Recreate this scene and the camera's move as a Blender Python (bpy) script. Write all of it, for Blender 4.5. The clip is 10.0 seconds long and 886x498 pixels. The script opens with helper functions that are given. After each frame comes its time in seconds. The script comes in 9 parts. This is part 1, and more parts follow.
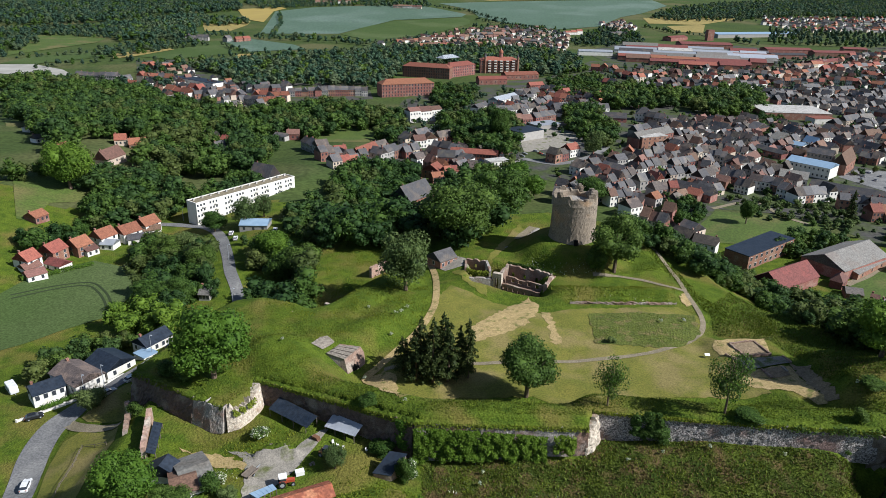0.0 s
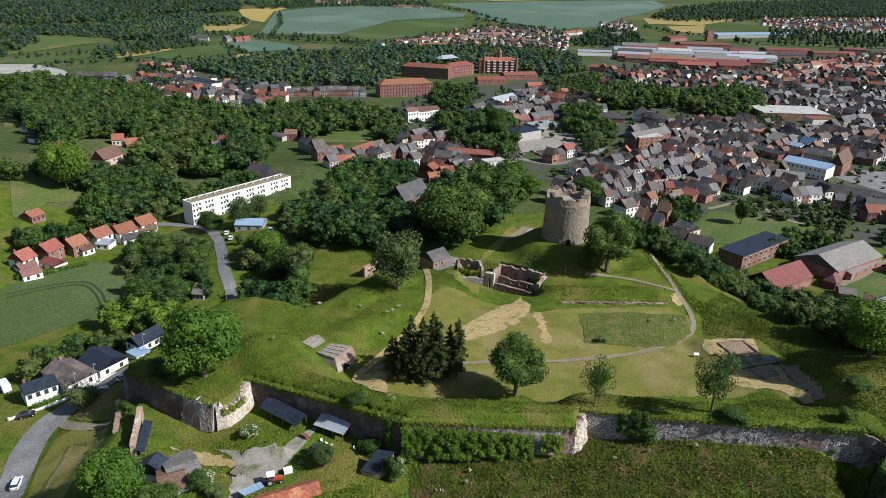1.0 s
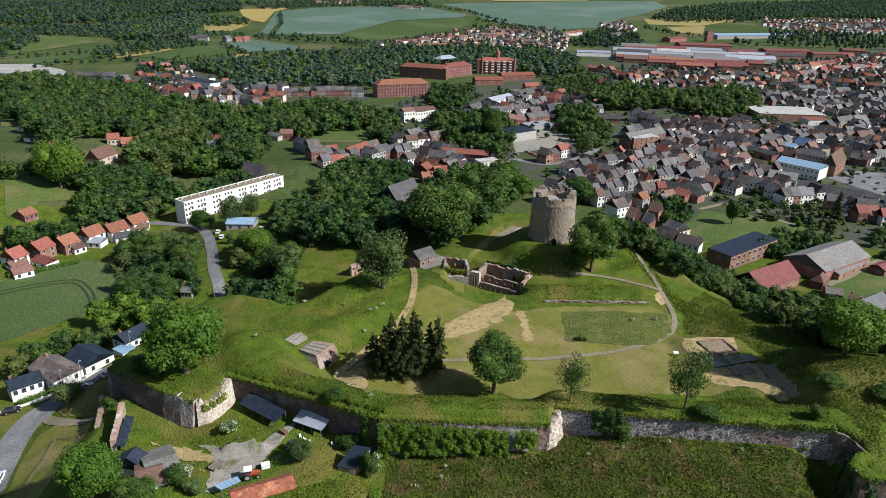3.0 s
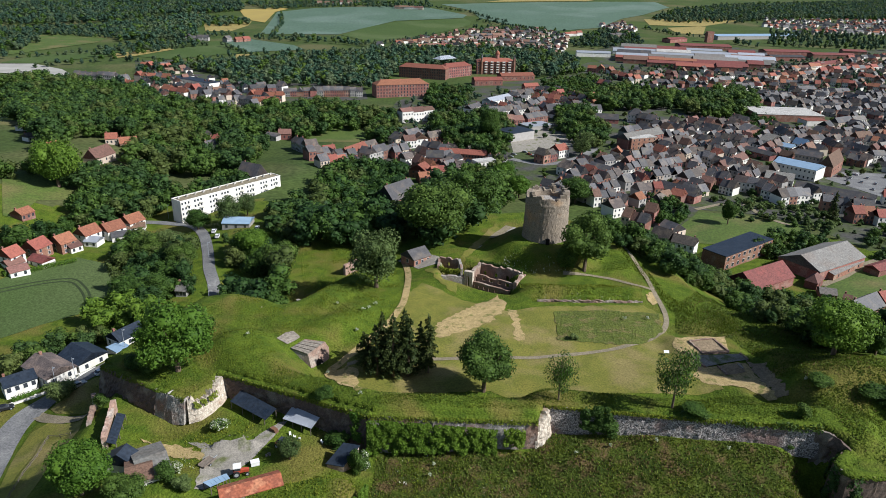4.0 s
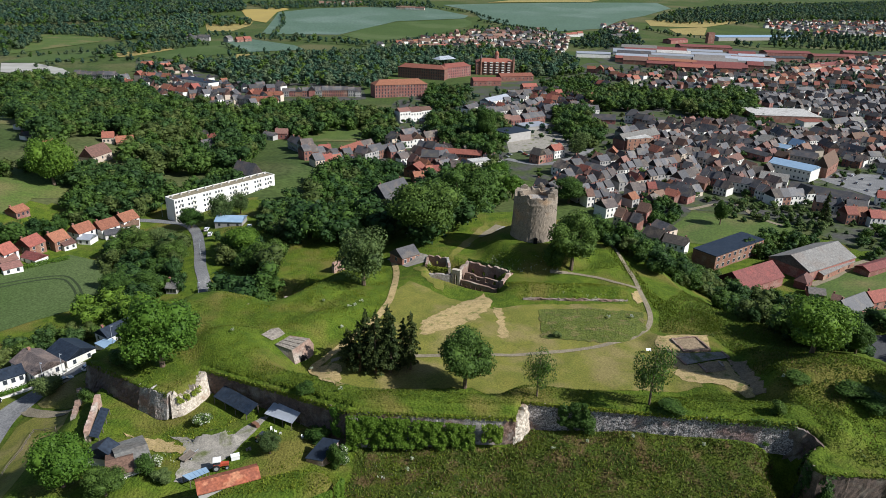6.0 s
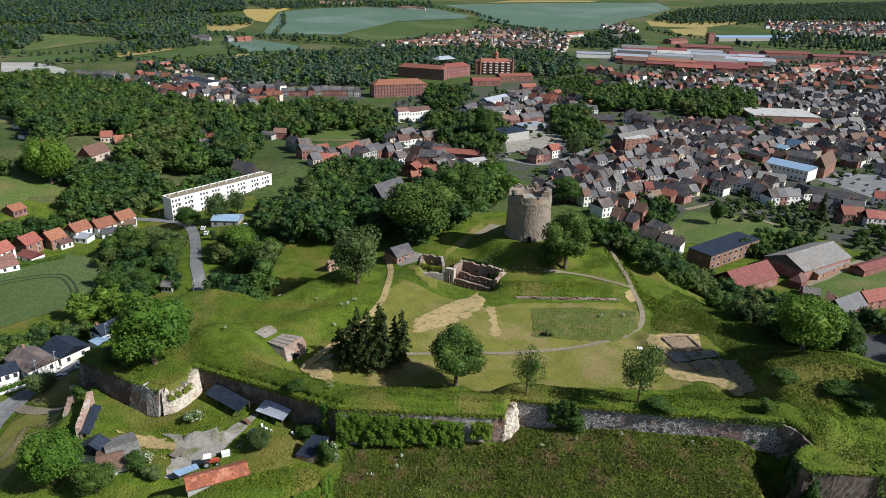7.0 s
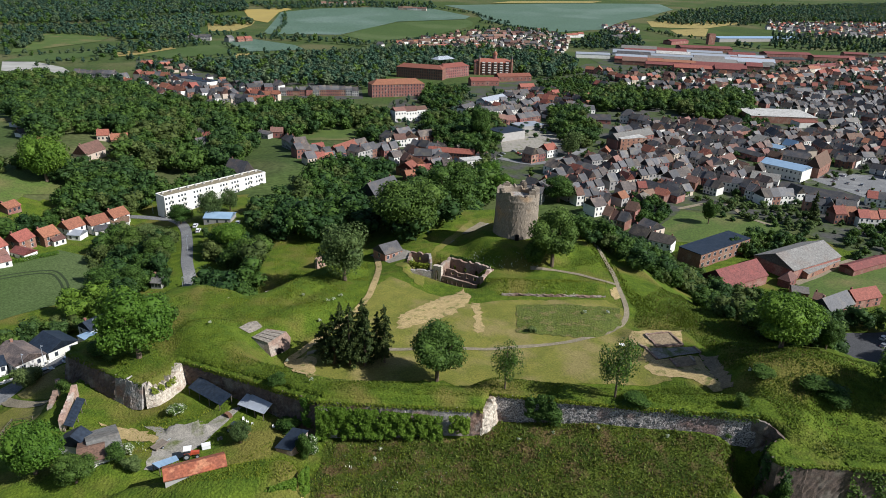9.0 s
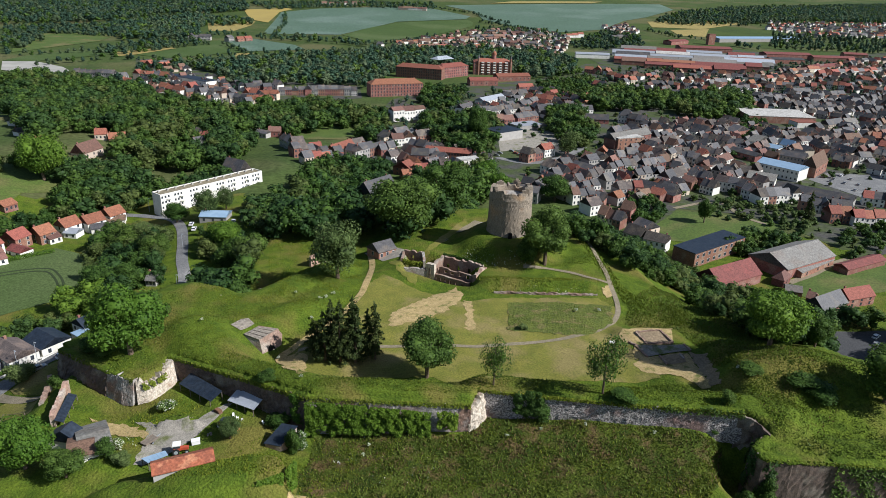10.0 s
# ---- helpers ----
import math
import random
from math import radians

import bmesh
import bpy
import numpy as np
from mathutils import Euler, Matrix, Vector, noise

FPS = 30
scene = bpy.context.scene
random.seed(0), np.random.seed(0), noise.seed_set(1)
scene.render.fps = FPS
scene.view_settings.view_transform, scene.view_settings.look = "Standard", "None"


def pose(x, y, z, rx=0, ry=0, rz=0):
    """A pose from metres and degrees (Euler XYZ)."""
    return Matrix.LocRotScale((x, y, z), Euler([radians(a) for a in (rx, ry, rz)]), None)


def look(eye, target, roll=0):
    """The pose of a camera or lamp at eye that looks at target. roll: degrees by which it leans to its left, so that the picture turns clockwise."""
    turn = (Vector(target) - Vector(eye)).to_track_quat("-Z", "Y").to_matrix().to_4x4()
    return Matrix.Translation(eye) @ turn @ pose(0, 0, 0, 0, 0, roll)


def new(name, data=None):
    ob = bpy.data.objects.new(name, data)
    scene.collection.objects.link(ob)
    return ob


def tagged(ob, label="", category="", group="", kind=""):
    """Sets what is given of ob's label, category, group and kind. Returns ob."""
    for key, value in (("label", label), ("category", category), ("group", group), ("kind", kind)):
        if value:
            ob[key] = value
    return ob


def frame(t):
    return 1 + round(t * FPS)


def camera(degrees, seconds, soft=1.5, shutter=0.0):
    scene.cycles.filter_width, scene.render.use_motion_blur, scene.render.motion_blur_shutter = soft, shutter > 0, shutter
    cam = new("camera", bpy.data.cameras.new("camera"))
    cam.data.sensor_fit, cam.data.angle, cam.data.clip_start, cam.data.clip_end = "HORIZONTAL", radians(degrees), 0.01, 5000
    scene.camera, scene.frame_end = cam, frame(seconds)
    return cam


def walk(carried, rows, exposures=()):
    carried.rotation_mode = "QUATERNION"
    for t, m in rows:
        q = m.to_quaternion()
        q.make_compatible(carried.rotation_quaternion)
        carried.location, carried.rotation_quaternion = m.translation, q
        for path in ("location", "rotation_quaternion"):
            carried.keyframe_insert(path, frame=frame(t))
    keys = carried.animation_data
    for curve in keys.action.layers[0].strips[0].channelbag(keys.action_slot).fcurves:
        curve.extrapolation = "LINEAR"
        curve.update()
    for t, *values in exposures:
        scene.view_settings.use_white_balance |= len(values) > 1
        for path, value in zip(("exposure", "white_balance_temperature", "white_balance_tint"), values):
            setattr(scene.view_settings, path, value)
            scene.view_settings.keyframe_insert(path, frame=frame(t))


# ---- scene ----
cam = camera(66.0, 10.0, soft=0.4)
PATH = [
    (0, (0.104, 4.408, 123.100), (0.93, 96.91, 85.12), 1.40),
    (0.5, (1.543, 3.963, 123.252), (2.30, 96.47, 85.28), 1.41),
    (1, (2.977, 3.512, 123.391), (3.66, 96.02, 85.43), 1.42),
    (1.5, (4.402, 3.061, 123.514), (5.01, 95.57, 85.56), 1.44),
    (2, (5.816, 2.611, 123.623), (6.36, 95.13, 85.67), 1.45),
    (2.5, (7.214, 2.164, 123.717), (7.68, 94.68, 85.77), 1.46),
    (4, (11.312, 0.855, 123.907), (11.50, 93.40, 86.01), 1.54),
    (4.5, (12.646, 0.432, 123.939), (12.74, 92.98, 86.06), 1.57),
    (5, (13.966, 0.013, 123.956), (13.97, 92.57, 86.09), 1.60),
    (5.5, (15.274, -0.400, 123.957), (15.17, 92.16, 86.11), 1.62),
    (7, (19.170, -1.632, 123.863), (18.77, 90.94, 86.05), 1.69),
    (7.5, (20.477, -2.049, 123.799), (19.98, 90.53, 86.00), 1.71),
    (8, (21.797, -2.474, 123.719), (21.21, 90.11, 85.93), 1.73),
    (8.5, (23.140, -2.913, 123.622), (22.47, 89.68, 85.85), 1.75),
    (9, (24.513, -3.369, 123.508), (23.76, 89.23, 85.76), 1.77),
    (9.5, (25.927, -3.849, 123.378), (25.09, 88.75, 85.64), 1.79),
    (10, (27.390, -4.358, 123.231), (26.47, 88.25, 85.51), 1.81),
]
walk(cam, [(t, look(eye, target, roll)) for t, eye, target, roll in PATH])


# ---- daylight ----
SUN = Vector((0.74, -0.24, 0.63)).normalized()
world = bpy.data.worlds.new("world")
scene.world = world
world.use_nodes = True
sky = world.node_tree.nodes.new("ShaderNodeTexSky")
sky.sky_type, sky.sun_disc = "NISHITA", False
sky.sun_elevation, sky.sun_rotation = math.asin(SUN.z), math.atan2(SUN.x, SUN.y)
world.node_tree.nodes["Background"].inputs["Strength"].default_value = 0.062
world.node_tree.links.new(sky.outputs[0], world.node_tree.nodes["Background"].inputs["Color"])
lamp = bpy.data.lights.new("sun", "SUN")
lamp.energy, lamp.angle, lamp.color = 5.0, radians(0.6), (1.0, 0.955, 0.88)
sun = new("sun", lamp)
sun.matrix_world = look(SUN * 400, (0, 0, 0))
scene.view_settings.exposure = 0.44
scene.view_settings.use_white_balance = True
scene.view_settings.white_balance_temperature = 5900


# ---- materials ----
def material(name, colour, rough=0.8, other=None, scale=1.0, mix=0.5, fine=0.0, bump_by=0.0, bump_scale=8.0, metal=0.0, vary=0.0, third=None,
             third_scale=0.1, third_at=0.55, spec=0.3, object_space=False):
    """A surface of two noisy colours at one scale, a third in larger patches, a finer grain and relief; vary: change from object to object."""
    m = bpy.data.materials.new(name)
    m.use_nodes = True
    t = m.node_tree
    n, link = t.nodes, t.links.new
    shader = n["Principled BSDF"]
    shader.inputs["Roughness"].default_value = rough
    shader.inputs["Metallic"].default_value = metal
    shader.inputs["Specular IOR Level"].default_value = spec
    where = n.new("ShaderNodeTexCoord" if object_space else "ShaderNodeNewGeometry").outputs["Object" if object_space else "Position"]

    def grain(size, detail=4.0):
        g = n.new("ShaderNodeTexNoise")
        g.inputs["Scale"].default_value, g.inputs["Detail"].default_value = size, detail
        link(where, g.inputs["Vector"])
        return g.outputs["Fac"]

    def ramp(value, low, high):
        r = n.new("ShaderNodeMapRange")
        r.inputs[1].default_value, r.inputs[2].default_value = low, high
        link(value, r.inputs[0])
        return r.outputs[0]

    def blend(a, b, fac):
        x = n.new("ShaderNodeMix")
        x.data_type = "RGBA"
        for v, k in ((fac, 0), (a, 6), (b, 7)):
            if hasattr(v, "is_linked"):
                link(v, x.inputs[k])
            else:
                x.inputs[k].default_value = v if k == 0 else (*v, 1)
        return x.outputs[2]

    out = blend(colour, other or [c * 0.75 for c in colour], ramp(grain(scale), 0.5 - 0.3 * (1 - mix) - 0.05, 0.5 + 0.3 * (1 - mix) + 0.05))
    if third:
        out = blend(out, third, ramp(grain(third_scale, 3.0), third_at - 0.05, third_at + 0.1))
    if fine:
        f = n.new("ShaderNodeHueSaturation")
        link(out, f.inputs["Color"])
        link(ramp(grain(fine, 2.0), 0.25, 0.75), v := n.new("ShaderNodeMapRange").inputs[0])
        v.node.inputs[3].default_value, v.node.inputs[4].default_value = 0.62, 1.35
        link(v.node.outputs[0], f.inputs["Value"])
        out = f.outputs[0]
    if vary:
        f = n.new("ShaderNodeHueSaturation")
        link(out, f.inputs["Color"])
        info, geo = n.new("ShaderNodeObjectInfo"), n.new("ShaderNodeNewGeometry")
        both = n.new("ShaderNodeMath")
        link(info.outputs["Random"], both.inputs[0])
        link(geo.outputs["Random Per Island"], both.inputs[1])
        dice = n.new("ShaderNodeMath")
        dice.operation = "FRACT"
        link(both.outputs[0], dice.inputs[0])
        v = n.new("ShaderNodeMapRange")
        link(dice.outputs[0], v.inputs[0])
        v.inputs[3].default_value, v.inputs[4].default_value = 1 - vary, 1 + vary
        link(v.outputs[0], f.inputs["Value"])
        w = n.new("ShaderNodeMath")
        w.operation, w.inputs[1].default_value = "FRACT", 0.0
        k = n.new("ShaderNodeMath")
        k.operation, k.inputs[1].default_value = "MULTIPLY", 7.31
        link(dice.outputs[0], k.inputs[0])
        link(k.outputs[0], w.inputs[0])
        h = n.new("ShaderNodeMapRange")
        link(w.outputs[0], h.inputs[0])
        h.inputs[3].default_value, h.inputs[4].default_value = 0.5 - 0.06 * vary, 0.5 + 0.06 * vary
        link(h.outputs[0], f.inputs["Hue"])
        out = f.outputs[0]
    link(out, shader.inputs["Base Color"])
    if bump_by:
        b = n.new("ShaderNodeBump")
        b.inputs["Strength"].default_value, b.inputs["Distance"].default_value = min(1, bump_by * 4), bump_by
        link(grain(bump_scale, 5.0), b.inputs["Height"])
        link(b.outputs[0], shader.inputs["Normal"])
    return m


def leafy(name, dark, light, vary=0.25):
    """Foliage: colour changes from tree to tree and leaf clump to leaf clump; some light comes through."""
    m = bpy.data.materials.new(name)
    m.use_nodes = True
    n, link = m.node_tree.nodes, m.node_tree.links.new
    shader = n["Principled BSDF"]
    shader.inputs["Roughness"].default_value = 0.55
    shader.inputs["Specular IOR Level"].default_value = 0.10
    geo, info = n.new("ShaderNodeNewGeometry"), n.new("ShaderNodeObjectInfo")
    mix = n.new("ShaderNodeMix")
    mix.data_type = "RGBA"
    mix.inputs[6].default_value, mix.inputs[7].default_value = (*dark, 1), (*light, 1)
    link(geo.outputs["Random Per Island"], mix.inputs[0])
    g = n.new("ShaderNodeTexNoise")
    g.inputs["Scale"].default_value = 0.045
    link(geo.outputs["Position"], g.inputs["Vector"])
    add = n.new("ShaderNodeMath")
    add.operation = "ADD"
    link(info.outputs["Random"], add.inputs[0])
    link(g.outputs["Fac"], add.inputs[1])
    v = n.new("ShaderNodeMapRange")
    link(add.outputs[0], v.inputs[0])
    v.inputs[1].default_value, v.inputs[2].default_value = 0.3, 1.7
    v.inputs[3].default_value, v.inputs[4].default_value = 1 - vary, 1 + vary
    hue = n.new("ShaderNodeHueSaturation")
    link(mix.outputs[2], hue.inputs["Color"])
    link(v.outputs[0], hue.inputs["Value"])
    h = n.new("ShaderNodeMapRange")
    link(add.outputs[0], h.inputs[0])
    h.inputs[1].default_value, h.inputs[2].default_value = 0.3, 1.7
    h.inputs[3].default_value, h.inputs[4].default_value = 0.508, 0.474
    link(h.outputs[0], hue.inputs["Hue"])
    link(hue.outputs[0], shader.inputs["Base Color"])
    thin = n.new("ShaderNodeBsdfTranslucent")
    link(hue.outputs[0], thin.inputs["Color"])
    both = n.new("ShaderNodeMixShader")
    both.inputs[0].default_value = 0.28
    link(shader.outputs[0], both.inputs[1])
    link(thin.outputs[0], both.inputs[2])
    link(both.outputs[0], n["Material Output"].inputs["Surface"])
    return m


LEAF = leafy("leaves", (0.030, 0.064, 0.013), (0.088, 0.156, 0.030))
LEAF_DEEP = leafy("deep_green_leaves", (0.020, 0.047, 0.014), (0.056, 0.110, 0.030))
LEAF_OLIVE = leafy("olive_leaves", (0.046, 0.070, 0.018), (0.108, 0.146, 0.040))
LEAF_PALE = leafy("pale_leaves", (0.060, 0.096, 0.030), (0.124, 0.176, 0.054))
LEAF_BRIGHT = leafy("bright_leaves", (0.050, 0.108, 0.014), (0.116, 0.212, 0.026))
# bluer leaves, the haze of distance put into their colour
LEAF_HAZE = leafy("haze_blue_leaves", (0.028, 0.058, 0.038), (0.064, 0.112, 0.070))
LEAF_GREY = leafy("greyish_leaves", (0.052, 0.082, 0.040), (0.104, 0.146, 0.074))
# what grows together in a wood
WOODS = [LEAF, LEAF_DEEP, LEAF, LEAF_DEEP, LEAF, LEAF_OLIVE, LEAF_DEEP]
# mix for far trees, haze painted into most of its leaf colours
FAR_WOODS = [LEAF_HAZE, LEAF_GREY, LEAF_HAZE, LEAF_HAZE, LEAF_GREY, LEAF]
NEEDLE = leafy("needles", (0.026, 0.046, 0.014), (0.082, 0.108, 0.030))
IVY = leafy("ivy_leaves", (0.062, 0.122, 0.011), (0.140, 0.230, 0.025))
BLOOM = leafy("white_blossom", (0.42, 0.46, 0.28), (0.80, 0.80, 0.70), 0.1)
BARK = material("bark", (0.17, 0.12, 0.08), 0.9, (0.085, 0.062, 0.045), 3.0, bump_by=0.05)
BLADE = leafy("grass_blades", (0.084, 0.124, 0.012), (0.170, 0.210, 0.024), 0.35)
WEED = leafy("weeds", (0.048, 0.080, 0.014), (0.115, 0.165, 0.028), 0.35)
HAY = leafy("seeding_grass", (0.120, 0.095, 0.034), (0.210, 0.160, 0.065), 0.3)
GRASS = material("rough_grass", (0.104, 0.142, 0.014), 0.95, (0.052, 0.086, 0.009), 0.32, 0.55, fine=2.6, bump_by=0.5, bump_scale=1.8,
                 third=(0.135, 0.124, 0.028), third_scale=0.07, third_at=0.55, spec=0.1)

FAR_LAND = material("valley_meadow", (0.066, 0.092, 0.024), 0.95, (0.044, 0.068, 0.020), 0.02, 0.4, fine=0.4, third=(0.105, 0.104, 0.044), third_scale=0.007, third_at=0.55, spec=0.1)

# ---- lie of the land ----
def step(v):
    """Smooth step from 0 to 1 over v = -1 .. 1."""
    v = np.clip((np.asarray(v, float) + 1) / 2, 0, 1)
    return v * v * (3 - 2 * v)


def off_line(x, y, line):
    """Distance from a polyline and the height carried by it (third number of its points)."""
    best, high = np.full(np.shape(x), 1e9), np.zeros(np.shape(x))
    for (ax, ay, az), (bx, by, bz) in zip(line, line[1:]):
        s = np.clip(((x - ax) * (bx - ax) + (y - ay) * (by - ay)) / ((bx - ax) ** 2 + (by - ay) ** 2), 0, 1)
        d = np.hypot(x - ax - s * (bx - ax), y - ay - s * (by - ay))
        high = np.where(d < best, az + s * (bz - az), high)
        best = np.minimum(best, d)
    return best, high


def off_ring(x, y, ring):
    """Signed distance from a closed outline, positive inside."""
    line = [(*p, 0) for p in (*ring, ring[0])]
    d, _ = off_line(x, y, line)
    inside = np.zeros(np.shape(x), bool)
    for (ax, ay, _), (bx, by, _) in zip(line, line[1:]):
        if ay != by:
            inside ^= ((ay > y) != (by > y)) & (x < (bx - ax) * (y - ay) / (by - ay) + ax)
    return np.where(inside, d, -d)


def bump(x, y, cx, cy, rx, ry, turn=0.0):
    c, s = np.cos(turn), np.sin(turn)
    u, v = ((x - cx) * c + (y - cy) * s) / rx, ((y - cy) * c - (x - cx) * s) / ry
    return np.exp(-(u * u + v * v))


# the foot of the castle's spur, and the walled edge of its plateau
HILL = [(-68, 180), (-77.5, 156), (-65.8, 145.5), (-56, 139.8), (-48, 136.3), (-44.6, 138.6), (-43.2, 142), (-43, 146.4), (-40.5, 145.6), (-30, 141.3), (-16, 133.8),
        (-4, 127), (16, 126.4), (33.5, 126.2), (36.2, 131.6), (52, 128.6), (72, 124.8), (92.7, 120.9), (97, 116.5), (105, 112), (135, 112),
        (136, 150), (116, 180), (100, 207), (92, 240), (78, 270), (48, 285), (12, 280), (-22, 278), (-44, 264), (-45, 235), (-43, 214), (-40, 203), (-47, 196), (-62, 192)]
WALLED = [(*p, 0) for p in HILL[1:19]]
# grassy ramparts: their crest's line and height
CREST = [(-42, 160, 32), (-37, 152, 31.6), (-29, 145.2, 30.3), (-16, 137.5, 32), (-3, 130.6, 33.6), (4, 129.8, 34.2), (18, 129.4, 33.8), (32, 130, 33.4), (38, 134, 33.4),
         (54, 131.4, 33.8), (72, 127.6, 35.2), (90, 125, 36.6), (100, 122, 37)]
BANK = [(-31, 180, 28.8), (-24.5, 192, 29.2), (-19, 205, 27.8), (-12, 218, 26)]
SPUR = [(-24, 171, 29.4), (-18, 177, 29.8), (-14, 186, 28.2), (-10, 200, 26.4)]
KNOLL = [(-62, 187, 28), (-53, 186.5, 29.8), (-45, 185.5, 29.2)]
# the bank of an outer bastion in front of the yard
FORE = [(-34, 99.5, 27.6), (-24, 101.4, 30.3), (-11, 105.4, 31.2), (-6.5, 105.2, 31.2)]


def ground(x, y):
    x, y = np.asarray(x, float), np.asarray(y, float)
    # valley floor, western slope, distant rise
    z = 12.5 * step((-50 - x) / 30) * (1 - 0.45 * step((-98 - x) / 22)) * step((470 - y) / 90) + 14 * step((-185 - x) / 45) * step((560 - y) / 90)
    z = z - 2.0 * step((y - 420) / 200) * step((900 - y) / 200) + 46 * step((y - 1950) / 850) + 6 * np.sin(x / 410 + 1) * step((y - 1900) / 500)
    # land south of the castle: road, yard, outer ditch
    south = 12.9 + np.interp(x, (-92, -78, -70.5), (0, 4.3, 9.8)) + 1.3 * step((x + 40) / 16) + 5 * step((x - 52) / 26) + 2 * step((x - 80) / 14)
    south = south + 1.6 * step((y - 121) / 6) * step((x - 20) / 12) - 2.5 * bump(x, y, -2, 117, 12, 9) - 1.2 * bump(x, y, -36, 121, 12, 11)
    south = south - 1.4 * bump(x, y, -51, 130, 9, 6, -0.4) + 2.8 * bump(x, y, -47, 113, 9, 6) - 7 * step((x - 96) / 30) * step((y - 130) / 20)
    south = south + 2.6 * step((y - 152) / 16) * step((-70 - x) / 9) * step((x + 92) / 8) - 4.0 * step((y - 148) / 9) * step((-70 - x) / 4) * step((x + 80) / 5)
    south = south - 8 * step((x - 90) / 3) * step((108.5 - y) / 1.5)
    r, high = off_line(x, y, FORE)
    south = south + np.maximum(high - south, 0) * (1 - step((r - 1.8) / (6.5 + 7 * step((102 - y) / 3) - 4.0 * step((x + 6.5) / 1.5)) * 2 - 1))
    z = z + (south - z) * step((176 - y) / 30) * step((130 - x) / 25) * step((x + 190) / 60)
    south_low = z
    # the plateau
    d = off_ring(x, y, HILL)
    top = 26 + 0 * x
    top = top + 3.2 * step((-26 - x) / 7) * step((192 - y) / 9) - 3.0 * step((-66 - x) / 8)
    top = top - 4.4 * step((y - 212) / 14) * step((4 - x) / 12) - 9 * bump(x, y, -39, 199, 8, 8, 0.4) - 3.0 * bump(x, y, -33, 212, 10, 8)
    top = top + 1.6 * step((158 - y) / 14) * step((x - 45) / 20) + 1.3 * bump(x, y, 79, 152, 7, 6) + (5 - 2.8 * step((y - 164) / 8)) * step((x - 96.5 - 1.5 * step((y - 150) / 6)) / (4 + 5 * step((y - 166) / 8))) * step((186 - y) / 16) * step((y - 128) / 12)
    top = top + 4.0 * step((147 - y) / 9) * step((x - 82) / 8) + 0.6 * bump(x, y, 104, 133, 9, 9)
    top = top + 4.0 * bump(x, y, 114, 146, 12, 11) - 2 * bump(x, y, 101, 212, 15, 26) + 2.4 * bump(x, y, 77, 240, 7, 14)
    top = top - 1.7 * bump(x, y, 24, 203, 13, 8) + 0.8 * bump(x, y, 64, 184, 14, 9)
    top = top + (19.4 - top) * step((11.5 - np.abs(x - 24)) / 3) * step((8.0 - np.abs(y - 217.8 - 0.45 * (26 - x))) / 3)
    top = top + (28.0 - top) * step((10.5 - np.abs(x - 87)) / 3) * step((11 - np.abs(y - 164.5)) / 3)
    motte = np.hypot(x - 51, y - 240)
    top = top + (6.6 - 0.8 * step((motte - 12) / 8)) * step((18.5 - motte) / 5.5)
    top = top + 2.4 * step((x - 38) / 4) * step((78 - x) / 4) * step((y - 202.4) / 1.4) * step((208 - y) / 5) * step((motte - 17) / 5)
    far = -d / (52 - 40 * step((-38 - x) / 8) * step((272 - y) / 14) - 7.5 * step((-58 - x) / 6) * step((192 - y) / 5))
    sloped = south_low + (np.minimum(top, 26) - south_low) * (1 - np.clip(far, 0, 1)) ** 1.6
    walled, _ = off_line(x, y, WALLED)
    fall = np.where((walled < 13) & (y < 158), 0, 1)
    z = np.where(d >= 0, top, np.where(fall > 0, np.where(y > 126, sloped, south_low), south_low))
    for line, wide, flat in ((CREST, 8.5, 2.4), (BANK, 8.0, 2.2), (SPUR, 8.0, 1.5), (KNOLL, 6.5, 2.0)):
        r, high = off_line(x, y, line)
        lift = np.maximum(high - z, 0) * (1 - step((r - flat) / wide * 2 - 1))
        z = z + lift * (d > 0)
    z = z - np.maximum(z - 24.0, 0) * bump(x, y, -18.0, 155.0, 6.0, 5.5, 0.7)
    # dug hollow behind the rampart
    z = z - 2.4 * bump(x, y, 91.5, 137.5, 2.0, 6.0, 0.55) * (d > 0)
    # second outwork beyond the dark cleft
    out = off_ring(x, y, [(91.6, 112), (91.8, 109.2), (98, 108.6), (106, 108.7), (116, 107.7), (150, 106.4), (150, 118), (104, 118), (97.0, 116.5)])
    z = np.where(out > 0, np.maximum(z, 33.5 + 0.6 * step((out - 3) / 3)), z)
    z = z - 12 * bump(x, y, 89.2, 111, 3.6, 8.0, -0.15) * (out < 0) * (d < 0)
    # unevenness
    z = z + 0.35 * np.sin(x / 3.1 + 1.3 * np.sin(y / 4.7)) * np.sin(y / 3.7 + np.sin(x / 5.3)) * step((x + 100) / 20) * step((320 - y) / 20) * 0.6
    return z

# ---- building helpers ----
def fill(name, verts, faces, mats, smooth=False, face_mats=None):
    me = bpy.data.meshes.new(name)
    me.from_pydata([tuple(v) for v in verts], [], [tuple(f) for f in faces])
    for m in mats if isinstance(mats, (list, tuple)) else [mats]:
        me.materials.append(m)
    if smooth:
        me.shade_smooth()
    if face_mats is not None:
        me.polygons.foreach_set("material_index", face_mats)
    return me


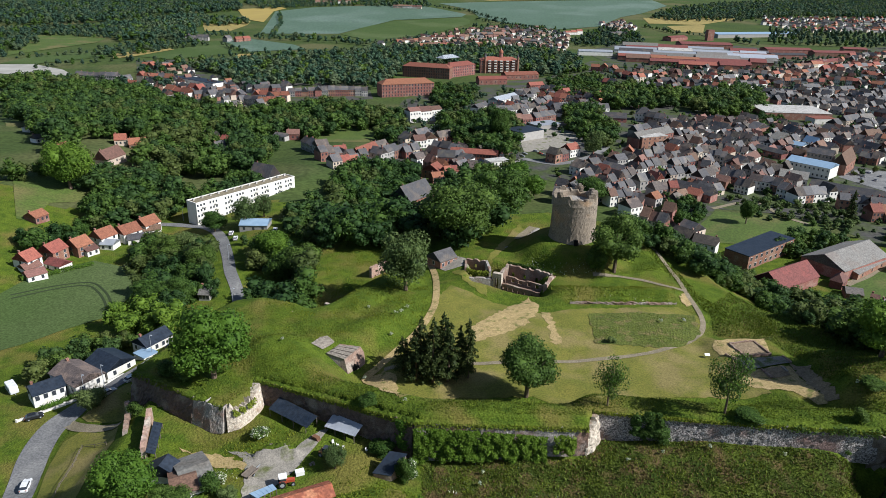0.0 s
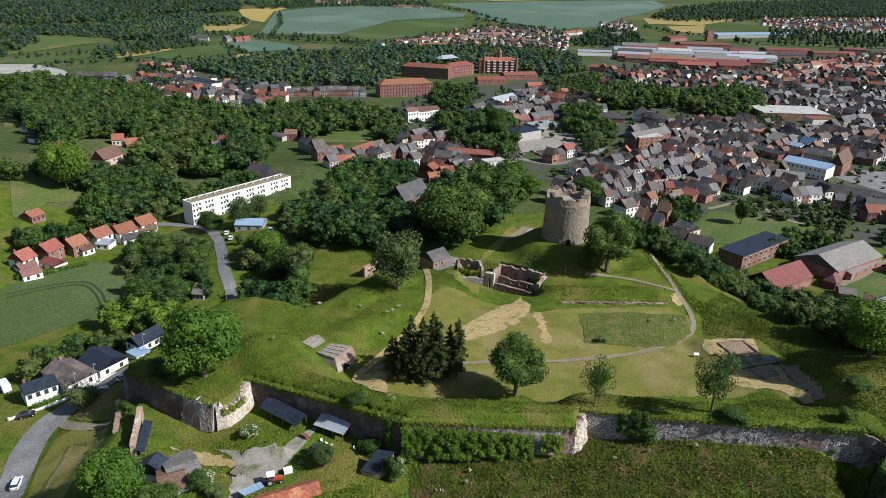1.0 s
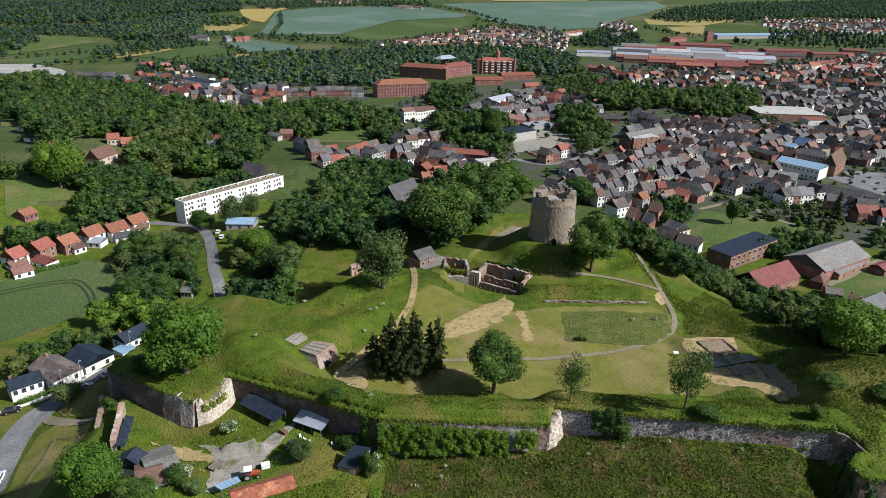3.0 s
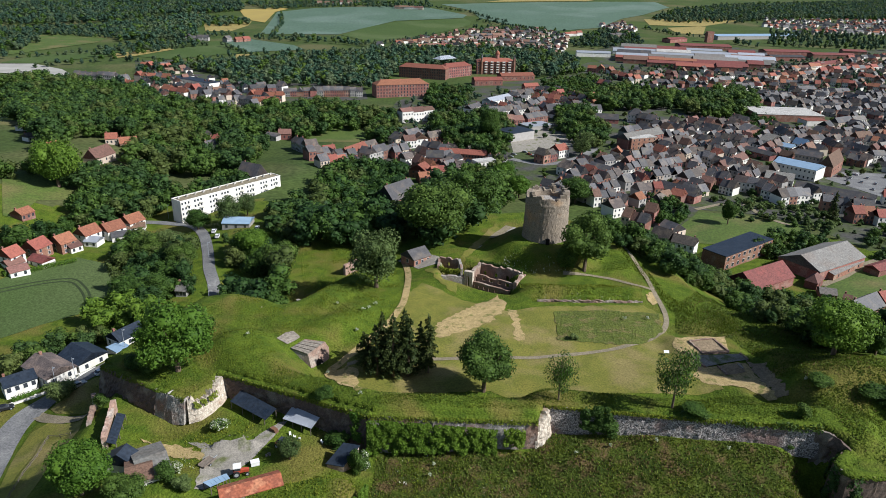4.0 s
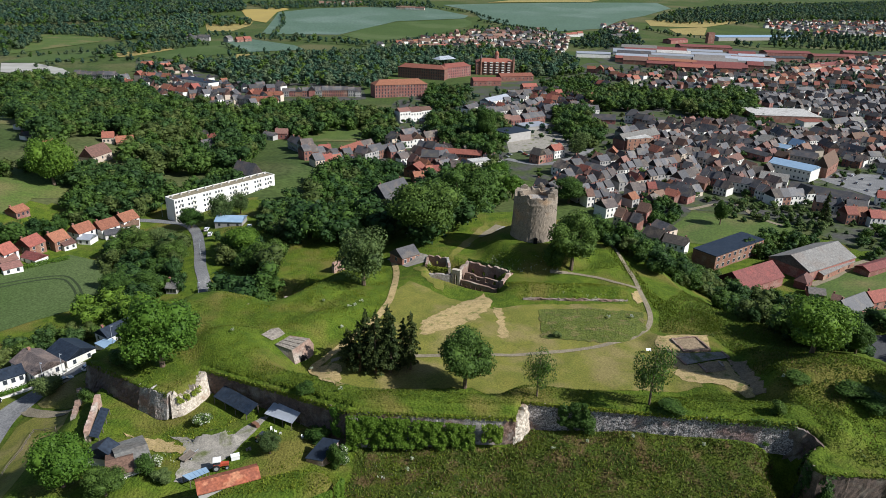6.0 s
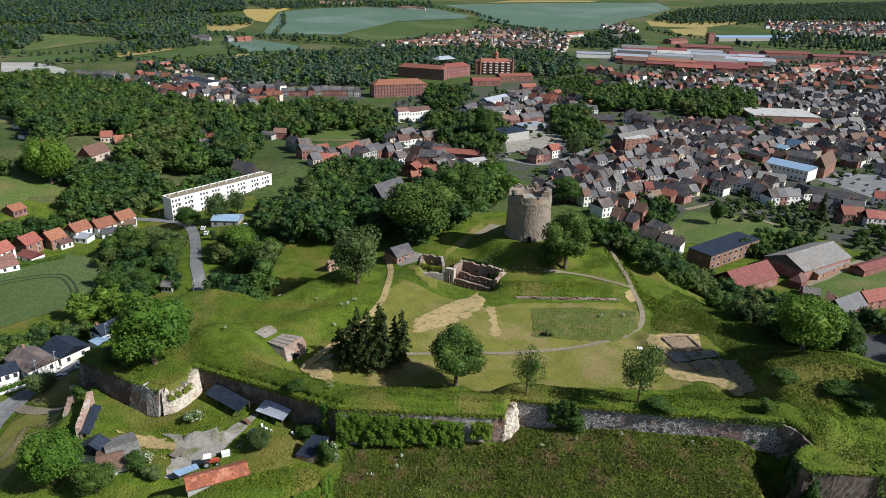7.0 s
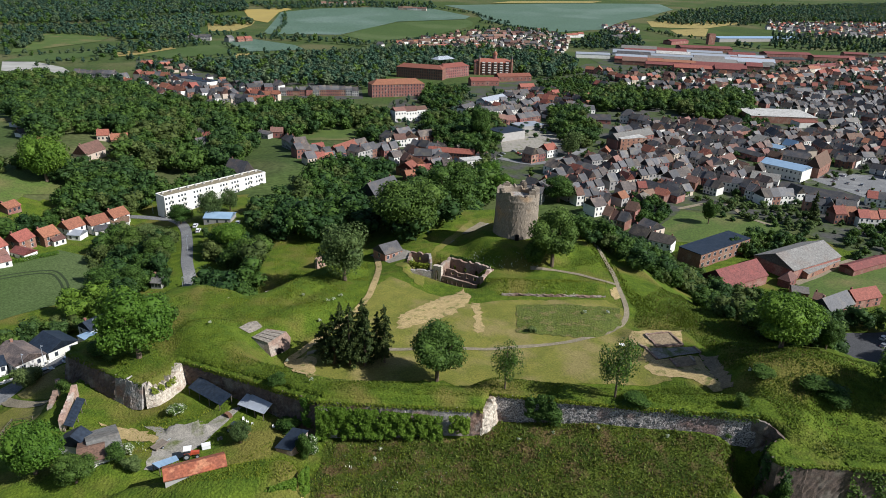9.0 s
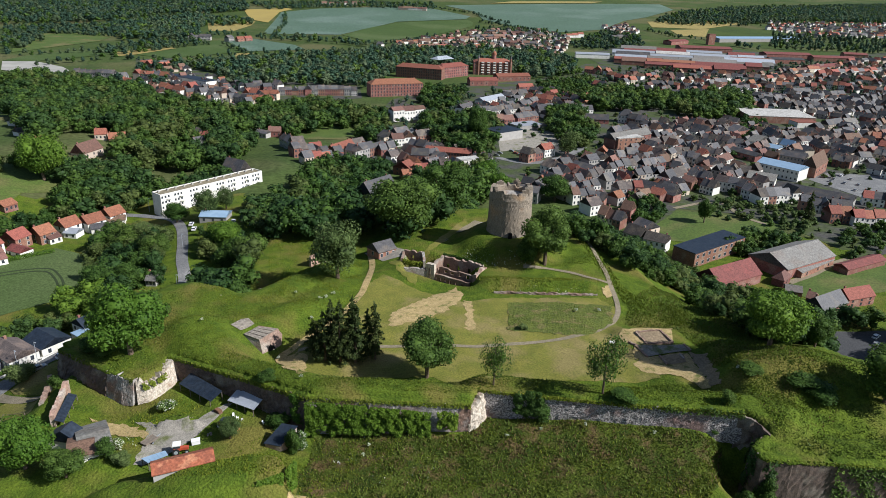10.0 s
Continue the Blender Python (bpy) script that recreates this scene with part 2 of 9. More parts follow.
class Shape:
    """Collects boxes, prisms and faces for one mesh."""

    def __init__(self):
        self.v, self.f = [], []

    def add(self, verts, faces):
        k = len(self.v)
        self.v += [tuple(p) for p in verts]
        self.f += [tuple(i + k for i in f) for f in faces]
        return self

    def box(self, x0, y0, z0, x1, y1, z1):
        return self.add([(x0, y0, z0), (x1, y0, z0), (x1, y1, z0), (x0, y1, z0), (x0, y0, z1), (x1, y0, z1), (x1, y1, z1), (x0, y1, z1)],
                        [(3, 2, 1, 0), (4, 5, 6, 7), (0, 1, 5, 4), (1, 2, 6, 5), (2, 3, 7, 6), (3, 0, 4, 7)])

    def prism(self, outline, z0, z1):
        """An upright block over an outline of (x, y), counter-clockwise."""
        n = len(outline)
        return self.add([(x, y, z0) for x, y in outline] + [(x, y, z1) for x, y in outline],
                        [tuple(range(n))[::-1], tuple(range(n, 2 * n))] + [(i, (i + 1) % n, n + (i + 1) % n, n + i) for i in range(n)])

    def tube(self, line, radii, sides=6):
        """A tapered round bar along points."""
        k, n = len(self.v), len(line)
        for i, p in enumerate(line):
            p = Vector(p)
            way = (Vector(line[min(i + 1, n - 1)]) - Vector(line[max(i - 1, 0)])).normalized()
            a = way.orthogonal().normalized()
            b = way.cross(a)
            for s in range(sides):
                q = 2 * math.pi * s / sides
                self.v.append(tuple(p + radii[i] * (math.cos(q) * a + math.sin(q) * b)))
        for i in range(n - 1):
            for s in range(sides):
                self.f.append((k + i * sides + s, k + i * sides + (s + 1) % sides, k + (i + 1) * sides + (s + 1) % sides, k + (i + 1) * sides + s))
        self.f.append(tuple(k + s for s in range(sides))[::-1])
        self.f.append(tuple(k + (n - 1) * sides + s for s in range(sides)))
        return self

    def weld(self):
        """Joins corners that coincide."""
        index, where, spots = {}, [], []
        for p in self.v:
            key = tuple(round(c, 3) for c in p)
            if key not in index:
                index[key] = len(spots)
                spots.append(p)
            where.append(index[key])
        self.f = [g for g in (tuple(dict.fromkeys(where[i] for i in f)) for f in self.f) if len(g) > 2]
        self.v = spots
        return self

    def mesh(self, name, mat, smooth=False):
        return fill(name, self.v, self.f, mat, smooth)


def part(name, shape, mat, parent, label="", smooth=False, kind=""):
    """One mesh object under a thing or a part."""
    ob = new(name, shape if isinstance(shape, bpy.types.Mesh) else shape.mesh(name, mat, smooth))
    ob.parent = parent
    return tagged(ob, label, kind=kind)


def thing(name, m, label, category, group="", kind=""):
    ob = new(name)
    ob.empty_display_size = 0.2
    ob.matrix_world = m
    return tagged(ob, label, category, group, kind)


def rise(x, y):
    return float(ground(x, y))


# ---- the ground ----
def spaced(fine0, fine1, fine, low, high, grow=1.09, most=60.0):
    out, s, v = list(np.arange(fine0, fine1, fine)), fine, fine1
    while v < high:
        out.append(v)
        s = min(s * grow, most)
        v += s
    s, v = fine, fine0
    while v > low:
        s = min(s * grow, most)
        v -= s
        out.insert(0, v)
    return np.array(out)


gx, gy = spaced(-95, 140, 1.0, -3600, 3600), spaced(96, 285, 1.0, -900, 4600, 1.07, 45.0)
mx, my = np.meshgrid(gx, gy)
mz = ground(mx, my)
cells = np.arange(mx.size).reshape(mx.shape)
quads = np.stack([cells[:-1, :-1], cells[:-1, 1:], cells[1:, 1:], cells[1:, :-1]], -1).reshape(-1, 4)
ground_mesh = bpy.data.meshes.new("ground")
ground_mesh.from_pydata(np.stack([mx, my, mz], -1).reshape(-1, 3), [], quads)
ground_mesh.materials.append(GRASS)
ground_mesh.materials.append(FAR_LAND)
mid_x, mid_y = (mx[:-1, :-1] + mx[1:, 1:]).ravel() / 2, (my[:-1, :-1] + my[1:, 1:]).ravel() / 2
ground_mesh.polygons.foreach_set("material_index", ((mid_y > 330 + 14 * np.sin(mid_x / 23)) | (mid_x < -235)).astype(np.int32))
ground_mesh.shade_smooth()
tagged(new("ground", ground_mesh), "green grassy land with rough meadow on hills and valley", "ground", kind="structure")

# ---- trees ----
def ball(rng, n):
    v = rng.normal(size=(n, 3))
    return v / np.linalg.norm(v, axis=1)[:, None]


ICO = (1 + 5 ** 0.5) / 2
ICO_V = np.array([(-1, ICO, 0), (1, ICO, 0), (-1, -ICO, 0), (1, -ICO, 0), (0, -1, ICO), (0, 1, ICO), (0, -1, -ICO), (0, 1, -ICO),
                  (ICO, 0, -1), (ICO, 0, 1), (-ICO, 0, -1), (-ICO, 0, 1)]) / math.hypot(1, ICO)
ICO_F = np.array([(0, 11, 5), (0, 5, 1), (0, 1, 7), (0, 7, 10), (0, 10, 11), (1, 5, 9), (5, 11, 4), (11, 10, 2), (10, 7, 6), (7, 1, 8),
                  (3, 9, 4), (3, 4, 2), (3, 2, 6), (3, 6, 8), (3, 8, 9), (4, 9, 5), (2, 4, 11), (6, 2, 10), (8, 6, 7), (9, 8, 1)])


def leaves(rng, where, out, size, droop=0.0):
    """Triangular sprays of leaves at points, turned roughly outwards."""
    n = len(where)
    out = out + rng.normal(size=(n, 3)) * 0.55 + (0, 0, 0.25 - droop)
    out /= np.linalg.norm(out, axis=1)[:, None]
    a = np.cross(out, ball(rng, n))
    a /= np.linalg.norm(a, axis=1)[:, None] + 1e-9
    b = np.cross(out, a)
    s = size * rng.uniform(0.6, 1.35, (n, 1))
    corners = np.stack([where + s * a, where - 0.5 * s * a + 0.75 * s * b, where - 0.5 * s * a - 0.75 * s * b], 1)
    return corners.reshape(-1, 3), np.arange(3 * n).reshape(-1, 3)


def crown(seed, wide, high, clumps, sprays, size, low=0.25, gaps=0.0, core=0.8):
    """Verts and triangles of a crown of leaf clumps from low*high to high; about wide across."""
    rng = np.random.default_rng(seed)
    verts, faces, k = [], [], 0
    mid, half = high * (1 + low) / 2, high * (1 - low) / 2
    for i in range(clumps):
        u = ball(rng, 1)[0]
        reach = rng.uniform(0.35, 0.72) if i else 0.1
        c = np.array([u[0] * wide / 2 * reach, u[1] * wide / 2 * reach, mid + u[2] * half * reach])
        r = wide / 2 * rng.uniform(0.34, 0.52) * (1 - 0.25 * gaps)
        squash = np.array([1, 1, rng.uniform(0.7, 0.95) * half / (wide / 2) ** 1.0 if half < wide / 2 else 0.95])
        if core and rng.random() > gaps:
            verts.append(c + ICO_V * r * core * squash * rng.uniform(0.85, 1.12, (12, 1)))
            faces.append(ICO_F + k)
            k += 12
        u = ball(rng, sprays)
        v, f = leaves(rng, c + u * r * squash * rng.uniform(0.82, 1.12, (sprays, 1)), u, size)
        verts.append(v)
        faces.append(f + k)
        k += len(v)
    return np.concatenate(verts), np.concatenate(faces)


def conifer(seed, wide, high, tiers, sprays, size):
    """Whorls of drooping branches with gaps between them."""
    rng = np.random.default_rng(seed)
    verts, faces, k = [], [], 0
    for i in range(tiers):
        u = i / tiers
        for b in range(6 if u < 0.8 else 4):
            q = rng.uniform(0, 2 * math.pi)
            r = (wide / 2 * (1 - u) ** 0.75 * (0.75 + 0.25 * min(1, 4 * u)) + 0.3) * rng.uniform(0.45, 1.15)
            n = max(6, int(sprays * r / wide))
            d = rng.uniform(0.25, 1, n) * r
            h = high * (0.14 + 0.86 * u) + rng.normal() * 0.25
            side = rng.normal(size=n) * 0.10 * (0.4 + d)
            where = np.stack([np.cos(q) * d - np.sin(q) * side, np.sin(q) * d + np.cos(q) * side, h - 0.22 * d - 0.05 * d * d / r + rng.normal(size=n) * 0.10], 1)
            v, f = leaves(rng, where, np.tile((math.cos(q) * 0.5, math.sin(q) * 0.5, 0.6), (n, 1)), size, 0.1)
            verts.append(v)
            faces.append(f + k)
            k += len(v)
    return np.concatenate(verts), np.concatenate(faces)


def tri_mesh(name, verts, tris, mat, face_mats=None):
    me = bpy.data.meshes.new(name)
    me.vertices.add(len(verts))
    me.vertices.foreach_set("co", np.asarray(verts, np.float32).ravel())
    me.loops.add(3 * len(tris))
    me.loops.foreach_set("vertex_index", np.asarray(tris, np.int32).ravel())
    me.polygons.add(len(tris))
    me.polygons.foreach_set("loop_start", np.arange(0, 3 * len(tris), 3, dtype=np.int32))
    for m in mat if isinstance(mat, list) else [mat]:
        me.materials.append(m)
    if face_mats is not None:
        me.polygons.foreach_set("material_index", np.asarray(face_mats, np.int32))
    me.update(calc_edges=True)
    return me


def trunk_mesh(seed, high, wide, thick=0.03):
    rng = np.random.default_rng(seed)
    s = Shape()
    bend = rng.normal(size=2) * 0.03 * high
    s.tube([(0, 0, -0.6), (bend[0] * 0.3, bend[1] * 0.3, high * 0.3), (bend[0], bend[1], high * 0.8)], [high * thick * 1.3, high * thick, high * thick * 0.3], 7)
    for i in range(6):
        q, h = rng.uniform(0, 6.28), high * rng.uniform(0.25, 0.55)
        r = wide * rng.uniform(0.22, 0.36)
        s.tube([(bend[0] * 0.5, bend[1] * 0.5, h), (math.cos(q) * r * 0.6, math.sin(q) * r * 0.6, h + r * 0.6), (math.cos(q) * r, math.sin(q) * r, h + r * 1.3)],
               [high * thick * 0.5, high * thick * 0.35, high * thick * 0.12], 5)
    return s.mesh("trunk", BARK)


TREE_KINDS = {}


def tree_kind(kind, name, crowns, trunk, mat):
    dice = np.random.default_rng(len(TREE_KINDS))
    TREE_KINDS[kind] = (name, [tri_mesh("crown", *c, mat, dice.integers(0, len(mat), len(c[1])) if isinstance(mat, list) else None) for c in crowns], trunk)


# height 12, spread 10: scaled for each tree
tree_kind("broad", "tree", [crown(s, 11.5, 12.6, 26, 420, 0.27, 0.16) for s in (1, 2, 3)], trunk_mesh(4, 12, 10), LEAF)
tree_kind("bright", "tree", [crown(s, 11.5, 12.6, 26, 420, 0.27, 0.10) for s in (5, 6)], trunk_mesh(7, 12, 10), LEAF_BRIGHT)
tree_kind("pale", "tree", [crown(s, 11.5, 12.6, 24, 330, 0.25, 0.10, 0.4, 0.6) for s in (8, 9)], trunk_mesh(8, 12, 10), LEAF_PALE)
tree_kind("thin", "young_tree", [crown(s, 11.5, 12.6, 20, 150, 0.24, 0.08, 0.85, 0.5) for s in (10, 11)], trunk_mesh(9, 12, 10, 0.02), [LEAF_PALE, LEAF_BRIGHT])
tree_kind("fir", "fir_tree", [conifer(s, 6.6, 12, 24, 150, 0.24) for s in (12, 13, 14)], trunk_mesh(15, 12, 3, 0.022), NEEDLE)
tree_kind("bush", "bush", [crown(s, 11, 12, 14, 260, 0.36, 0.0) for s in (16, 17)], None, LEAF)
tree_kind("pale_bush", "bush", [crown(s, 11, 12, 14, 260, 0.36, 0.0) for s in (18, 19)], None, LEAF_PALE)
tree_kind("bloom", "flowering_bush", [crown(s, 10, 12, 8, 70, 0.6, 0.35, 1.0, 0) for s in (20, 21)], None, [BLOOM, LEAF_BRIGHT, BLOOM])
tree_kind("elder", "flowering_bush", [crown(s, 10.5, 12, 12, 150, 0.5, 0.0) for s in (22, 23)], None, [LEAF_PALE, LEAF_BRIGHT, LEAF, BLOOM])
tree_count = [0]


def tree(x, y, high, wide, kind, label, category="tree", group="", sink=0.0):
    name, crowns, trunk = TREE_KINDS[kind]
    tree_count[0] += 1
    k = tree_count[0]
    m = Matrix.Translation((x, y, rise(x, y) - sink)) @ Matrix.Rotation(k * 2.39996, 4, "Z") @ Matrix.Diagonal((wide / 10, wide / 10, high / 12, 1))
    root = thing(name, m, label, category, group)
    part("crown", crowns[k % len(crowns)], None, root)
    if trunk:
        part("trunk", trunk, None, root)
    return root


# ---- woods too many to count ----
# house plots that the woods leave open, towards the south
CLEARED = [(152, 190), (158, 186), (166, 190), (160, 198), (168, 202), (176, 202), (170, 212), (178, 212), (186, 214), (186, 224), (194, 222), (176, 222), (-271, 452), (-213, 383), (-210, 367), (-192, 392), (-202, 431), (-192, 432), (-168, 499), (-148, 488), (-147, 455), (-138, 530), (-120, 517), (-112, 522), (-101, 387), (-79, 215), (-83, 297), (-182, 297), (-61, 239), (-246, 418), (-17, 354), (-10, 362), (-112, 317), (-103, 323), (-93, 327), (-83, 332), (-159, 266), (-153, 274), (-148, 286), (-140, 293), (-135, 303), (-69, 427), (-59, 435), (-52, 461), (-4, 428), (6, 426), (38, 470), (22, 473), (-22, 481), (-14, 477)]
LANE = [(-66.0, 193.0, 0), (-72.8, 229.6, 0), (-80.1, 246.2, 0), (-87.7, 267.0, 0), (-98.1, 291.3, 0)]
WOOD = [crown(s, 10.5, 12, 11, 84, 0.50, 0.06) for s in (31, 32, 33, 34, 35)]
MID_WOOD = [crown(s, 10.5, 12, 9, 42, 0.66, 0.04) for s in (36, 37, 38, 39, 40)]
FAR_WOOD = [crown(s, 10.5, 12, 5, 12, 1.3, 0.0) for s in (41, 42, 43)]


def inside(ring, n_step, rng, jitter=0.45):
    """Scattered points in an outline, about n_step apart."""
    xs, ys = np.array(ring).T
    gx, gy = np.meshgrid(np.arange(xs.min(), xs.max() + n_step, n_step), np.arange(ys.min(), ys.max() + n_step, n_step))
    gx = gx + (np.arange(gx.shape[0]) % 2)[:, None] * n_step / 2 + rng.uniform(-jitter, jitter, gx.shape) * n_step
    gy = gy + rng.uniform(-jitter, jitter, gy.shape) * n_step
    keep = off_ring(gx, gy, ring) > 0
    return np.stack([gx[keep], gy[keep]], 1)


def join_trees(name, places, kinds, mat, label, category="trees", tall=(9, 15), wide=(0.85, 1.22), seed=1, base=12.0, sink=0.5):
    """One mesh of many trees."""
    rng = np.random.default_rng(seed)
    verts, faces, k = [], [], 0
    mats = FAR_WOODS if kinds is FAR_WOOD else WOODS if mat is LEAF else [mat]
    which = []
    zs = ground(places[:, 0], places[:, 1])
    for (x, y), z in zip(places, zs):
        v, f = kinds[rng.integers(len(kinds))]
        h, q = rng.triangular(tall[0] * 0.7, (tall[0] + tall[1]) / 2, tall[1] * 1.2), rng.uniform(0, 6.28)
        which.append(np.full(len(f), rng.integers(len(mats))))
        w = h / base * rng.uniform(*wide) * 1.15
        c, s = math.cos(q) * w, math.sin(q) * w
        verts.append(np.stack([v[:, 0] * c - v[:, 1] * s + x, v[:, 0] * s + v[:, 1] * c + y, v[:, 2] * h / base + z - sink], 1))
        faces.append(f + k)
        k += len(v)
    if not verts:
        return None
    ob = new(name, tri_mesh(name, np.concatenate(verts), np.concatenate(faces), mats, np.concatenate(which)))
    return tagged(ob, label, category, kind="stuff")


def wood(ring, apart, tall, label, mat=None, seed=1, name="wood", kinds=None):
    rng = np.random.default_rng(seed)
    p = inside(ring, apart * (0.9 if apart < 16 else 0.75), rng)
    for x, y in CLEARED:
        p = p[((p[:, 0] - x) / 9) ** 2 + ((p[:, 1] - y + 6) / 13) ** 2 > 1]
    p = p[off_line(p[:, 0], p[:, 1], LANE)[0] > 7.5]
    near = np.mean([y for _, y in ring])
    return join_trees(name, p, kinds or (WOOD if near < 292 else MID_WOOD), mat or LEAF, label, tall=tall, seed=seed)


def tree_line(line, apart, tall, label, mat=None, seed=1, name="tree_row", kinds=None, wide=(0.75, 1.05), stray=1.5):
    rng = np.random.default_rng(seed)
    out = []
    for (ax, ay), (bx, by) in zip(line, line[1:]):
        n = max(1, int(math.hypot(bx - ax, by - ay) / apart))
        for i in range(n):
            s = (i + rng.uniform(0.2, 0.8)) / n
            out.append((ax + (bx - ax) * s + rng.normal() * stray, ay + (by - ay) * s + rng.normal() * stray))
    return join_trees(name, np.array(out), kinds or WOOD, mat or LEAF, label, tall=tall, seed=seed, wide=wide)


def patchy(x, y, size, seed):
    """Smooth random patches of about that size, from 0 to 1."""
    cells = np.random.default_rng(seed).random((64, 64))
    u, v = x / size, y / size
    i, j = np.floor(u).astype(int), np.floor(v).astype(int)
    a, b = u - i, v - j
    a, b = a * a * (3 - 2 * a), b * b * (3 - 2 * b)
    pick = lambda p, q: cells[p % 64, q % 64]
    return (pick(i, j) * (1 - a) + pick(i + 1, j) * a) * (1 - b) + (pick(i, j + 1) * (1 - a) + pick(i + 1, j + 1) * a) * b


def tufts(ring, per_m2, high, mat, label, seed=1, name="tall_grass", lean=0.35):
    """Upright blades of uncut grass and weeds over an outline."""
    rng = np.random.default_rng(seed)
    xs, ys = np.array(ring).T
    n = int((xs.max() - xs.min()) * (ys.max() - ys.min()) * per_m2)
    x, y = rng.uniform(xs.min(), xs.max(), n), rng.uniform(ys.min(), ys.max(), n)
    thick = 2.6 * (0.6 * patchy(x, y, 5.5, seed) + 0.4 * patchy(x, y, 1.9, seed + 1) - 0.5) + rng.normal(size=n) * 0.35
    keep = (off_ring(x, y, ring) > 0) & (thick > -0.35)
    x, y, thick = x[keep], y[keep], thick[keep]
    z = ground(x, y)
    h = high * rng.uniform(0.45, 1.0, len(x)) * (1 + 0.45 * np.clip(thick, -0.5, 1))
    q = rng.uniform(0, 2 * np.pi, len(x))
    w = h * rng.uniform(0.22, 0.5, len(x))
    foot = np.stack([x, y, z - 0.05], 1)
    side = np.stack([np.cos(q), np.sin(q), 0 * q], 1) * w[:, None]
    tip = foot + np.stack([rng.normal(size=len(x)) * h * lean, rng.normal(size=len(x)) * h * lean, h], 1)
    v = np.stack([foot - side, foot + side, tip], 1).reshape(-1, 3)
    ob = new(name, tri_mesh(name, v, np.arange(len(v)).reshape(-1, 3), mat))
    return tagged(ob, label, "grass", kind="stuff")


# ---- sheets laid on the ground ----
def sheet(name, ring, step_size, lift, mat, label, category, kind="structure", ragged=0.0):
    """A patch of ground cover over an outline, laid on the land."""
    from mathutils.geometry import delaunay_2d_cdt
    rng = np.random.default_rng(len(ring) + int(abs(ring[0][0])))
    edge = []
    for (ax, ay), (bx, by) in zip(ring, [*ring[1:], ring[0]]):
        n = max(1, int(math.hypot(bx - ax, by - ay) / step_size))
        for i in range(n):
            j = rng.normal(size=2) * ragged * (i > 0)
            edge.append((ax + (bx - ax) * i / n + j[0], ay + (by - ay) * i / n + j[1]))
    p = inside(ring, step_size, rng, 0.2)
    p = p[off_ring(p[:, 0], p[:, 1], ring) > step_size * 0.45]
    pts = [Vector(q) for q in edge] + [Vector(q) for q in p.tolist()]
    v, _, f, _, _, _ = delaunay_2d_cdt(pts, [], [list(range(len(edge)))], 1, 1e-4)
    x, y = np.array([q.x for q in v]), np.array([q.y for q in v])
    me = fill(name, np.stack([x, y, ground(x, y) + lift], 1).tolist(), f, mat, True)
    me.flip_normals() if me.polygons[0].normal.z < 0 else None
    return tagged(new(name, me), label, category, kind=kind)


def strip(name, line, wide, lift, mat, label, category, step_size=1.5, kind="structure", across=3):
    """A road or path along a smooth line of (x, y), laid on the land."""
    pts = [np.array(p, float) for p in line]
    fine = []
    for i in range(len(pts) - 1):
        p0, p1, p2, p3 = pts[max(i - 1, 0)], pts[i], pts[i + 1], pts[min(i + 2, len(pts) - 1)]
        n = max(2, int(np.linalg.norm(p2 - p1) / step_size))
        for s in np.arange(n) / n:
            fine.append(0.5 * (2 * p1 + (p2 - p0) * s + (2 * p0 - 5 * p1 + 4 * p2 - p3) * s * s + (3 * p1 - p0 - 3 * p2 + p3) * s ** 3))
    fine.append(pts[-1])
    fine = np.array(fine)
    way = np.gradient(fine, axis=0)
    way /= np.linalg.norm(way, axis=1)[:, None] + 1e-9
    side = np.stack([-way[:, 1], way[:, 0]], 1)
    rows = np.stack([fine + side * wide * (k / (across - 1) - 0.5) for k in range(across)], 1)
    x, y = rows[..., 0], rows[..., 1]
    v = np.stack([x, y, ground(x, y) + lift], -1).reshape(-1, 3)
    i = np.arange(len(fine) * across).reshape(-1, across)
    f = np.stack([i[:-1, 1:], i[:-1, :-1], i[1:, :-1], i[1:, 1:]], -1).reshape(-1, 4)
    me = fill(name, v.tolist(), f.tolist(), mat, True)
    me.flip_normals() if me.polygons[0].normal.z < 0 else None
    return tagged(new(name, me), label, category, kind=kind)


WHEAT_BLUE = material("green_wheat", (0.092, 0.142, 0.096), 0.7, (0.075, 0.122, 0.074), 0.012, 0.3, fine=0.25, third=(0.125, 0.175, 0.130), third_scale=0.006)
WHEAT_GREEN = material("young_crop", (0.066, 0.098, 0.030), 0.9, (0.052, 0.084, 0.024), 0.02, 0.3, fine=1.5, third=(0.085, 0.115, 0.042), third_scale=0.01, spec=0.08)
MEADOW = material("bright_meadow", (0.080, 0.116, 0.020), 0.9, (0.056, 0.088, 0.015), 0.05, 0.4, fine=1.0, third=(0.13, 0.12, 0.04), third_scale=0.03, third_at=0.56)
STRAW = material("ripe_crop", (0.30, 0.235, 0.075), 0.9, (0.24, 0.19, 0.06), 0.03, 0.4, fine=0.3)
RAPE = material("yellow_field", (0.36, 0.27, 0.07), 0.9, (0.28, 0.21, 0.06), 0.02, 0.4)
CHALK = material("pale_gravel_pit", (0.38, 0.36, 0.32), 0.95, (0.26, 0.25, 0.215), 0.05, 0.4)
LAWN = material("mown_lawn", (0.172, 0.160, 0.027), 0.9, (0.112, 0.122, 0.017), 0.22, 0.45, fine=2.4, bump_by=0.05, bump_scale=3.0,
                third=(0.205, 0.168, 0.056), third_scale=0.09, third_at=0.53)
DRY = material("dry_cut_grass", (0.40, 0.295, 0.140), 0.95, (0.27, 0.205, 0.082), 0.7, 0.4, fine=2.5, bump_by=0.06, bump_scale=3.0, third=(0.12, 0.13, 0.03), third_scale=0.35, third_at=0.62)
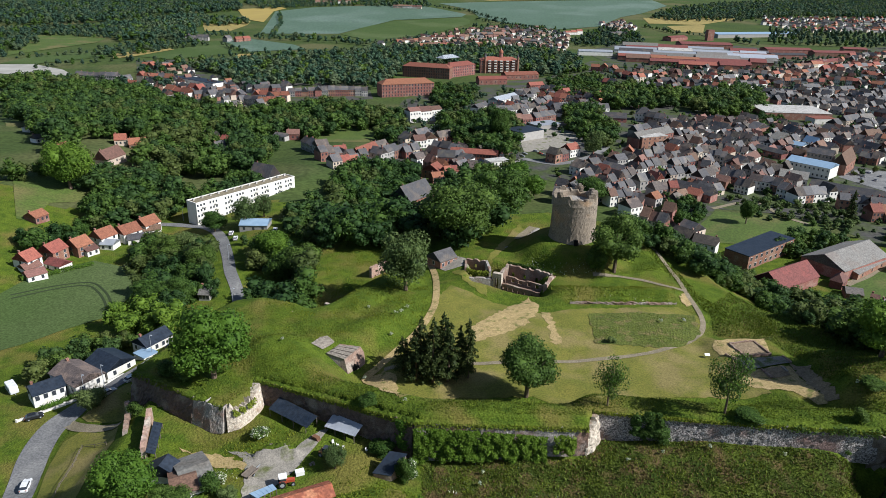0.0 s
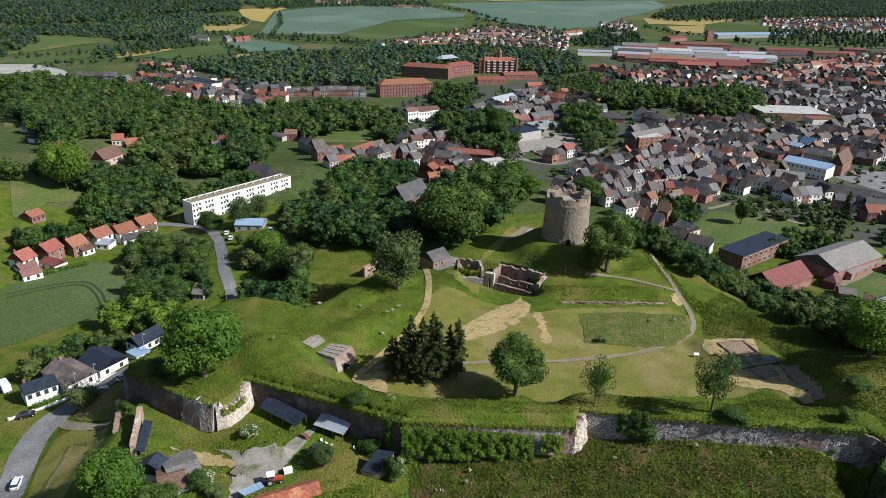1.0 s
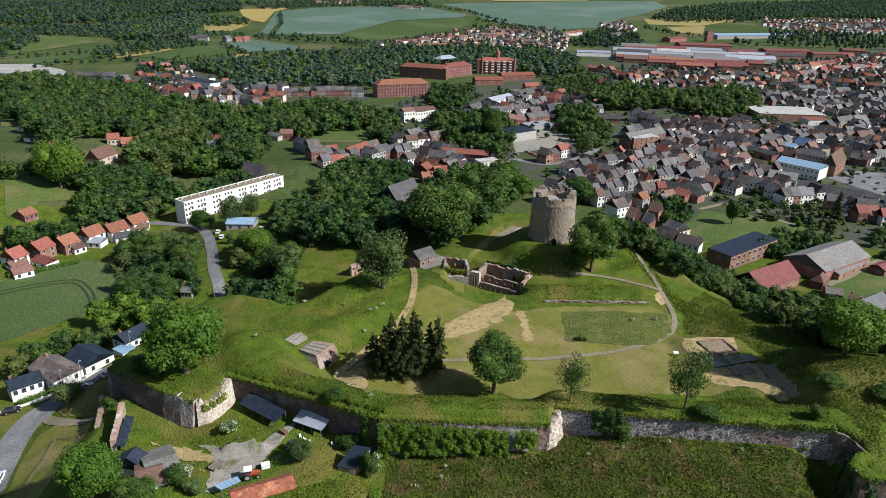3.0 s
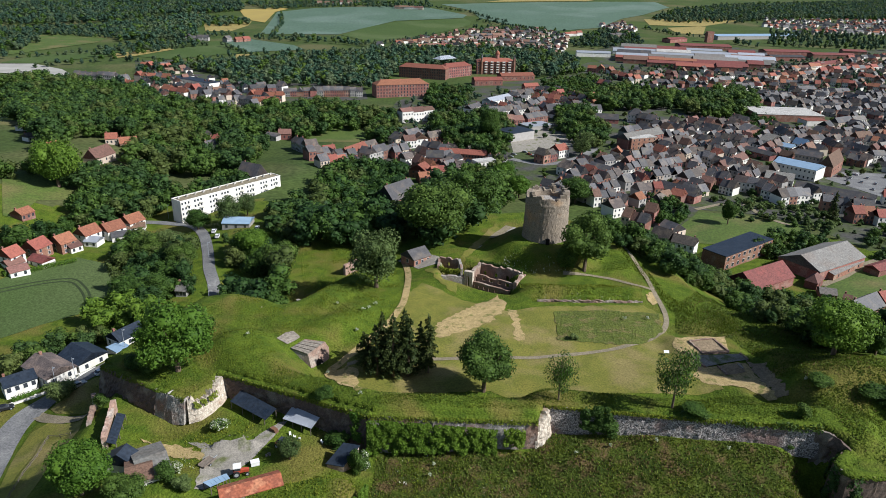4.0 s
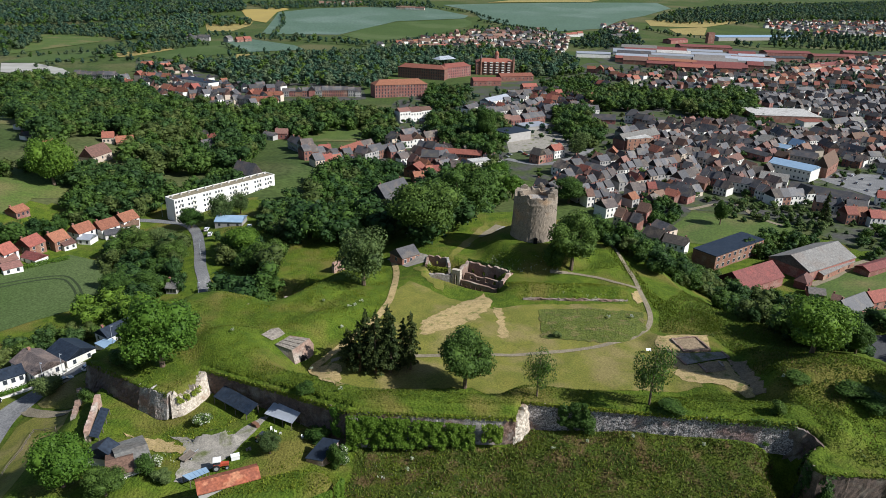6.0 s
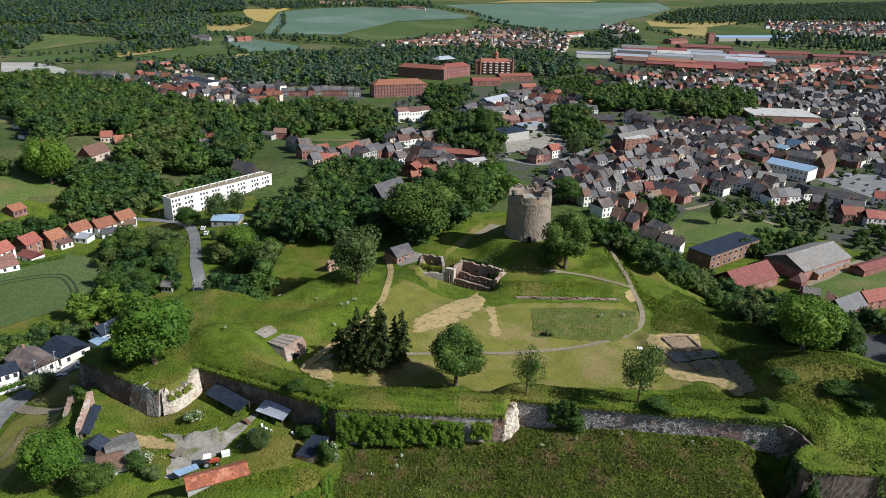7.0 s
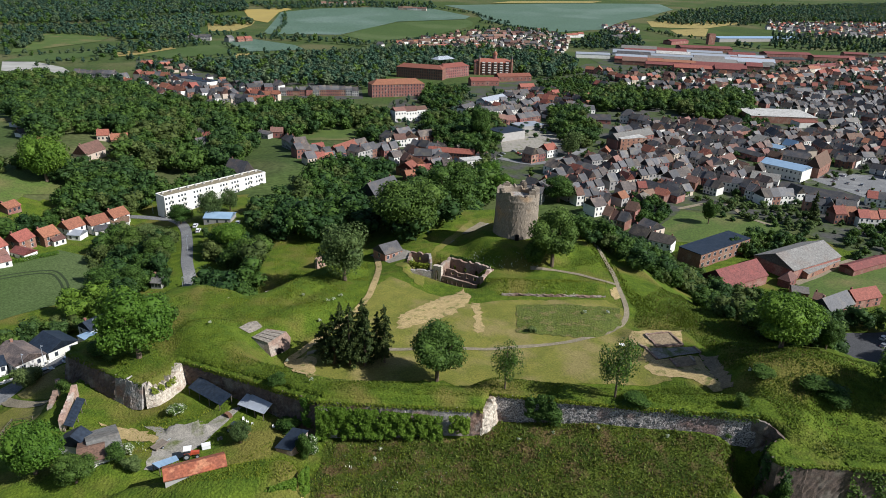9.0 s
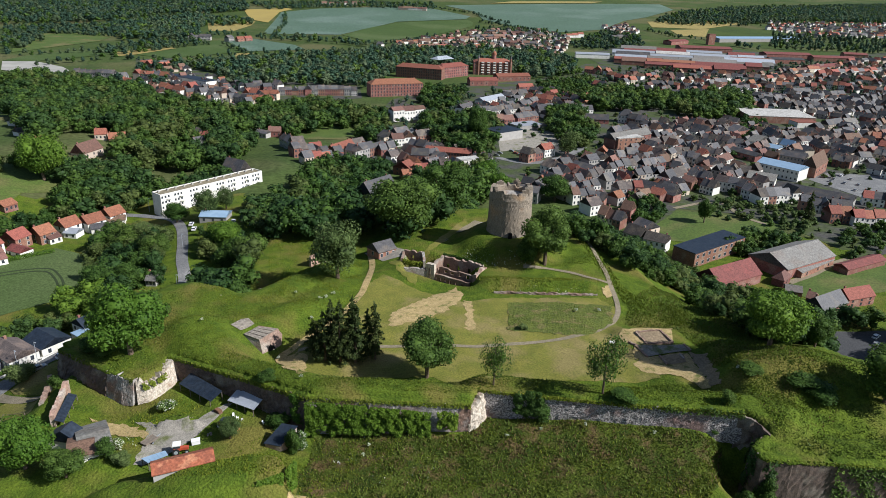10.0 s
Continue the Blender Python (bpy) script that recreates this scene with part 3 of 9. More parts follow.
TRACK = material("pale_footpath", (0.25, 0.205, 0.14), 0.95, (0.18, 0.155, 0.095), 0.6, 0.4, fine=3.0, bump_by=0.03)
ASPHALT = material("asphalt", (0.175, 0.172, 0.168), 0.85, (0.14, 0.138, 0.136), 0.4, 0.4, fine=2.0, third=(0.21, 0.205, 0.195), third_scale=0.12)
# asphalt for the square, darkened by the shade painted into it
SHADE_ASPHALT = material("shade_dark_asphalt", (0.062, 0.062, 0.064), 0.85, (0.048, 0.048, 0.050), 0.4, 0.4, fine=2.0)
GRAVEL = material("grey_gravel", (0.31, 0.28, 0.235), 0.95, (0.22, 0.20, 0.165), 0.6, 0.4, fine=3.0, bump_by=0.04, third=(0.12, 0.13, 0.05), third_scale=0.25, third_at=0.6)
TOWN = material("town_ground", (0.072, 0.067, 0.061), 0.9, (0.055, 0.053, 0.048), 0.08, 0.4, third=(0.05, 0.068, 0.018), third_scale=0.05, third_at=0.46, fine=0.6)
SOIL_BARE = material("bare_brown_earth", (0.27, 0.20, 0.125), 0.95, (0.18, 0.135, 0.08), 0.6, 0.4, fine=2.0, bump_by=0.08)
TALL = material("tall_meadow", (0.115, 0.132, 0.022), 0.95, (0.066, 0.088, 0.013), 0.5, 0.4, fine=2.2, bump_by=0.5, bump_scale=1.6, third=(0.15, 0.125, 0.045), third_scale=0.3, third_at=0.58)

TRAM = material("wheel_track_in_wheat", (0.032, 0.048, 0.016), 0.95, (0.024, 0.036, 0.012), 0.5)

# ---- houses ----
SLATE = material("slate_roof", (0.092, 0.088, 0.090), 0.6, (0.052, 0.050, 0.053), 0.8, 0.4, fine=2.5, vary=0.40, third=(0.120, 0.102, 0.086), third_scale=0.2, third_at=0.54, spec=0.4)
MOSSY = material("brown_grey_slate_roof", (0.108, 0.088, 0.076), 0.75, (0.066, 0.055, 0.049), 0.8, 0.4, fine=2.5, vary=0.35, third=(0.150, 0.118, 0.092), third_scale=0.25, third_at=0.54)
TILE = material("red_tile_roof", (0.29, 0.108, 0.066), 0.8, (0.20, 0.075, 0.048), 0.8, 0.4, fine=2.5, vary=0.22)
OLD_TILE = material("brown_tile_roof", (0.19, 0.105, 0.075), 0.8, (0.13, 0.075, 0.055), 0.7, 0.4, fine=2.5, vary=0.3)
FIBRE = material("grey_cement_roof", (0.20, 0.19, 0.172), 0.85, (0.15, 0.14, 0.125), 0.4, 0.4, fine=1.5, vary=0.2, third=(0.17, 0.15, 0.13), third_scale=0.15)
BRICK = material("red_brick", (0.265, 0.120, 0.088), 0.9, (0.19, 0.084, 0.064), 0.7, 0.4, fine=3.0, vary=0.25, third=(0.27, 0.165, 0.125), third_scale=0.25)
RENDER = material("white_render", (0.74, 0.71, 0.65), 0.9, (0.66, 0.63, 0.56), 0.4, 0.4, vary=0.10, third=(0.58, 0.54, 0.47), third_scale=0.3, third_at=0.6)
BEIGE = material("beige_render", (0.52, 0.43, 0.33), 0.9, (0.45, 0.37, 0.29), 0.4, 0.4, vary=0.2)
GREYWALL = material("grey_render", (0.36, 0.34, 0.31), 0.9, (0.28, 0.265, 0.245), 0.4, 0.4, vary=0.2)
PANE = material("window_glass", (0.030, 0.036, 0.045), 0.12, (0.05, 0.055, 0.065), 0.3, 0.4, spec=0.6)
FRAME = material("white_window_frame", (0.75, 0.74, 0.72), 0.5)
DOORWOOD = material("brown_door", (0.16, 0.08, 0.045), 0.6, (0.11, 0.055, 0.03), 3.0)
CONCRETE = material("pale_concrete", (0.48, 0.46, 0.42), 0.9, (0.38, 0.36, 0.33), 0.4, 0.4, fine=1.0, third=(0.30, 0.28, 0.25), third_scale=0.2)
STEEL = material("grey_sheet_metal", (0.45, 0.47, 0.50), 0.45, (0.36, 0.38, 0.41), 0.5, metal=0.3, vary=0.15)
BLUE_STEEL = material("pale_blue_sheet_metal", (0.32, 0.44, 0.56), 0.45, (0.26, 0.37, 0.49), 0.4, metal=0.2)
DARK_STEEL = material("dark_roof_sheet", (0.014, 0.022, 0.036), 0.55, (0.026, 0.034, 0.048), 0.4, fine=1.5, spec=0.25)
RUST = material("rusty_red_sheet", (0.34, 0.105, 0.050), 0.8, (0.22, 0.075, 0.045), 0.6, 0.4, fine=2.0, third=(0.40, 0.17, 0.09), third_scale=0.5)
OXIDE = material("faded_red_roof_sheet", (0.185, 0.062, 0.052), 0.8, (0.15, 0.05, 0.043), 0.3, 0.4, fine=1.5, third=(0.20, 0.06, 0.05), third_scale=0.4)
WHITE = material("white_paint", (0.80, 0.79, 0.77), 0.5, (0.72, 0.71, 0.69), 0.6)
PINK = material("pink_render", (0.46, 0.30, 0.23), 0.95, (0.36, 0.22, 0.17), 0.5, 0.4, fine=2.0, third=(0.55, 0.48, 0.41), third_scale=0.3)
WALLS = {"p": PINK, "b": BRICK, "w": RENDER, "e": BEIGE, "g": GREYWALL}
ROOFS = {"s": SLATE, "n": MOSSY, "r": TILE, "o": OLD_TILE, "f": FIBRE, "x": OXIDE, "t": STEEL, "u": BLUE_STEEL, "c": CONCRETE, "d": DARK_STEEL, "k": RUST}
WALL_WORDS = {"p": "pink rendered", "b": "red brick", "w": "white rendered", "e": "beige rendered", "g": "grey rendered"}
ROOF_WORDS = {"s": "grey slate roof", "n": "brown-grey slate roof", "r": "red tile roof", "o": "brown tile roof", "f": "grey cement roof", "x": "faded red sheet roof", "t": "grey metal roof",
              "u": "pale blue metal roof", "c": "flat concrete roof", "d": "dark metal roof", "k": "rusty red sheet roof"}


def body(length, width, eaves, ridge, style, deep=1.5):
    """Walls up to the eaves, with gables."""
    a, b = length / 2, width / 2
    s = Shape()
    if style == "gable":
        s.add([(-a, -b, -deep), (a, -b, -deep), (a, b, -deep), (-a, b, -deep), (-a, -b, eaves), (a, -b, eaves), (a, b, eaves), (-a, b, eaves), (-a, 0, ridge - 0.12), (a, 0, ridge - 0.12)],
              [(0, 1, 5, 4), (2, 3, 7, 6), (1, 2, 6, 9, 5), (3, 0, 4, 8, 7), (4, 5, 9, 8), (6, 7, 8, 9), (3, 2, 1, 0)])
    elif style == "lean":
        s.add([(-a, -b, -deep), (a, -b, -deep), (a, b, -deep), (-a, b, -deep), (-a, -b, eaves), (a, -b, eaves), (a, b, ridge - 0.1), (-a, b, ridge - 0.1)],
              [(0, 1, 5, 4), (1, 2, 6, 5), (2, 3, 7, 6), (3, 0, 4, 7), (4, 5, 6, 7), (3, 2, 1, 0)])
    else:
        s.box(-a, -b, -deep, a, b, eaves)
    return s


def roofing(length, width, eaves, ridge, style, over=0.35, thick=0.18):
    a, b = length / 2 + (over * 0.6 if style != "flat" else 0), width / 2 + over
    s = Shape()
    if style == "flat":
        a, b = length / 2, width / 2
        s.box(-a - 0.15, -b - 0.15, eaves, a + 0.15, b + 0.15, eaves + 0.35)
        return s
    if style == "lean":
        k = (ridge - eaves) / width
        s.add([(-a, -b, eaves - k * over), (a, -b, eaves - k * over), (a, b, ridge + k * over), (-a, b, ridge + k * over),
               (-a, -b, eaves - k * over + thick), (a, -b, eaves - k * over + thick), (a, b, ridge + k * over + thick), (-a, b, ridge + k * over + thick)],
              [(3, 2, 1, 0), (4, 5, 6, 7), (0, 1, 5, 4), (1, 2, 6, 5), (2, 3, 7, 6), (3, 0, 4, 7)])
        return s
    low = eaves - (ridge - eaves) / (width / 2) * over
    c = a - (b * 0.9 if style == "hip" else 0)
    c = max(c, 0.05)
    for lift in (0, thick):
        s.v += [(-a, -b, low + lift), (a, -b, low + lift), (a, b, low + lift), (-a, b, low + lift), (-c, 0, ridge + lift), (c, 0, ridge + lift)]
    s.f += [(6, 7, 11, 10), (8, 9, 10, 11), (4, 5, 1, 0), (5, 4, 3, 2), (0, 1, 7, 6), (2, 3, 9, 8), (1, 2, 8, 7), (3, 0, 6, 9), (7, 8, 11), (9, 6, 10), (1, 5, 2), (3, 4, 0)]
    return s


def openings(length, width, eaves, cols, floors, wide=1.0, high=1.35, gable=0):
    """Places of windows: centre, and whether on a long side (-1, 1) or gable end (-2, 2)."""
    out = []
    storey = eaves / max(floors, 1)
    for f in range(floors):
        z = storey * f + storey * 0.52
        for i in range(cols):
            x = (i + 0.5) / cols * length - length / 2
            out += [(x, -width / 2, z, -1), (x, width / 2, z, 1)]
        for i in range(gable):
            y = (i + 0.5) / gable * width - width / 2
            out += [(length / 2, y, z, 2), (-length / 2, y, z, -2)]
    return out


def window_boxes(s, places, wide, high, out, grow=0.0):
    w, h = wide / 2 + grow, high / 2 + grow
    for x, y, z, side in places:
        if abs(side) == 1:
            s.box(x - w, min(y, y + side * out), z - h, x + w, max(y, y + side * out), z + h)
        else:
            k = side // 2
            s.box(min(x, x + k * out), y - w, z - h, max(x, x + k * out), y + w, z + h)
    return s


def footing(x, y, length, width, turn):
    c, s = math.cos(turn), math.sin(turn)
    zs = [rise(x + c * u * length / 2 - s * v * width / 2, y + s * u * length / 2 + c * v * width / 2) for u in (-1, 1) for v in (-1, 1)]
    return (min(zs) + 2 * sum(zs) / 4) / 3


HOUSE_MESHES = {}


def shared(key, build, mat):
    if (key, mat.name) not in HOUSE_MESHES:
        HOUSE_MESHES[key, mat.name] = build().mesh(key[0], mat)
    return HOUSE_MESHES[key, mat.name]


def house(x, y, turn, length, width, eaves, ridge, wall="b", roof="s", label="", style="gable", cols=3, floors=2, chimneys=1, gable=0, near=False, name="house",
          category="house", group="", over=0.35, base=None, pane=(1.0, 1.35)):
    """A building whose ridge runs along turn (degrees)."""
    q = radians(turn)
    length, width, eaves, ridge = round(length * 2) / 2, round(width * 2) / 2, round(eaves * 2) / 2, round(ridge * 2) / 2
    z = footing(x, y, length, width, q) if base is None else base
    root = thing(name, pose(x, y, z, 0, 0, turn), label or f"{WALL_WORDS[wall]} house with {ROOF_WORDS[roof]}", category, group)
    dims = (length, width, eaves, ridge, style)
    part("wall", shared(("wall", *dims), lambda: body(*dims), WALLS.get(wall, RENDER)), None, root)
    part("roof", shared(("roof", *dims, over), lambda: roofing(*dims, over), ROOFS[roof]), None, root)
    places = openings(length, width, eaves, cols, floors, gable=gable)
    if near:
        for p in places:
            frame_ob = part("window", window_boxes(Shape(), [p], *pane, 0.05, 0.08), FRAME, root)
            part("pane", window_boxes(Shape(), [p], *pane, 0.08), PANE, frame_ob)
    elif places:
        key = ("windows", *dims, cols, floors, gable, pane)
        part("glazing", shared(key, lambda: window_boxes(Shape(), places, *pane, 0.06), PANE), None, root, kind="stuff")
    for i in range(chimneys):
        u = (-0.38, 0.38, 0.0)[i % 3] * length
        key = ("chimney", ridge, u)
        part("chimney", shared(key, lambda: Shape().box(u - 0.3, 0.25, ridge - 1.2, u + 0.3, 0.95, ridge + 0.8).box(u - 0.38, 0.17, ridge + 0.62, u + 0.38, 1.03, ridge + 0.74), BRICK), None, root)
    return root


def row(x0, y0, x1, y1, n, walls="bbwe", roofs="sssr", deep=8.5, eaves=5.6, ridge=9.0, group="terraced houses", seed=0, cross=0.25):
    """A terrace of n houses along a line; some stand gable to the street."""
    rng = random.Random(seed * 7919 + n)
    turn = math.degrees(math.atan2(y1 - y0, x1 - x0))
    span = math.hypot(x1 - x0, y1 - y0) / n
    for i in range(n):
        s = (i + 0.5) / n
        e = eaves + rng.choice((-0.5, 0, 0, 0.5, 1.0))
        x, y = x0 + (x1 - x0) * s, y0 + (y1 - y0) * s
        w, r = rng.choice(walls), rng.choice(roofs)
        d = deep + rng.choice((-1, 0, 0, 1))
        if rng.random() < cross and span > 5:
            house(x, y, turn + 90, d, span - 0.05, e, e + min(span * 0.55, 4.0), w, r, cols=2, chimneys=rng.choice((0, 1)), gable=2, group=group, over=0.15)
        else:
            house(x, y, turn, span - 0.05, d, e, e + ridge - eaves + rng.choice((-0.5, 0, 0.5)), w, r, cols=max(1, round(span / 2.6)), chimneys=rng.choice((1, 1, 2)), group=group, over=0.2)


class Bulk:
    """Many far houses in one mesh."""

    def __init__(self):
        self.v, self.f, self.m, self.mats = [], [], [], []

    def put(self, shape, mat, m):
        k = len(self.v)
        if mat not in self.mats:
            self.mats.append(mat)
        self.v += [tuple(m @ Vector(p)) for p in shape.v]
        self.f += [tuple(i + k for i in f) for f in shape.f]
        self.m += [self.mats.index(mat)] * len(shape.f)

    def house(self, x, y, turn, length, width, eaves, ridge, wall, roof, cols=2, chimney=True, style="gable"):
        m = pose(x, y, footing(x, y, length, width, radians(turn)), 0, 0, turn)
        self.put(body(length, width, eaves, ridge, style), WALLS[wall], m)
        self.put(roofing(length, width, eaves, ridge, style, 0.2), ROOFS[roof], m)
        if cols:
            self.put(window_boxes(Shape(), openings(length, width, eaves, cols, 2), 1.0, 1.35, 0.06), PANE, m)
        if chimney:
            self.put(Shape().box(0.3 * length, 0.3, ridge - 1.2, 0.3 * length + 0.6, 1.0, ridge + 0.8), BRICK, m)

    def row(self, x0, y0, x1, y1, n, walls="bbwe", roofs="sssr", deep=8.5, eaves=5.6, ridge=9.0, seed=0, cross=0.25):
        rng = random.Random(seed * 7919 + n)
        turn = math.degrees(math.atan2(y1 - y0, x1 - x0))
        span = math.hypot(x1 - x0, y1 - y0) / n
        for i in range(n):
            s = (i + 0.5) / n
            e = eaves + rng.choice((-0.5, 0, 0, 0.5, 1.0))
            w, r, d = rng.choice(walls), rng.choice(roofs), deep + rng.choice((-1, 0, 0, 1))
            x, y = x0 + (x1 - x0) * s, y0 + (y1 - y0) * s
            if rng.random() < cross and span > 5:
                self.house(x, y, turn + 90, d, min(span - 0.05, 10), e, e + min(span * 0.55, 4.0), w, r, 2, rng.random() < 0.5)
            else:
                self.house(x, y, turn, min(span - 0.05, 14), d, e, e + ridge - eaves + rng.choice((-0.5, 0, 0.5)), w, r, max(1, round(min(span, 14) / 2.6)))

    def infill(self, ring, apart, taken, walls, roofs, seed, size=(6, 9), eaves=(3, 6)):
        """Houses in the gaps between the others."""
        rng = np.random.default_rng(seed)
        for x, y in inside(ring, apart, rng).tolist():
            if all((x - a) ** 2 + (y - b) ** 2 > 70 for a, b in taken):
                e = rng.uniform(*eaves)
                w = rng.uniform(*size)
                self.house(x, y, rng.choice((35, 40, 125, 130)) + rng.normal() * 6, rng.uniform(6, 10), w, e, e + w * rng.uniform(0.38, 0.55), walls[rng.integers(len(walls))], roofs[rng.integers(len(roofs))], int(rng.integers(1, 3)), rng.random() < 0.6)

    def done(self, name, label, category="houses"):
        return tagged(new(name, fill(name, self.v, self.f, self.mats, False, self.m)), label, category, kind="stuff")


def mill_dome(x, y, z, turn, length):
    """Lantern, corner turrets and white balconies of the central pavilion."""
    root = thing("pavilion_crown", pose(x, y, z, 0, 0, turn), "red domed lantern with white balconies on the brick pavilion", "dome")
    part("drum", Shape().tube([(0, 0, 19), (0, 0, 25)], [2.6, 2.5], 12), BRICK, root)
    part("dome", Shape().tube([(0, 0, 25), (0, 0, 27), (0, 0, 28.6), (0, 0, 29.4)], [3.0, 2.7, 1.6, 0.4], 16), TILE, root)
    part("finial", Shape().tube([(0, 0, 29.4), (0, 0, 32)], [0.3, 0.1], 6), RENDER, root)
    for u in (-length / 2 + 2, length / 2 - 2):
        t = part("turret", Shape().tube([(u, -9.6, -1), (u, -9.6, 21)], [1.5, 1.5], 10), BRICK, root)
        part("spire", Shape().tube([(u, -9.6, 21), (u, -9.6, 25.5)], [1.6, 0.15], 10), SLATE, t)
    for f in range(5):
        for i in range(5):
            u = -length / 2 + (i + 1) * length / 6
            part("balcony", Shape().box(u - 1.8, -11.4, f * 3.2 + 2.6, u + 1.8, -10.05, f * 3.2 + 3.7), RENDER, root)


def glass_court(x, y, z, turn, length):
    root = thing("glass_court_roof", pose(x, y, z, 0, 0, turn), "grey glazed roof over a courtyard", "glass roof")
    part("glazing", roofing(length, 14, 0.5, 4.0, "hip"), STEEL, root)
    for i in range(9):
        u = -length / 2 + (i + 0.5) * length / 9
        part("glazing_bar", Shape().tube([(u, -7.2, 0.7), (u, 0, 4.25), (u, 7.2, 0.7)], [0.12, 0.12, 0.12], 4), PANE, root)

# ---- castle ----
FLINT = material("pale_flint_wall", (0.44, 0.40, 0.37), 0.9, (0.095, 0.083, 0.080), 3.2, 0.85, fine=6.0, bump_by=0.3, bump_scale=3.6, third=(0.22, 0.145, 0.125), third_scale=0.16, third_at=0.56)
OLDBRICK = material("weathered_brick_wall", (0.27, 0.175, 0.13), 0.95, (0.18, 0.125, 0.095), 0.9, 0.5, fine=3.0, bump_by=0.10, bump_scale=2.5, third=(0.32, 0.27, 0.22), third_scale=0.2, third_at=0.56)
LIMESTONE = material("bright_limestone", (0.60, 0.53, 0.43), 0.9, (0.34, 0.28, 0.215), 1.6, 0.5, fine=4.0, bump_by=0.2, bump_scale=2.6, third=(0.30, 0.20, 0.13), third_scale=0.25, third_at=0.60)
RUBBLE = material("grey_rubble_wall", (0.40, 0.37, 0.33), 0.95, (0.20, 0.18, 0.16), 2.2, 0.6, fine=5.0, bump_by=0.2, bump_scale=3.0, third=(0.24, 0.15, 0.11), third_scale=0.18, third_at=0.55)
KEEPSTONE = material("tan_grey_sandstone", (0.265, 0.215, 0.160), 0.95, (0.19, 0.157, 0.122), 0.45, 0.4, fine=2.6, bump_by=0.08, bump_scale=2.0, third=(0.31, 0.205, 0.12), third_scale=0.13, third_at=0.56)
PINKWALL = material("pink_washed_wall", (0.40, 0.265, 0.20), 0.95, (0.31, 0.20, 0.15), 0.5, 0.4, fine=2.0, third=(0.46, 0.38, 0.31), third_scale=0.3)
# old brick made darker, shade of the walls put into its colour
SHADEBRICK = material("shade_darkened_brick_wall", (0.135, 0.095, 0.076), 0.95, (0.075, 0.058, 0.050), 1.2, 0.5, fine=4.5, bump_by=0.10, bump_scale=2.5, third=(0.20, 0.17, 0.14), third_scale=0.2, third_at=0.58)
DARKVOID = material("dark_opening", (0.012, 0.011, 0.010), 1.0)
SLAB = material("pale_stone_slab", (0.30, 0.26, 0.21), 0.9, (0.17, 0.145, 0.115), 0.9, 0.5, fine=2.0, bump_by=0.03)
SOIL = material("dark_excavated_gravel", (0.25, 0.228, 0.19), 0.95, (0.17, 0.155, 0.125), 0.5, 0.4, fine=2.5, third=(0.10, 0.12, 0.04), third_scale=0.3)


def rough_wall(name, line, mat, label, thick=1.7, rough=0.16, batter=0.06, ragged=0.15, cell=0.7, seed=1, kind="structure", category="wall"):
    """A weathered wall along (x, y, top, foot), its face on the right of the line, backed by the bank."""
    rng = np.random.default_rng(seed)
    pts = np.array(line, float)
    along = np.r_[0, np.cumsum(np.hypot(*np.diff(pts[:, :2], axis=0).T))]
    n = max(3, int(along[-1] / cell))
    s = np.unique(np.r_[np.linspace(0, along[-1], n), along])
    p = np.stack([np.interp(s, along, pts[:, k]) for k in range(4)], 1)
    way = np.gradient(p[:, :2], axis=0)
    way /= np.linalg.norm(way, axis=1)[:, None]
    out = np.stack([way[:, 1], -way[:, 0]], 1)
    p[:, :2] += out * 0.9
    top = p[:, 2] + rng.normal(size=len(p)) * ragged
    m = 12
    u = np.linspace(0, 1, m)
    z = p[:, 3:4] - 0.8 + (top - p[:, 3] + 0.8)[:, None] * u
    push = rough * rng.normal(size=z.shape) + batter * (p[:, 2:3] - np.minimum(z, p[:, 2:3]))
    face = np.concatenate([p[:, None, :2] + out[:, None] * push[..., None], z[..., None]], -1)
    back = np.concatenate([p[:, :2] - out * thick, top[:, None] - 0.1], 1)
    low = np.concatenate([p[:, :2] - out * thick, p[:, 3:4] - 0.8], 1)
    rows = np.concatenate([face, back[:, None], low[:, None]], 1)
    i = np.arange(rows.shape[0] * (m + 2)).reshape(-1, m + 2)
    f = np.stack([i[:-1, :-1], i[1:, :-1], i[1:, 1:], i[:-1, 1:]], -1).reshape(-1, 4).tolist()
    f += [tuple(i[0])[::-1], tuple(i[-1])]
    return tagged(new(name, fill(name, rows.reshape(-1, 3).tolist(), f, mat)), label, category, kind=kind)


# wall_1 and wall_4 carry their deep shade as a darker brick colour
rough_wall("wall_1", [(-77.5, 156, 24.6, 17.5), (-72, 151, 27, 20), (-65.8, 145.5, 28.6, 22.4), (-60, 142.2, 28.8, 22.4), (-56, 139.8, 28.8, 22.2)], SHADEBRICK,
           "weathered brick bastion wall under grass, its colour darkened for shade", rough=0.13, batter=0.22, seed=2)
rough_wall("wall_2", [(-56, 139.8, 28.8, 22.2), (-51, 137.3, 28.9, 22.6), (-48, 136.3, 28.7, 23.2)], RUBBLE, "grey rubble end of the bastion wall", rough=0.045, batter=0.2, cell=0.4, seed=3)
rough_wall("wall_3", [(-48, 136.3, 28.7, 23.4), (-46.2, 136.8, 28.0, 23.6), (-44.6, 138.6, 27.6, 23.8), (-43.4, 142, 28.6, 24), (-43.0, 146.4, 29.6, 24.2)], LIMESTONE,
           "bright broken limestone flank of the bastion", rough=0.07, ragged=0.4, batter=0.16, cell=0.4, seed=4)
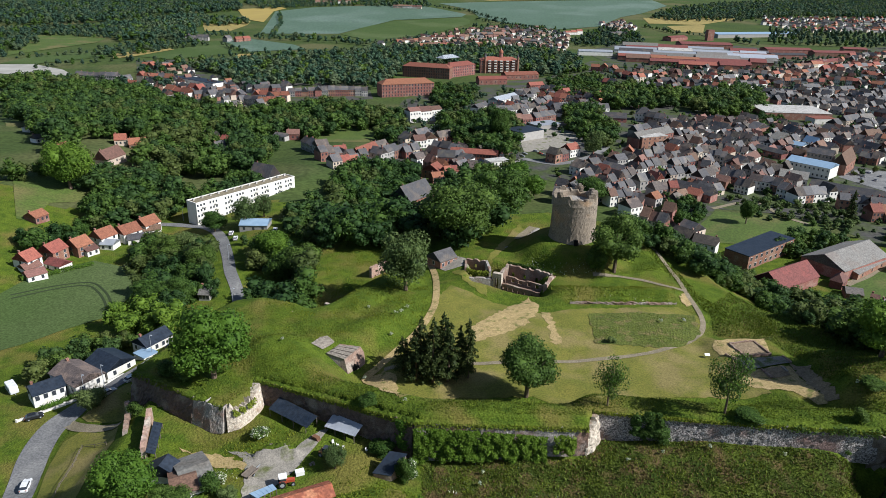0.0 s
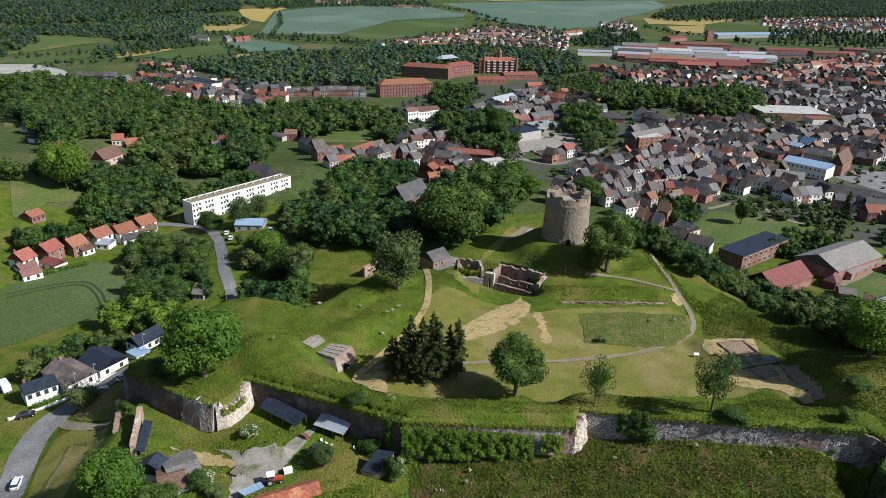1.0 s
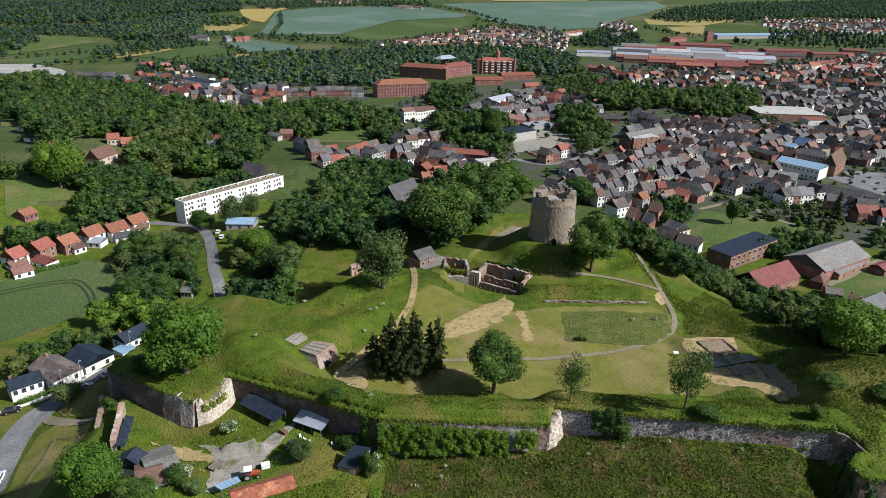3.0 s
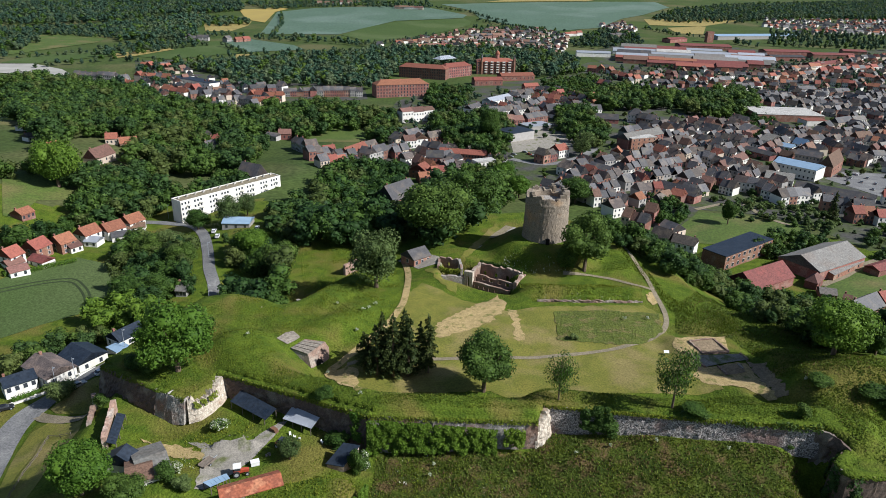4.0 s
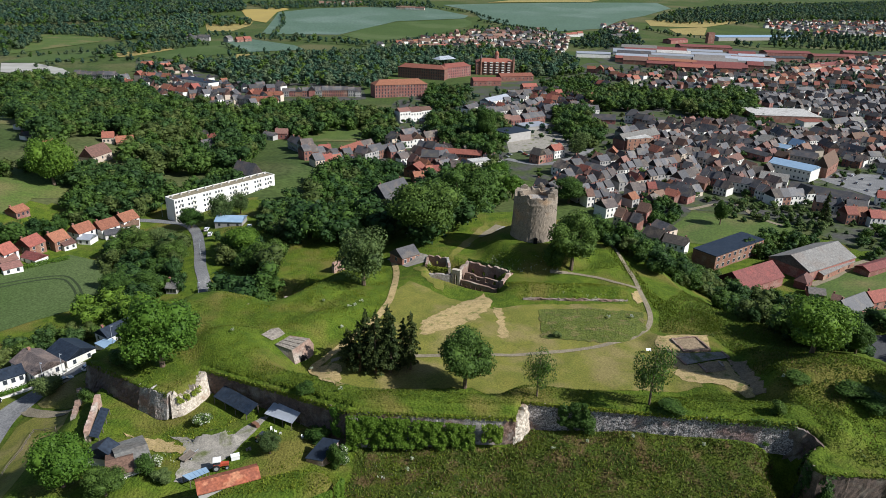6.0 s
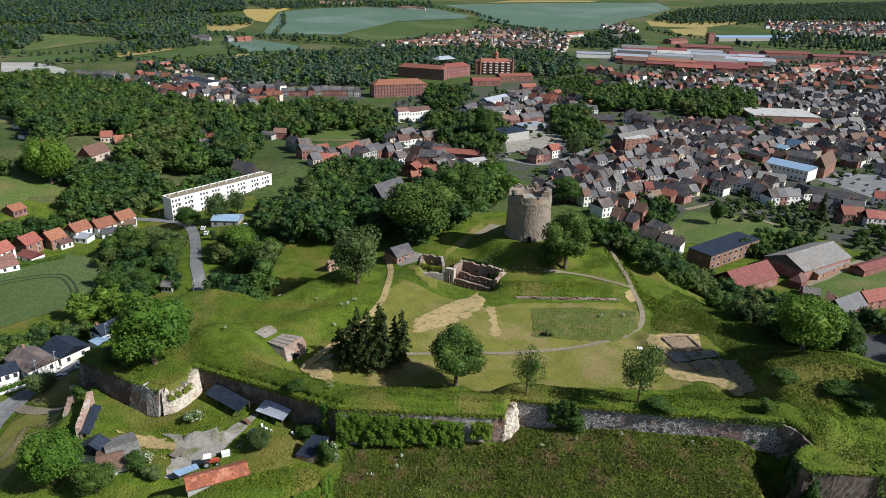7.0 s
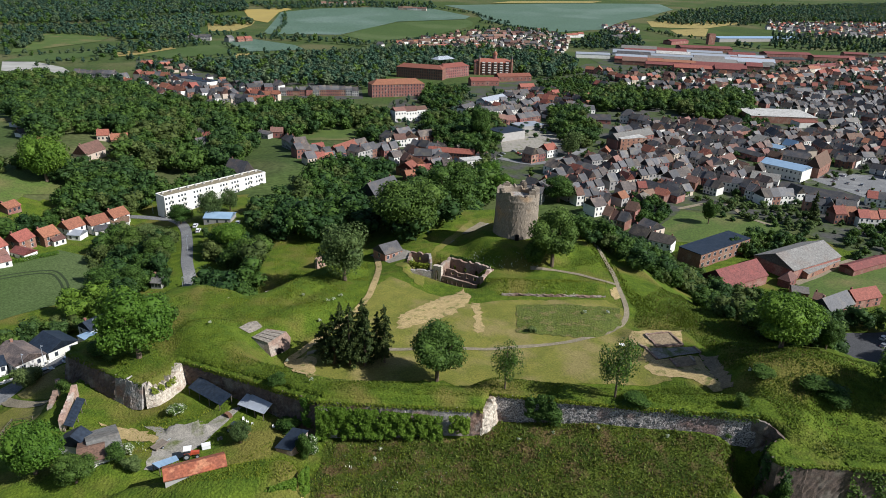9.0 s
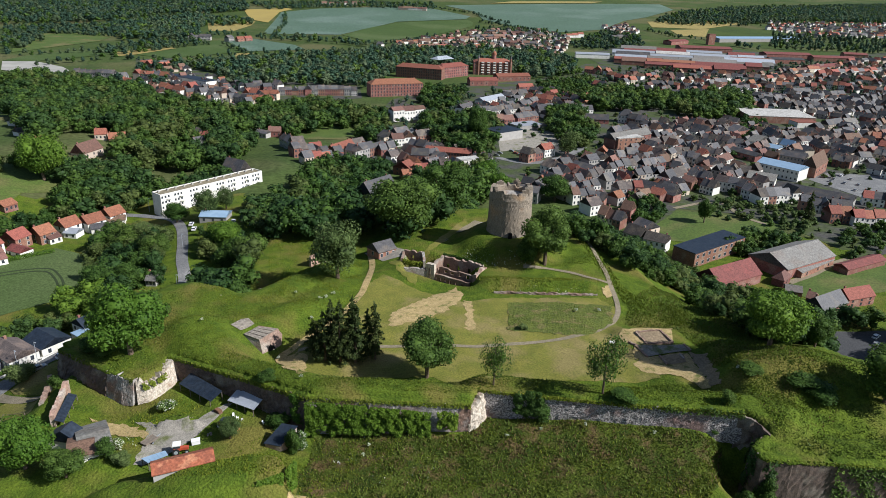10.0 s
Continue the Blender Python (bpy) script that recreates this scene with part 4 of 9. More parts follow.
rough_wall("wall_4", [(-43.4, 146.5, 29.4, 24.0), (-40.5, 145.6, 29.4, 24), (-30, 141.3, 29.6, 23.8), (-16, 133.8, 31, 23.6), (-4, 127, 32.3, 23.2)], SHADEBRICK, "shaded brown brick curtain wall behind the yard", rough=0.12, seed=5)
rough_wall("wall_5", [(-4, 127, 32.3, 22.8), (16, 126.4, 32.2, 24.6), (33.6, 126.2, 32.4, 25.4)], RUBBLE, "rubble curtain wall overgrown with ivy", rough=0.08, seed=6)
rough_wall("return_wall", [(32.6, 126.2, 30.2, 25.2), (33.8, 126.8, 31.2, 25.4), (35.0, 129.2, 32.3, 26), (36.2, 131.8, 32.9, 26.6)], LIMESTONE, "broken pale stone end where the curtain wall steps back", thick=1.2, rough=0.2, batter=0.2,
           ragged=0.3, cell=0.45, seed=11)
rough_wall("wall_6", [(35.8, 131.7, 32.9, 26.6), (52, 128.6, 33.6, 28.0), (72, 124.8, 35.0, 29.2), (92.7, 120.9, 36.7, 30)], FLINT, "long pale flint curtain wall with brick patches", rough=0.07, batter=0.1, seed=7)
rough_wall("wall_7", [(91.8, 121.0, 36.5, 22), (94.6, 119.4, 36.2, 22), (97.4, 116.2, 34.2, 21)], SHADEBRICK, "dark return of the curtain wall in the cleft", thick=0.5, rough=0.2, seed=8)
rough_wall("wall_8", [(97.2, 116.6, 34, 21), (92.4, 112.4, 33.9, 20), (92.6, 109.4, 33.9, 20), (98, 108.9, 33.8, 23), (106, 109.0, 33.8, 25), (116, 108, 33.8, 25), (150, 106.7, 33.8, 25)], SHADEBRICK, "dark brown brick wall of the outwork", rough=0.06, ragged=0.12, seed=9)
rough_wall("wall_10", [(-45.2, 182.2, 28.8, 26.0), (-42.6, 183.0, 29.0, 25.6), (-41.8, 186.2, 28.8, 25.4)], PINKWALL, "small curved brick face of a grassy knoll", rough=0.1, thick=0.8, seed=12)
rough_wall("wall_9", [(42.5, 198.6, 26.6, 25.2), (58, 198.5, 26.9, 25.4), (76.5, 199.2, 26.6, 25.6)], OLDBRICK, "low brick retaining wall of a grassy terrace", rough=0.12, thick=0.6, ragged=0.18, seed=10)


# ivy, hanging grass
def cover(name, line, mat, label, per_metre, size, low, high, out=0.5, seed=1, category="ivy", patches=0.0):
    """Leaf sprays over a wall's face: line of (x, y, top, foot); low, high: the part of its height."""
    rng = np.random.default_rng(seed)
    verts, faces, k = [], [], 0
    for (ax, ay, at, af), (bx, by, bt, bf) in zip(line, line[1:]):
        span = math.hypot(bx - ax, by - ay)
        n = int(span * per_metre)
        s = rng.uniform(0, 1, n)
        u = rng.uniform(low, high, n)
        if patches:
            keep = np.sin(s * span / 2.3 + ax) * np.sin(u * 5 + s * 9) + rng.normal(size=n) * 0.3 > patches - 1
            s, u = s[keep], u[keep]
        side = np.array([(by - ay) / span, -(bx - ax) / span, 0])
        near = side * (0.9 if out > 0 else 0)
        foot, top = af + (bf - af) * s, at + (bt - at) * s
        if out > 0.6:
            c = rng.integers(0, max(1, n // 90), len(s))
            cs, cu, cr = rng.uniform(0, 1, n), rng.uniform(low, high, n), rng.uniform(0.5, 1.25, n)
            a, b = rng.normal(size=(2, len(s))) * 0.55
            s, u = np.clip(cs[c] + a * cr[c] / span, 0, 1), np.clip(cu[c] + b * cr[c] / 6, low, high)
            foot, top = af + (bf - af) * s, at + (bt - at) * s
            lump = np.sqrt(np.clip(1 - (a * a + b * b), 0.05, 1)) * cr[c]
        else:
            lump = rng.uniform(0.2, 1, len(s))
        where = np.stack([ax + (bx - ax) * s, ay + (by - ay) * s, foot + (top - foot) * u], 1) + near + side * (out * (0.3 + lump * 1.2))[:, None] * (1.15 - 0.4 * u)[:, None]
        v, f = leaves(rng, where, np.tile(side + (0, 0, 0.3), (len(s), 1)), size, -0.1)
        verts.append(v)
        faces.append(f + k)
        k += len(v)
    return tagged(new(name, tri_mesh(name, np.concatenate(verts), np.concatenate(faces), mat)), label, category, kind="stuff")


cover("ivy", [(-4, 126.4, 32, 23.6), (10, 126.0, 31.6, 24.6), (24.5, 125.6, 30.8, 25.2)], IVY, "thick bright green ivy on the curtain wall", 620, 0.34, 0.0, 0.98, 1.0, 1)
cover("ivy", [(26.2, 125.6, 31.4, 26.0), (30.6, 125.5, 31.2, 26.4)], IVY, "clump of ivy beside the broken wall end", 300, 0.34, 0.1, 0.98, 1.0, 2)
cover("ivy", [(43.8, 130.0, 34.2, 28.6), (50.4, 128.7, 34.4, 28.8)], LEAF, "dark ivy hanging over the flint wall", 260, 0.34, 0.1, 1.1, 0.9, 3)
cover("ivy", [(63, 126.4, 34.6, 29.6), (92.7, 120.8, 36.9, 30)], LEAF, "shrubs hanging over the wall's top", 22, 0.3, 0.80, 1.12, 0.4, 4, patches=0.9)
cover("ivy", [(-46.9, 136.2, 28.4, 25.2), (-44.6, 138.2, 28.2, 25.6), (-43.4, 141, 28.4, 26)], BLADE, "grass and weeds on ledges of the broken limestone", 70, 0.26, 0.35, 1.0, 0.5, 8, patches=0.8)
cover("ivy", [(-8, 129.4, 32, 24.4), (-4.3, 127.2, 32.4, 24)], LEAF_BRIGHT, "bright creeper at the wall's corner", 160, 0.3, 0.1, 1.0, 0.8, 5)
# dark leaves added over this face in place of its deep shade
cover("ivy", [(97.4, 116.2, 34, 24), (92.4, 112.4, 33.9, 22), (92.6, 109.4, 33.9, 22), (95.4, 109.1, 33.8, 23)], LEAF_DEEP, "dark ivy added for the deep shade on the outwork", 150, 0.4, 0.0, 1.0, 0.8, 9)
cover("ivy", [(107, 108.8, 33.8, 26), (120, 107.8, 33.8, 26)], LEAF, "ivy on the outwork's wall", 120, 0.34, 0.0, 1.0, 0.5, 6, patches=0.8)
cover("ivy", [(-9.6, 101.0, 30.4, 25.5), (-4.4, 103.4, 31.0, 25), (-3.6, 106.2, 31, 25)], IVY, "bright yellow-green ivy on the outer bastion's end", 420, 0.34, 0.0, 1.0, 0.7, 7)
for k, (line, n) in enumerate((([(-77.5, 156, 24.8, 23.6), (-65.8, 145.5, 28.9, 27.4), (-48, 136.3, 29, 27.6)], 26), ([(-43, 146.6, 29.8, 28.4), (-40, 145.6, 29.8, 28.4), (-30, 141.3, 29.9, 28.6), (-4, 127, 32.7, 31.2)], 26),
                               ([(-4, 127, 32.7, 31.2), (33.5, 126.2, 32.8, 31.4)], 24), ([(35.8, 131.7, 33.3, 32.2), (72, 124.8, 35.4, 34.3), (92.7, 120.9, 37.1, 36)], 20),
                               ([(92.6, 111.5, 34.3, 33.2), (92.8, 109.4, 34.2, 33.2), (106, 109, 34.2, 33.2), (116, 108, 34.2, 33.2), (150, 106.7, 34.2, 33.2)], 18))):
    cover("grass_fringe", line, BLADE, "long grass hanging over the wall's top", n, 0.26, 0.2, 1.0, 0.22, 20 + k, "grass")


def turf(line, deep=2.2, seed=1):
    """Grassy edge that rolls over a wall's top."""
    rng = np.random.default_rng(seed)
    pts = np.array(line, float)
    along = np.r_[0, np.cumsum(np.hypot(*np.diff(pts[:, :2], axis=0).T))]
    s = np.unique(np.r_[np.arange(0, along[-1], 0.6), along])
    p = np.stack([np.interp(s, along, pts[:, k]) for k in range(3)], 1)
    way = np.gradient(p[:, :2], axis=0)
    way /= np.linalg.norm(way, axis=1)[:, None]
    out = np.stack([way[:, 1], -way[:, 0]], 1)
    rows = []
    for o, h in ((1.0, -0.45), (1.1, -0.1), (0.6, 0.22), (-0.3, 0.35), (-deep, -0.3)):
        o = o + rng.normal(size=len(p)) * 0.14
        rows.append(np.concatenate([p[:, :2] + out * o[:, None], (p[:, 2] + h + rng.normal(size=len(p)) * (0.12 if h != -0.75 else 0.3))[:, None]], 1))
    v = np.stack(rows, 1)
    i = np.arange(v.shape[0] * 5).reshape(-1, 5)
    f = np.stack([i[:-1, :-1], i[1:, :-1], i[1:, 1:], i[:-1, 1:]], -1).reshape(-1, 4)
    return tagged(new("turf_edge", fill("turf_edge", v.reshape(-1, 3).tolist(), f.tolist(), GRASS, True)), "grassy turf rolling over the wall's top", "grass", kind="structure")


for k, line in enumerate(([(-77.5, 156, 24.7), (-72, 151, 27.1), (-65.8, 145.5, 28.7), (-56, 139.8, 28.9), (-48, 136.3, 28.8)],
                          [(-43.4, 146.5, 29.5), (-40.5, 145.6, 29.5), (-30, 141.3, 29.7), (-16, 133.8, 31.1), (-4, 127, 32.5), (16, 126.4, 32.4), (33.6, 126.2, 32.5)],
                          [(35.8, 131.7, 33.0), (52, 128.6, 33.7), (72, 124.8, 35.1), (92.7, 120.9, 36.8)],
                          [(97.2, 116.6, 34), (92.4, 112.4, 34), (92.6, 109.4, 34), (98, 108.9, 33.9), (106, 109, 33.9), (116, 108, 33.9), (150, 106.7, 33.9)])):
    turf(line, seed=k)


# round keep
def ring_wall(name, cx, cy, radii, inner, z0, tops, mat, parent, rough=0.045, sides=96, seed=1):
    """A round hollow wall with an uneven top; radii: (height part, radius)."""
    rng = np.random.default_rng(seed)
    levels = 22
    v, f = [], []
    for i in range(sides):
        q = 2 * math.pi * i / sides
        t = tops(q) + rng.normal() * 0.10
        for j in range(levels):
            u = j / (levels - 1)
            r = np.interp(u, [a for a, _ in radii], [b for _, b in radii]) + rng.normal() * rough
            v.append((cx + r * math.cos(q), cy + r * math.sin(q), z0 + (t - z0) * u))
        for r, z in ((inner + 0.4, t - 0.15), (inner, t - 0.5), (inner, z0)):
            v.append((cx + (r + rng.normal() * rough) * math.cos(q), cy + r * math.sin(q), z))
    m = levels + 3
    for i in range(sides):
        a, b = i * m, (i + 1) % sides * m
        f += [(a + j, b + j, b + j + 1, a + j + 1) for j in range(m - 1)]
    return part(name, fill(name, v, f, mat), None, parent)


KX, KY, KZ = 49.8, 240.0, 31.0
keep = thing("round_keep", pose(0, 0, 0), "massive round medieval keep of tan stone on a grassy mound", "castle tower")


def broken_top(q):
    return 48.9 + 0.5 * math.sin(3 * q + 1) + (0.5 if math.sin(5 * q + 0.4) > 0.3 else -0.3) + 0.25 * math.sin(11 * q)


ring_wall("wall", KX, KY, [(0, 9.0), (0.06, 8.6), (0.2, 8.3), (0.5, 8.1), (0.84, 7.95), (0.85, 8.1), (0.88, 8.1), (0.89, 7.95), (1, 7.85)], 5.6, KZ, broken_top, KEEPSTONE, keep)
part("platform", Shape().prism([(KX + 5.7 * math.cos(a), KY + 5.7 * math.sin(a)) for a in np.linspace(0, 2 * math.pi, 33)[:-1]], 44.5, 46.6), RUBBLE, keep, "earth-filled top of the keep")
part("doorway", Shape().box(KX - 0.8, KY - 9.3, KZ + 1.0, KX + 0.5, KY - 8.3, KZ + 3.4), DARKVOID, keep, "dark low doorway")
for a, w, h in ((3.6, 2.2, 1.6), (5.5, 2.6, 1.9), (0.4, 2.0, 1.5), (2.2, 2.4, 1.2), (1.2, 1.8, 1.7)):
    rng = random.Random(a)
    for k in range(7):
        b = a + (k - 3) * w / 7 / 6.8
        x, y = KX + 6.9 * math.cos(b), KY + 6.9 * math.sin(b)
        part("parapet_block", Shape().box(x - 0.55, y - 0.55, 48.2, x + 0.55, y + 0.55, 49.4 + h * rng.uniform(0.4, 1) * (1 - abs(k - 3) / 5)), KEEPSTONE, keep)
for k in range(46):
    rng = random.Random(k)
    q = -math.pi / 2 + rng.uniform(-1.5, 1.5)
    z = rng.uniform(KZ + 4, 47)
    r = 8.0 + 0.35 * max(0, (36 - z) / 5)
    x, y = KX + r * math.cos(q), KY + r * math.sin(q)
    if k < 30:
        part("putlog_hole", Shape().box(x - 0.08, y - 0.2, z, x + 0.08, y + 0.2, z + 0.17), DARKVOID, keep)


# walls with openings
def pierced(s, a, b, z0, z1, thick, holes=(), ragged=0.0, seed=1):
    """Upright masonry from a to b; holes: (from, to, sill, head, arched)."""
    rng = random.Random(seed)
    ax, ay = a
    length = math.hypot(b[0] - ax, b[1] - ay)
    ux, uy = (b[0] - ax) / length, (b[1] - ay) / length

    def block(p, q, low, high, high2=None, low2=None):
        high2, low2 = high if high2 is None else high2, low if low2 is None else low2
        c = [(p, -thick / 2), (q, -thick / 2), (q, thick / 2), (p, thick / 2)]
        w = [(ax + ux * u - uy * v, ay + uy * u + ux * v) for u, v in c]
        zl, zh = (low, low2, low2, low), (high, high2, high2, high)
        s.add([(x, y, z) for (x, y), z in zip(w, zl)] + [(x, y, z) for (x, y), z in zip(w, zh)],
              [(3, 2, 1, 0), (4, 5, 6, 7), (0, 1, 5, 4), (1, 2, 6, 5), (2, 3, 7, 6), (3, 0, 4, 7)])

    last_top = z1

    def plain(p, q, low):
        nonlocal last_top
        n = max(1, int((q - p) / 0.7)) if ragged else 1
        for i in range(n):
            top = z1 + rng.uniform(-ragged, ragged)
            block(p + (q - p) * i / n, p + (q - p) * (i + 1) / n, low, last_top, top)
            last_top = top

    at = 0.0
    for h0, h1, sill, head, arched in sorted(holes):
        plain(at, h0, z0)
        if sill > z0:
            block(h0, h1, z0, sill)
        if arched:
            r, mid, n = (h1 - h0) / 2, (h0 + h1) / 2, 8
            for i in range(n):
                p, q = h0 + (h1 - h0) * i / n, h0 + (h1 - h0) * (i + 1) / n
                block(p, q, head - r + math.sqrt(max(0, r * r - (p - mid) ** 2)), last_top, last_top, head - r + math.sqrt(max(0, r * r - (q - mid) ** 2)))
        else:
            block(h0, h1, head, last_top)
        at = h1
    plain(at, length, z0)
    return s.weld()


ruin = thing("castle_ruin", pose(2.2, 4.6, 0), "roofless brick and stone ruin of the castle lodging with arched openings", "castle ruin")
part("front_wall", pierced(Shape(), (19.6, 213.8), (32.6, 206.0), 19.6, 23.3, 0.9, [(1.2, 2.0, 20.9, 22.1, 0), (3.0, 3.8, 20.9, 22.1, 0), (5.0, 5.9, 20.9, 22.3, 1), (7.0, 8.0, 19.9, 22.2, 1), (9.4, 10.2, 20.9, 22.2, 1), (12.0, 13.0, 19.9, 22.2, 1)], 0.12, 1), OLDBRICK, ruin)
part("inner_wall", pierced(Shape(), (22.0, 215.3), (34.4, 208.0), 19.6, 25.0, 0.7, [(2.0, 3.4, 23.2, 24.5, 0), (4.6, 6.2, 23.2, 24.6, 0), (8.0, 9.4, 23.2, 24.6, 0), (11, 12.4, 23.0, 24.6, 0)], 0.3, 2), OLDBRICK, ruin)
part("back_wall", pierced(Shape(), (22.6, 221.5), (37.5, 213.6), 19.6, 26.9, 1.0, [(2.2, 3.4, 22.5, 24.4, 1), (6.5, 7.7, 22.5, 24.4, 1), (11, 12.2, 22.5, 24.4, 1)], 0.45, 3), OLDBRICK, ruin)
part("end_wall", pierced(Shape(), (34.2, 205.9), (38.2, 213.4), 19.6, 26.6, 1.3, [], 0.7, 4), PINKWALL, ruin, "sunlit pink brick end wall")
part("gate_pier", pierced(Shape(), (17.4, 214.6), (20.4, 213.2), 19.6, 26.6, 1.6, [(1.0, 2.2, 19.6, 25.2, 1)], 0.4, 5), LIMESTONE, ruin, "pale stone gate piers with tall arch")
part("side_wall", pierced(Shape(), (20.2, 214.5), (23.0, 221.0), 19.6, 26.8, 1.0, [(2.0, 3.2, 21, 23.4, 1)], 0.4, 6), OLDBRICK, ruin)
part("vault_front", pierced(Shape(), (9.2, 214.6), (17.4, 214.2), 19.6, 24.6, 1.2, [(2.4, 5.0, 19.6, 22.6, 1)], 0.3, 7), RUBBLE, ruin, "rubble vault front with arch")
part("vault_west", pierced(Shape(), (7.6, 216.6), (9.2, 214.6), 20.6, 24.2, 1.0, [], 0.3, 8), RUBBLE, ruin)
part("upper_wall", pierced(Shape(), (8.6, 226.6), (15.6, 224.0), 21.0, 26.6, 0.9, [(3.0, 4.0, 23.4, 25, 0)], 0.4, 9), OLDBRICK, ruin)
part("upper_cross_wall", pierced(Shape(), (15.6, 224.0), (16.4, 216.0), 21.0, 27.0, 0.9, [(2.0, 3.2, 23.2, 25.4, 1)], 0.5, 10), RUBBLE, ruin)
part("upper_west_wall", pierced(Shape(), (8.4, 226.6), (8.0, 219.0), 21.0, 26.0, 0.8, [], 0.5, 11), OLDBRICK, ruin)
cover("grass_fringe", [(10.0, 222.1, 26.5, 24.0), (14.2, 220, 26.4, 24.2), (19.2, 220, 26.6, 24.4)], BLADE, "grass growing on the ruined vault", 60, 0.34, 0.0, 0.9, -1.2, 31, "grass")
cover("grass_fringe", [(25.0, 226.6, 27.6, 26.4), (39.7, 218.8, 27.6, 26.4)], LEAF, "grass growing on the ruin's wall top", 40, 0.34, 0.0, 0.9, -0.5, 32, "grass")

gate = thing("gatehouse", pose(0, 0, 0), "small battered brick gatehouse with arched door and paved stone top", "gatehouse")
part("wall", Shape().add([(-29.6, 158.6, 24.5), (-22.0, 155.4, 23.4), (-17.9, 160.0, 23.8), (-18.9, 166, 25), (-28.6, 160.3, 28.5), (-23.4, 157.3, 28.7), (-19.9, 163.4, 29.1), (-25.6, 164.6, 29.1)],
                         [(0, 1, 5, 4), (1, 2, 6, 5), (2, 3, 7, 6), (3, 0, 4, 7), (4, 5, 6, 7)]), OLDBRICK, gate, "weathered pinkish brick walls leaning inwards")
for i in range(4):
    for j in range(3):
        u0, u1, v0, v1 = i / 4 + 0.01, (i + 1) / 4 - 0.015, j / 3 + 0.012, (j + 1) / 3 - 0.018
        c = [Vector((-28.7, 160.2, 0)), Vector((-23.4, 157.1, 0)), Vector((-19.8, 163.5, 0)), Vector((-25.6, 164.7, 0))]
        q = [(c[0] * (1 - u) + c[3] * u) * (1 - v) + (c[1] * (1 - u) + c[2] * u) * v for u, v in ((u0, v0), (u0, v1), (u1, v1), (u1, v0))]
        part("slab", Shape().prism([(p.x, p.y) for p in q], 28.3, 28.80 + 0.28 * (i + 0.5) / 4 + 0.02 * ((i * 3 + j) % 3)), SLAB, gate)
s = Shape()
a0, a1 = Vector((-20.9, 157.4, 0)), Vector((-19.4, 159.1, 0))
nrm = Vector((0.72, -0.69, 0))
ring = [(0, 0), (1, 0), (1, 0.55), (0.85, 0.8), (0.5, 1), (0.15, 0.8), (0, 0.55)]
pts = [(a0 * (1 - u) + a1 * u + Vector((-0.35, 0.35, 0)) + nrm * (0.42 - 0.75 * v), 23.6 + 2.8 * v) for u, v in ring]
s.add([(p.x, p.y, z) for p, z in pts] + [(p.x - nrm.x * 0.9, p.y - nrm.y * 0.9, z) for p, z in pts], [tuple(range(7))] + [((i + 1) % 7, i, i + 7, (i + 1) % 7 + 7) for i in range(7)])
part("arched_doorway", s, DARKVOID, gate, "dark arched doorway")
sheet("stone_terrace", [(-33.2, 163.6), (-29.8, 161.8), (-27.2, 166.0), (-29.6, 168.4), (-31.4, 167.2)], 1.0, 0.25, SLAB, "broken pale stone slabs behind the gatehouse", "paving")

for k, (a, b, z0, z1, m, lab) in enumerate((((-23.2, 223.0), (-18.4, 229.4), 19.5, 25.6, PINKWALL, "sunlit brick wall stub of a ruined tower"), ((-18.4, 229.4), (-13.6, 231.0), 19.8, 26.4, OLDBRICK, "brown brick ruin wall under ivy"),
                                             ((0.6, 262.0), (3.4, 263.6), 20.5, 25.4, RUBBLE, "stone wall end on the north rampart"), ((-66.9, 138.7), (-62.9, 124.8), 20.5, 26.0, PINKWALL, "tall pink plastered garden wall"),
                                             ((-76.2, 146.4), (-73.0, 142.6), 17.5, 22.3, PINKWALL, "broken red brick ruin stump on the verge"), ((-11.2, 101.4), (-9.0, 100.4), 25.0, 28.2, PINKWALL, "pink stone end of the outer bastion"), ((-73.6, 141.0), (-71.0, 133.6), 19.5, 22.6, OLDBRICK, "low overgrown brick wall beside the verge"),
                                             ((-35.4, 200.4), (-33.4, 198.2), 19.0, 23.2, PINKWALL, "red brick pier in the hollow of the ramparts"), ((20.6, 232.0), (26.4, 245.0), 23.4, 25.8, RUBBLE, "low stone wall of the forecourt"),
                                             ((33.6, 251.0), (41.0, 264.4), 24.6, 26.6, RUBBLE, "low stone wall beside the walk to the keep"))):
    root = thing("wall_fragment", pose(0, 0, 0), lab, "wall")
    part("masonry", pierced(Shape(), a, b, z0, z1, 1.1, [(1.4, 2.2, z0 + 1.6, z0 + 3.0, 1)] if k == 0 else (), 0.35, 20 + k), m, root)

# excavated foundations
sheet("excavation_floor_1", [(82.0, 169.9), (89.2, 171.5), (90.9, 165.1), (83.3, 164.2)], 1.2, 0.25, SOIL_BARE, "brown earth floor of an excavated room", "excavation")
sheet("excavation_floor_2", [(80.2, 162.6), (93.9, 163.9), (94.6, 160.8), (81.8, 156.9)], 1.2, 0.3, SOIL, "grey gravel floor of an excavated room", "excavation")
sheet("excavation_floor_3", [(85.4, 157.3), (92.4, 158.9), (91.9, 155.0), (86.3, 153.3)], 1.2, 0.28, SOIL_BARE, "brown earth floor of an excavated room", "excavation")
ruin_low = thing("excavated_foundation", pose(0, 0, 0), "low excavated stone foundation walls with gravel floors", "ruin")
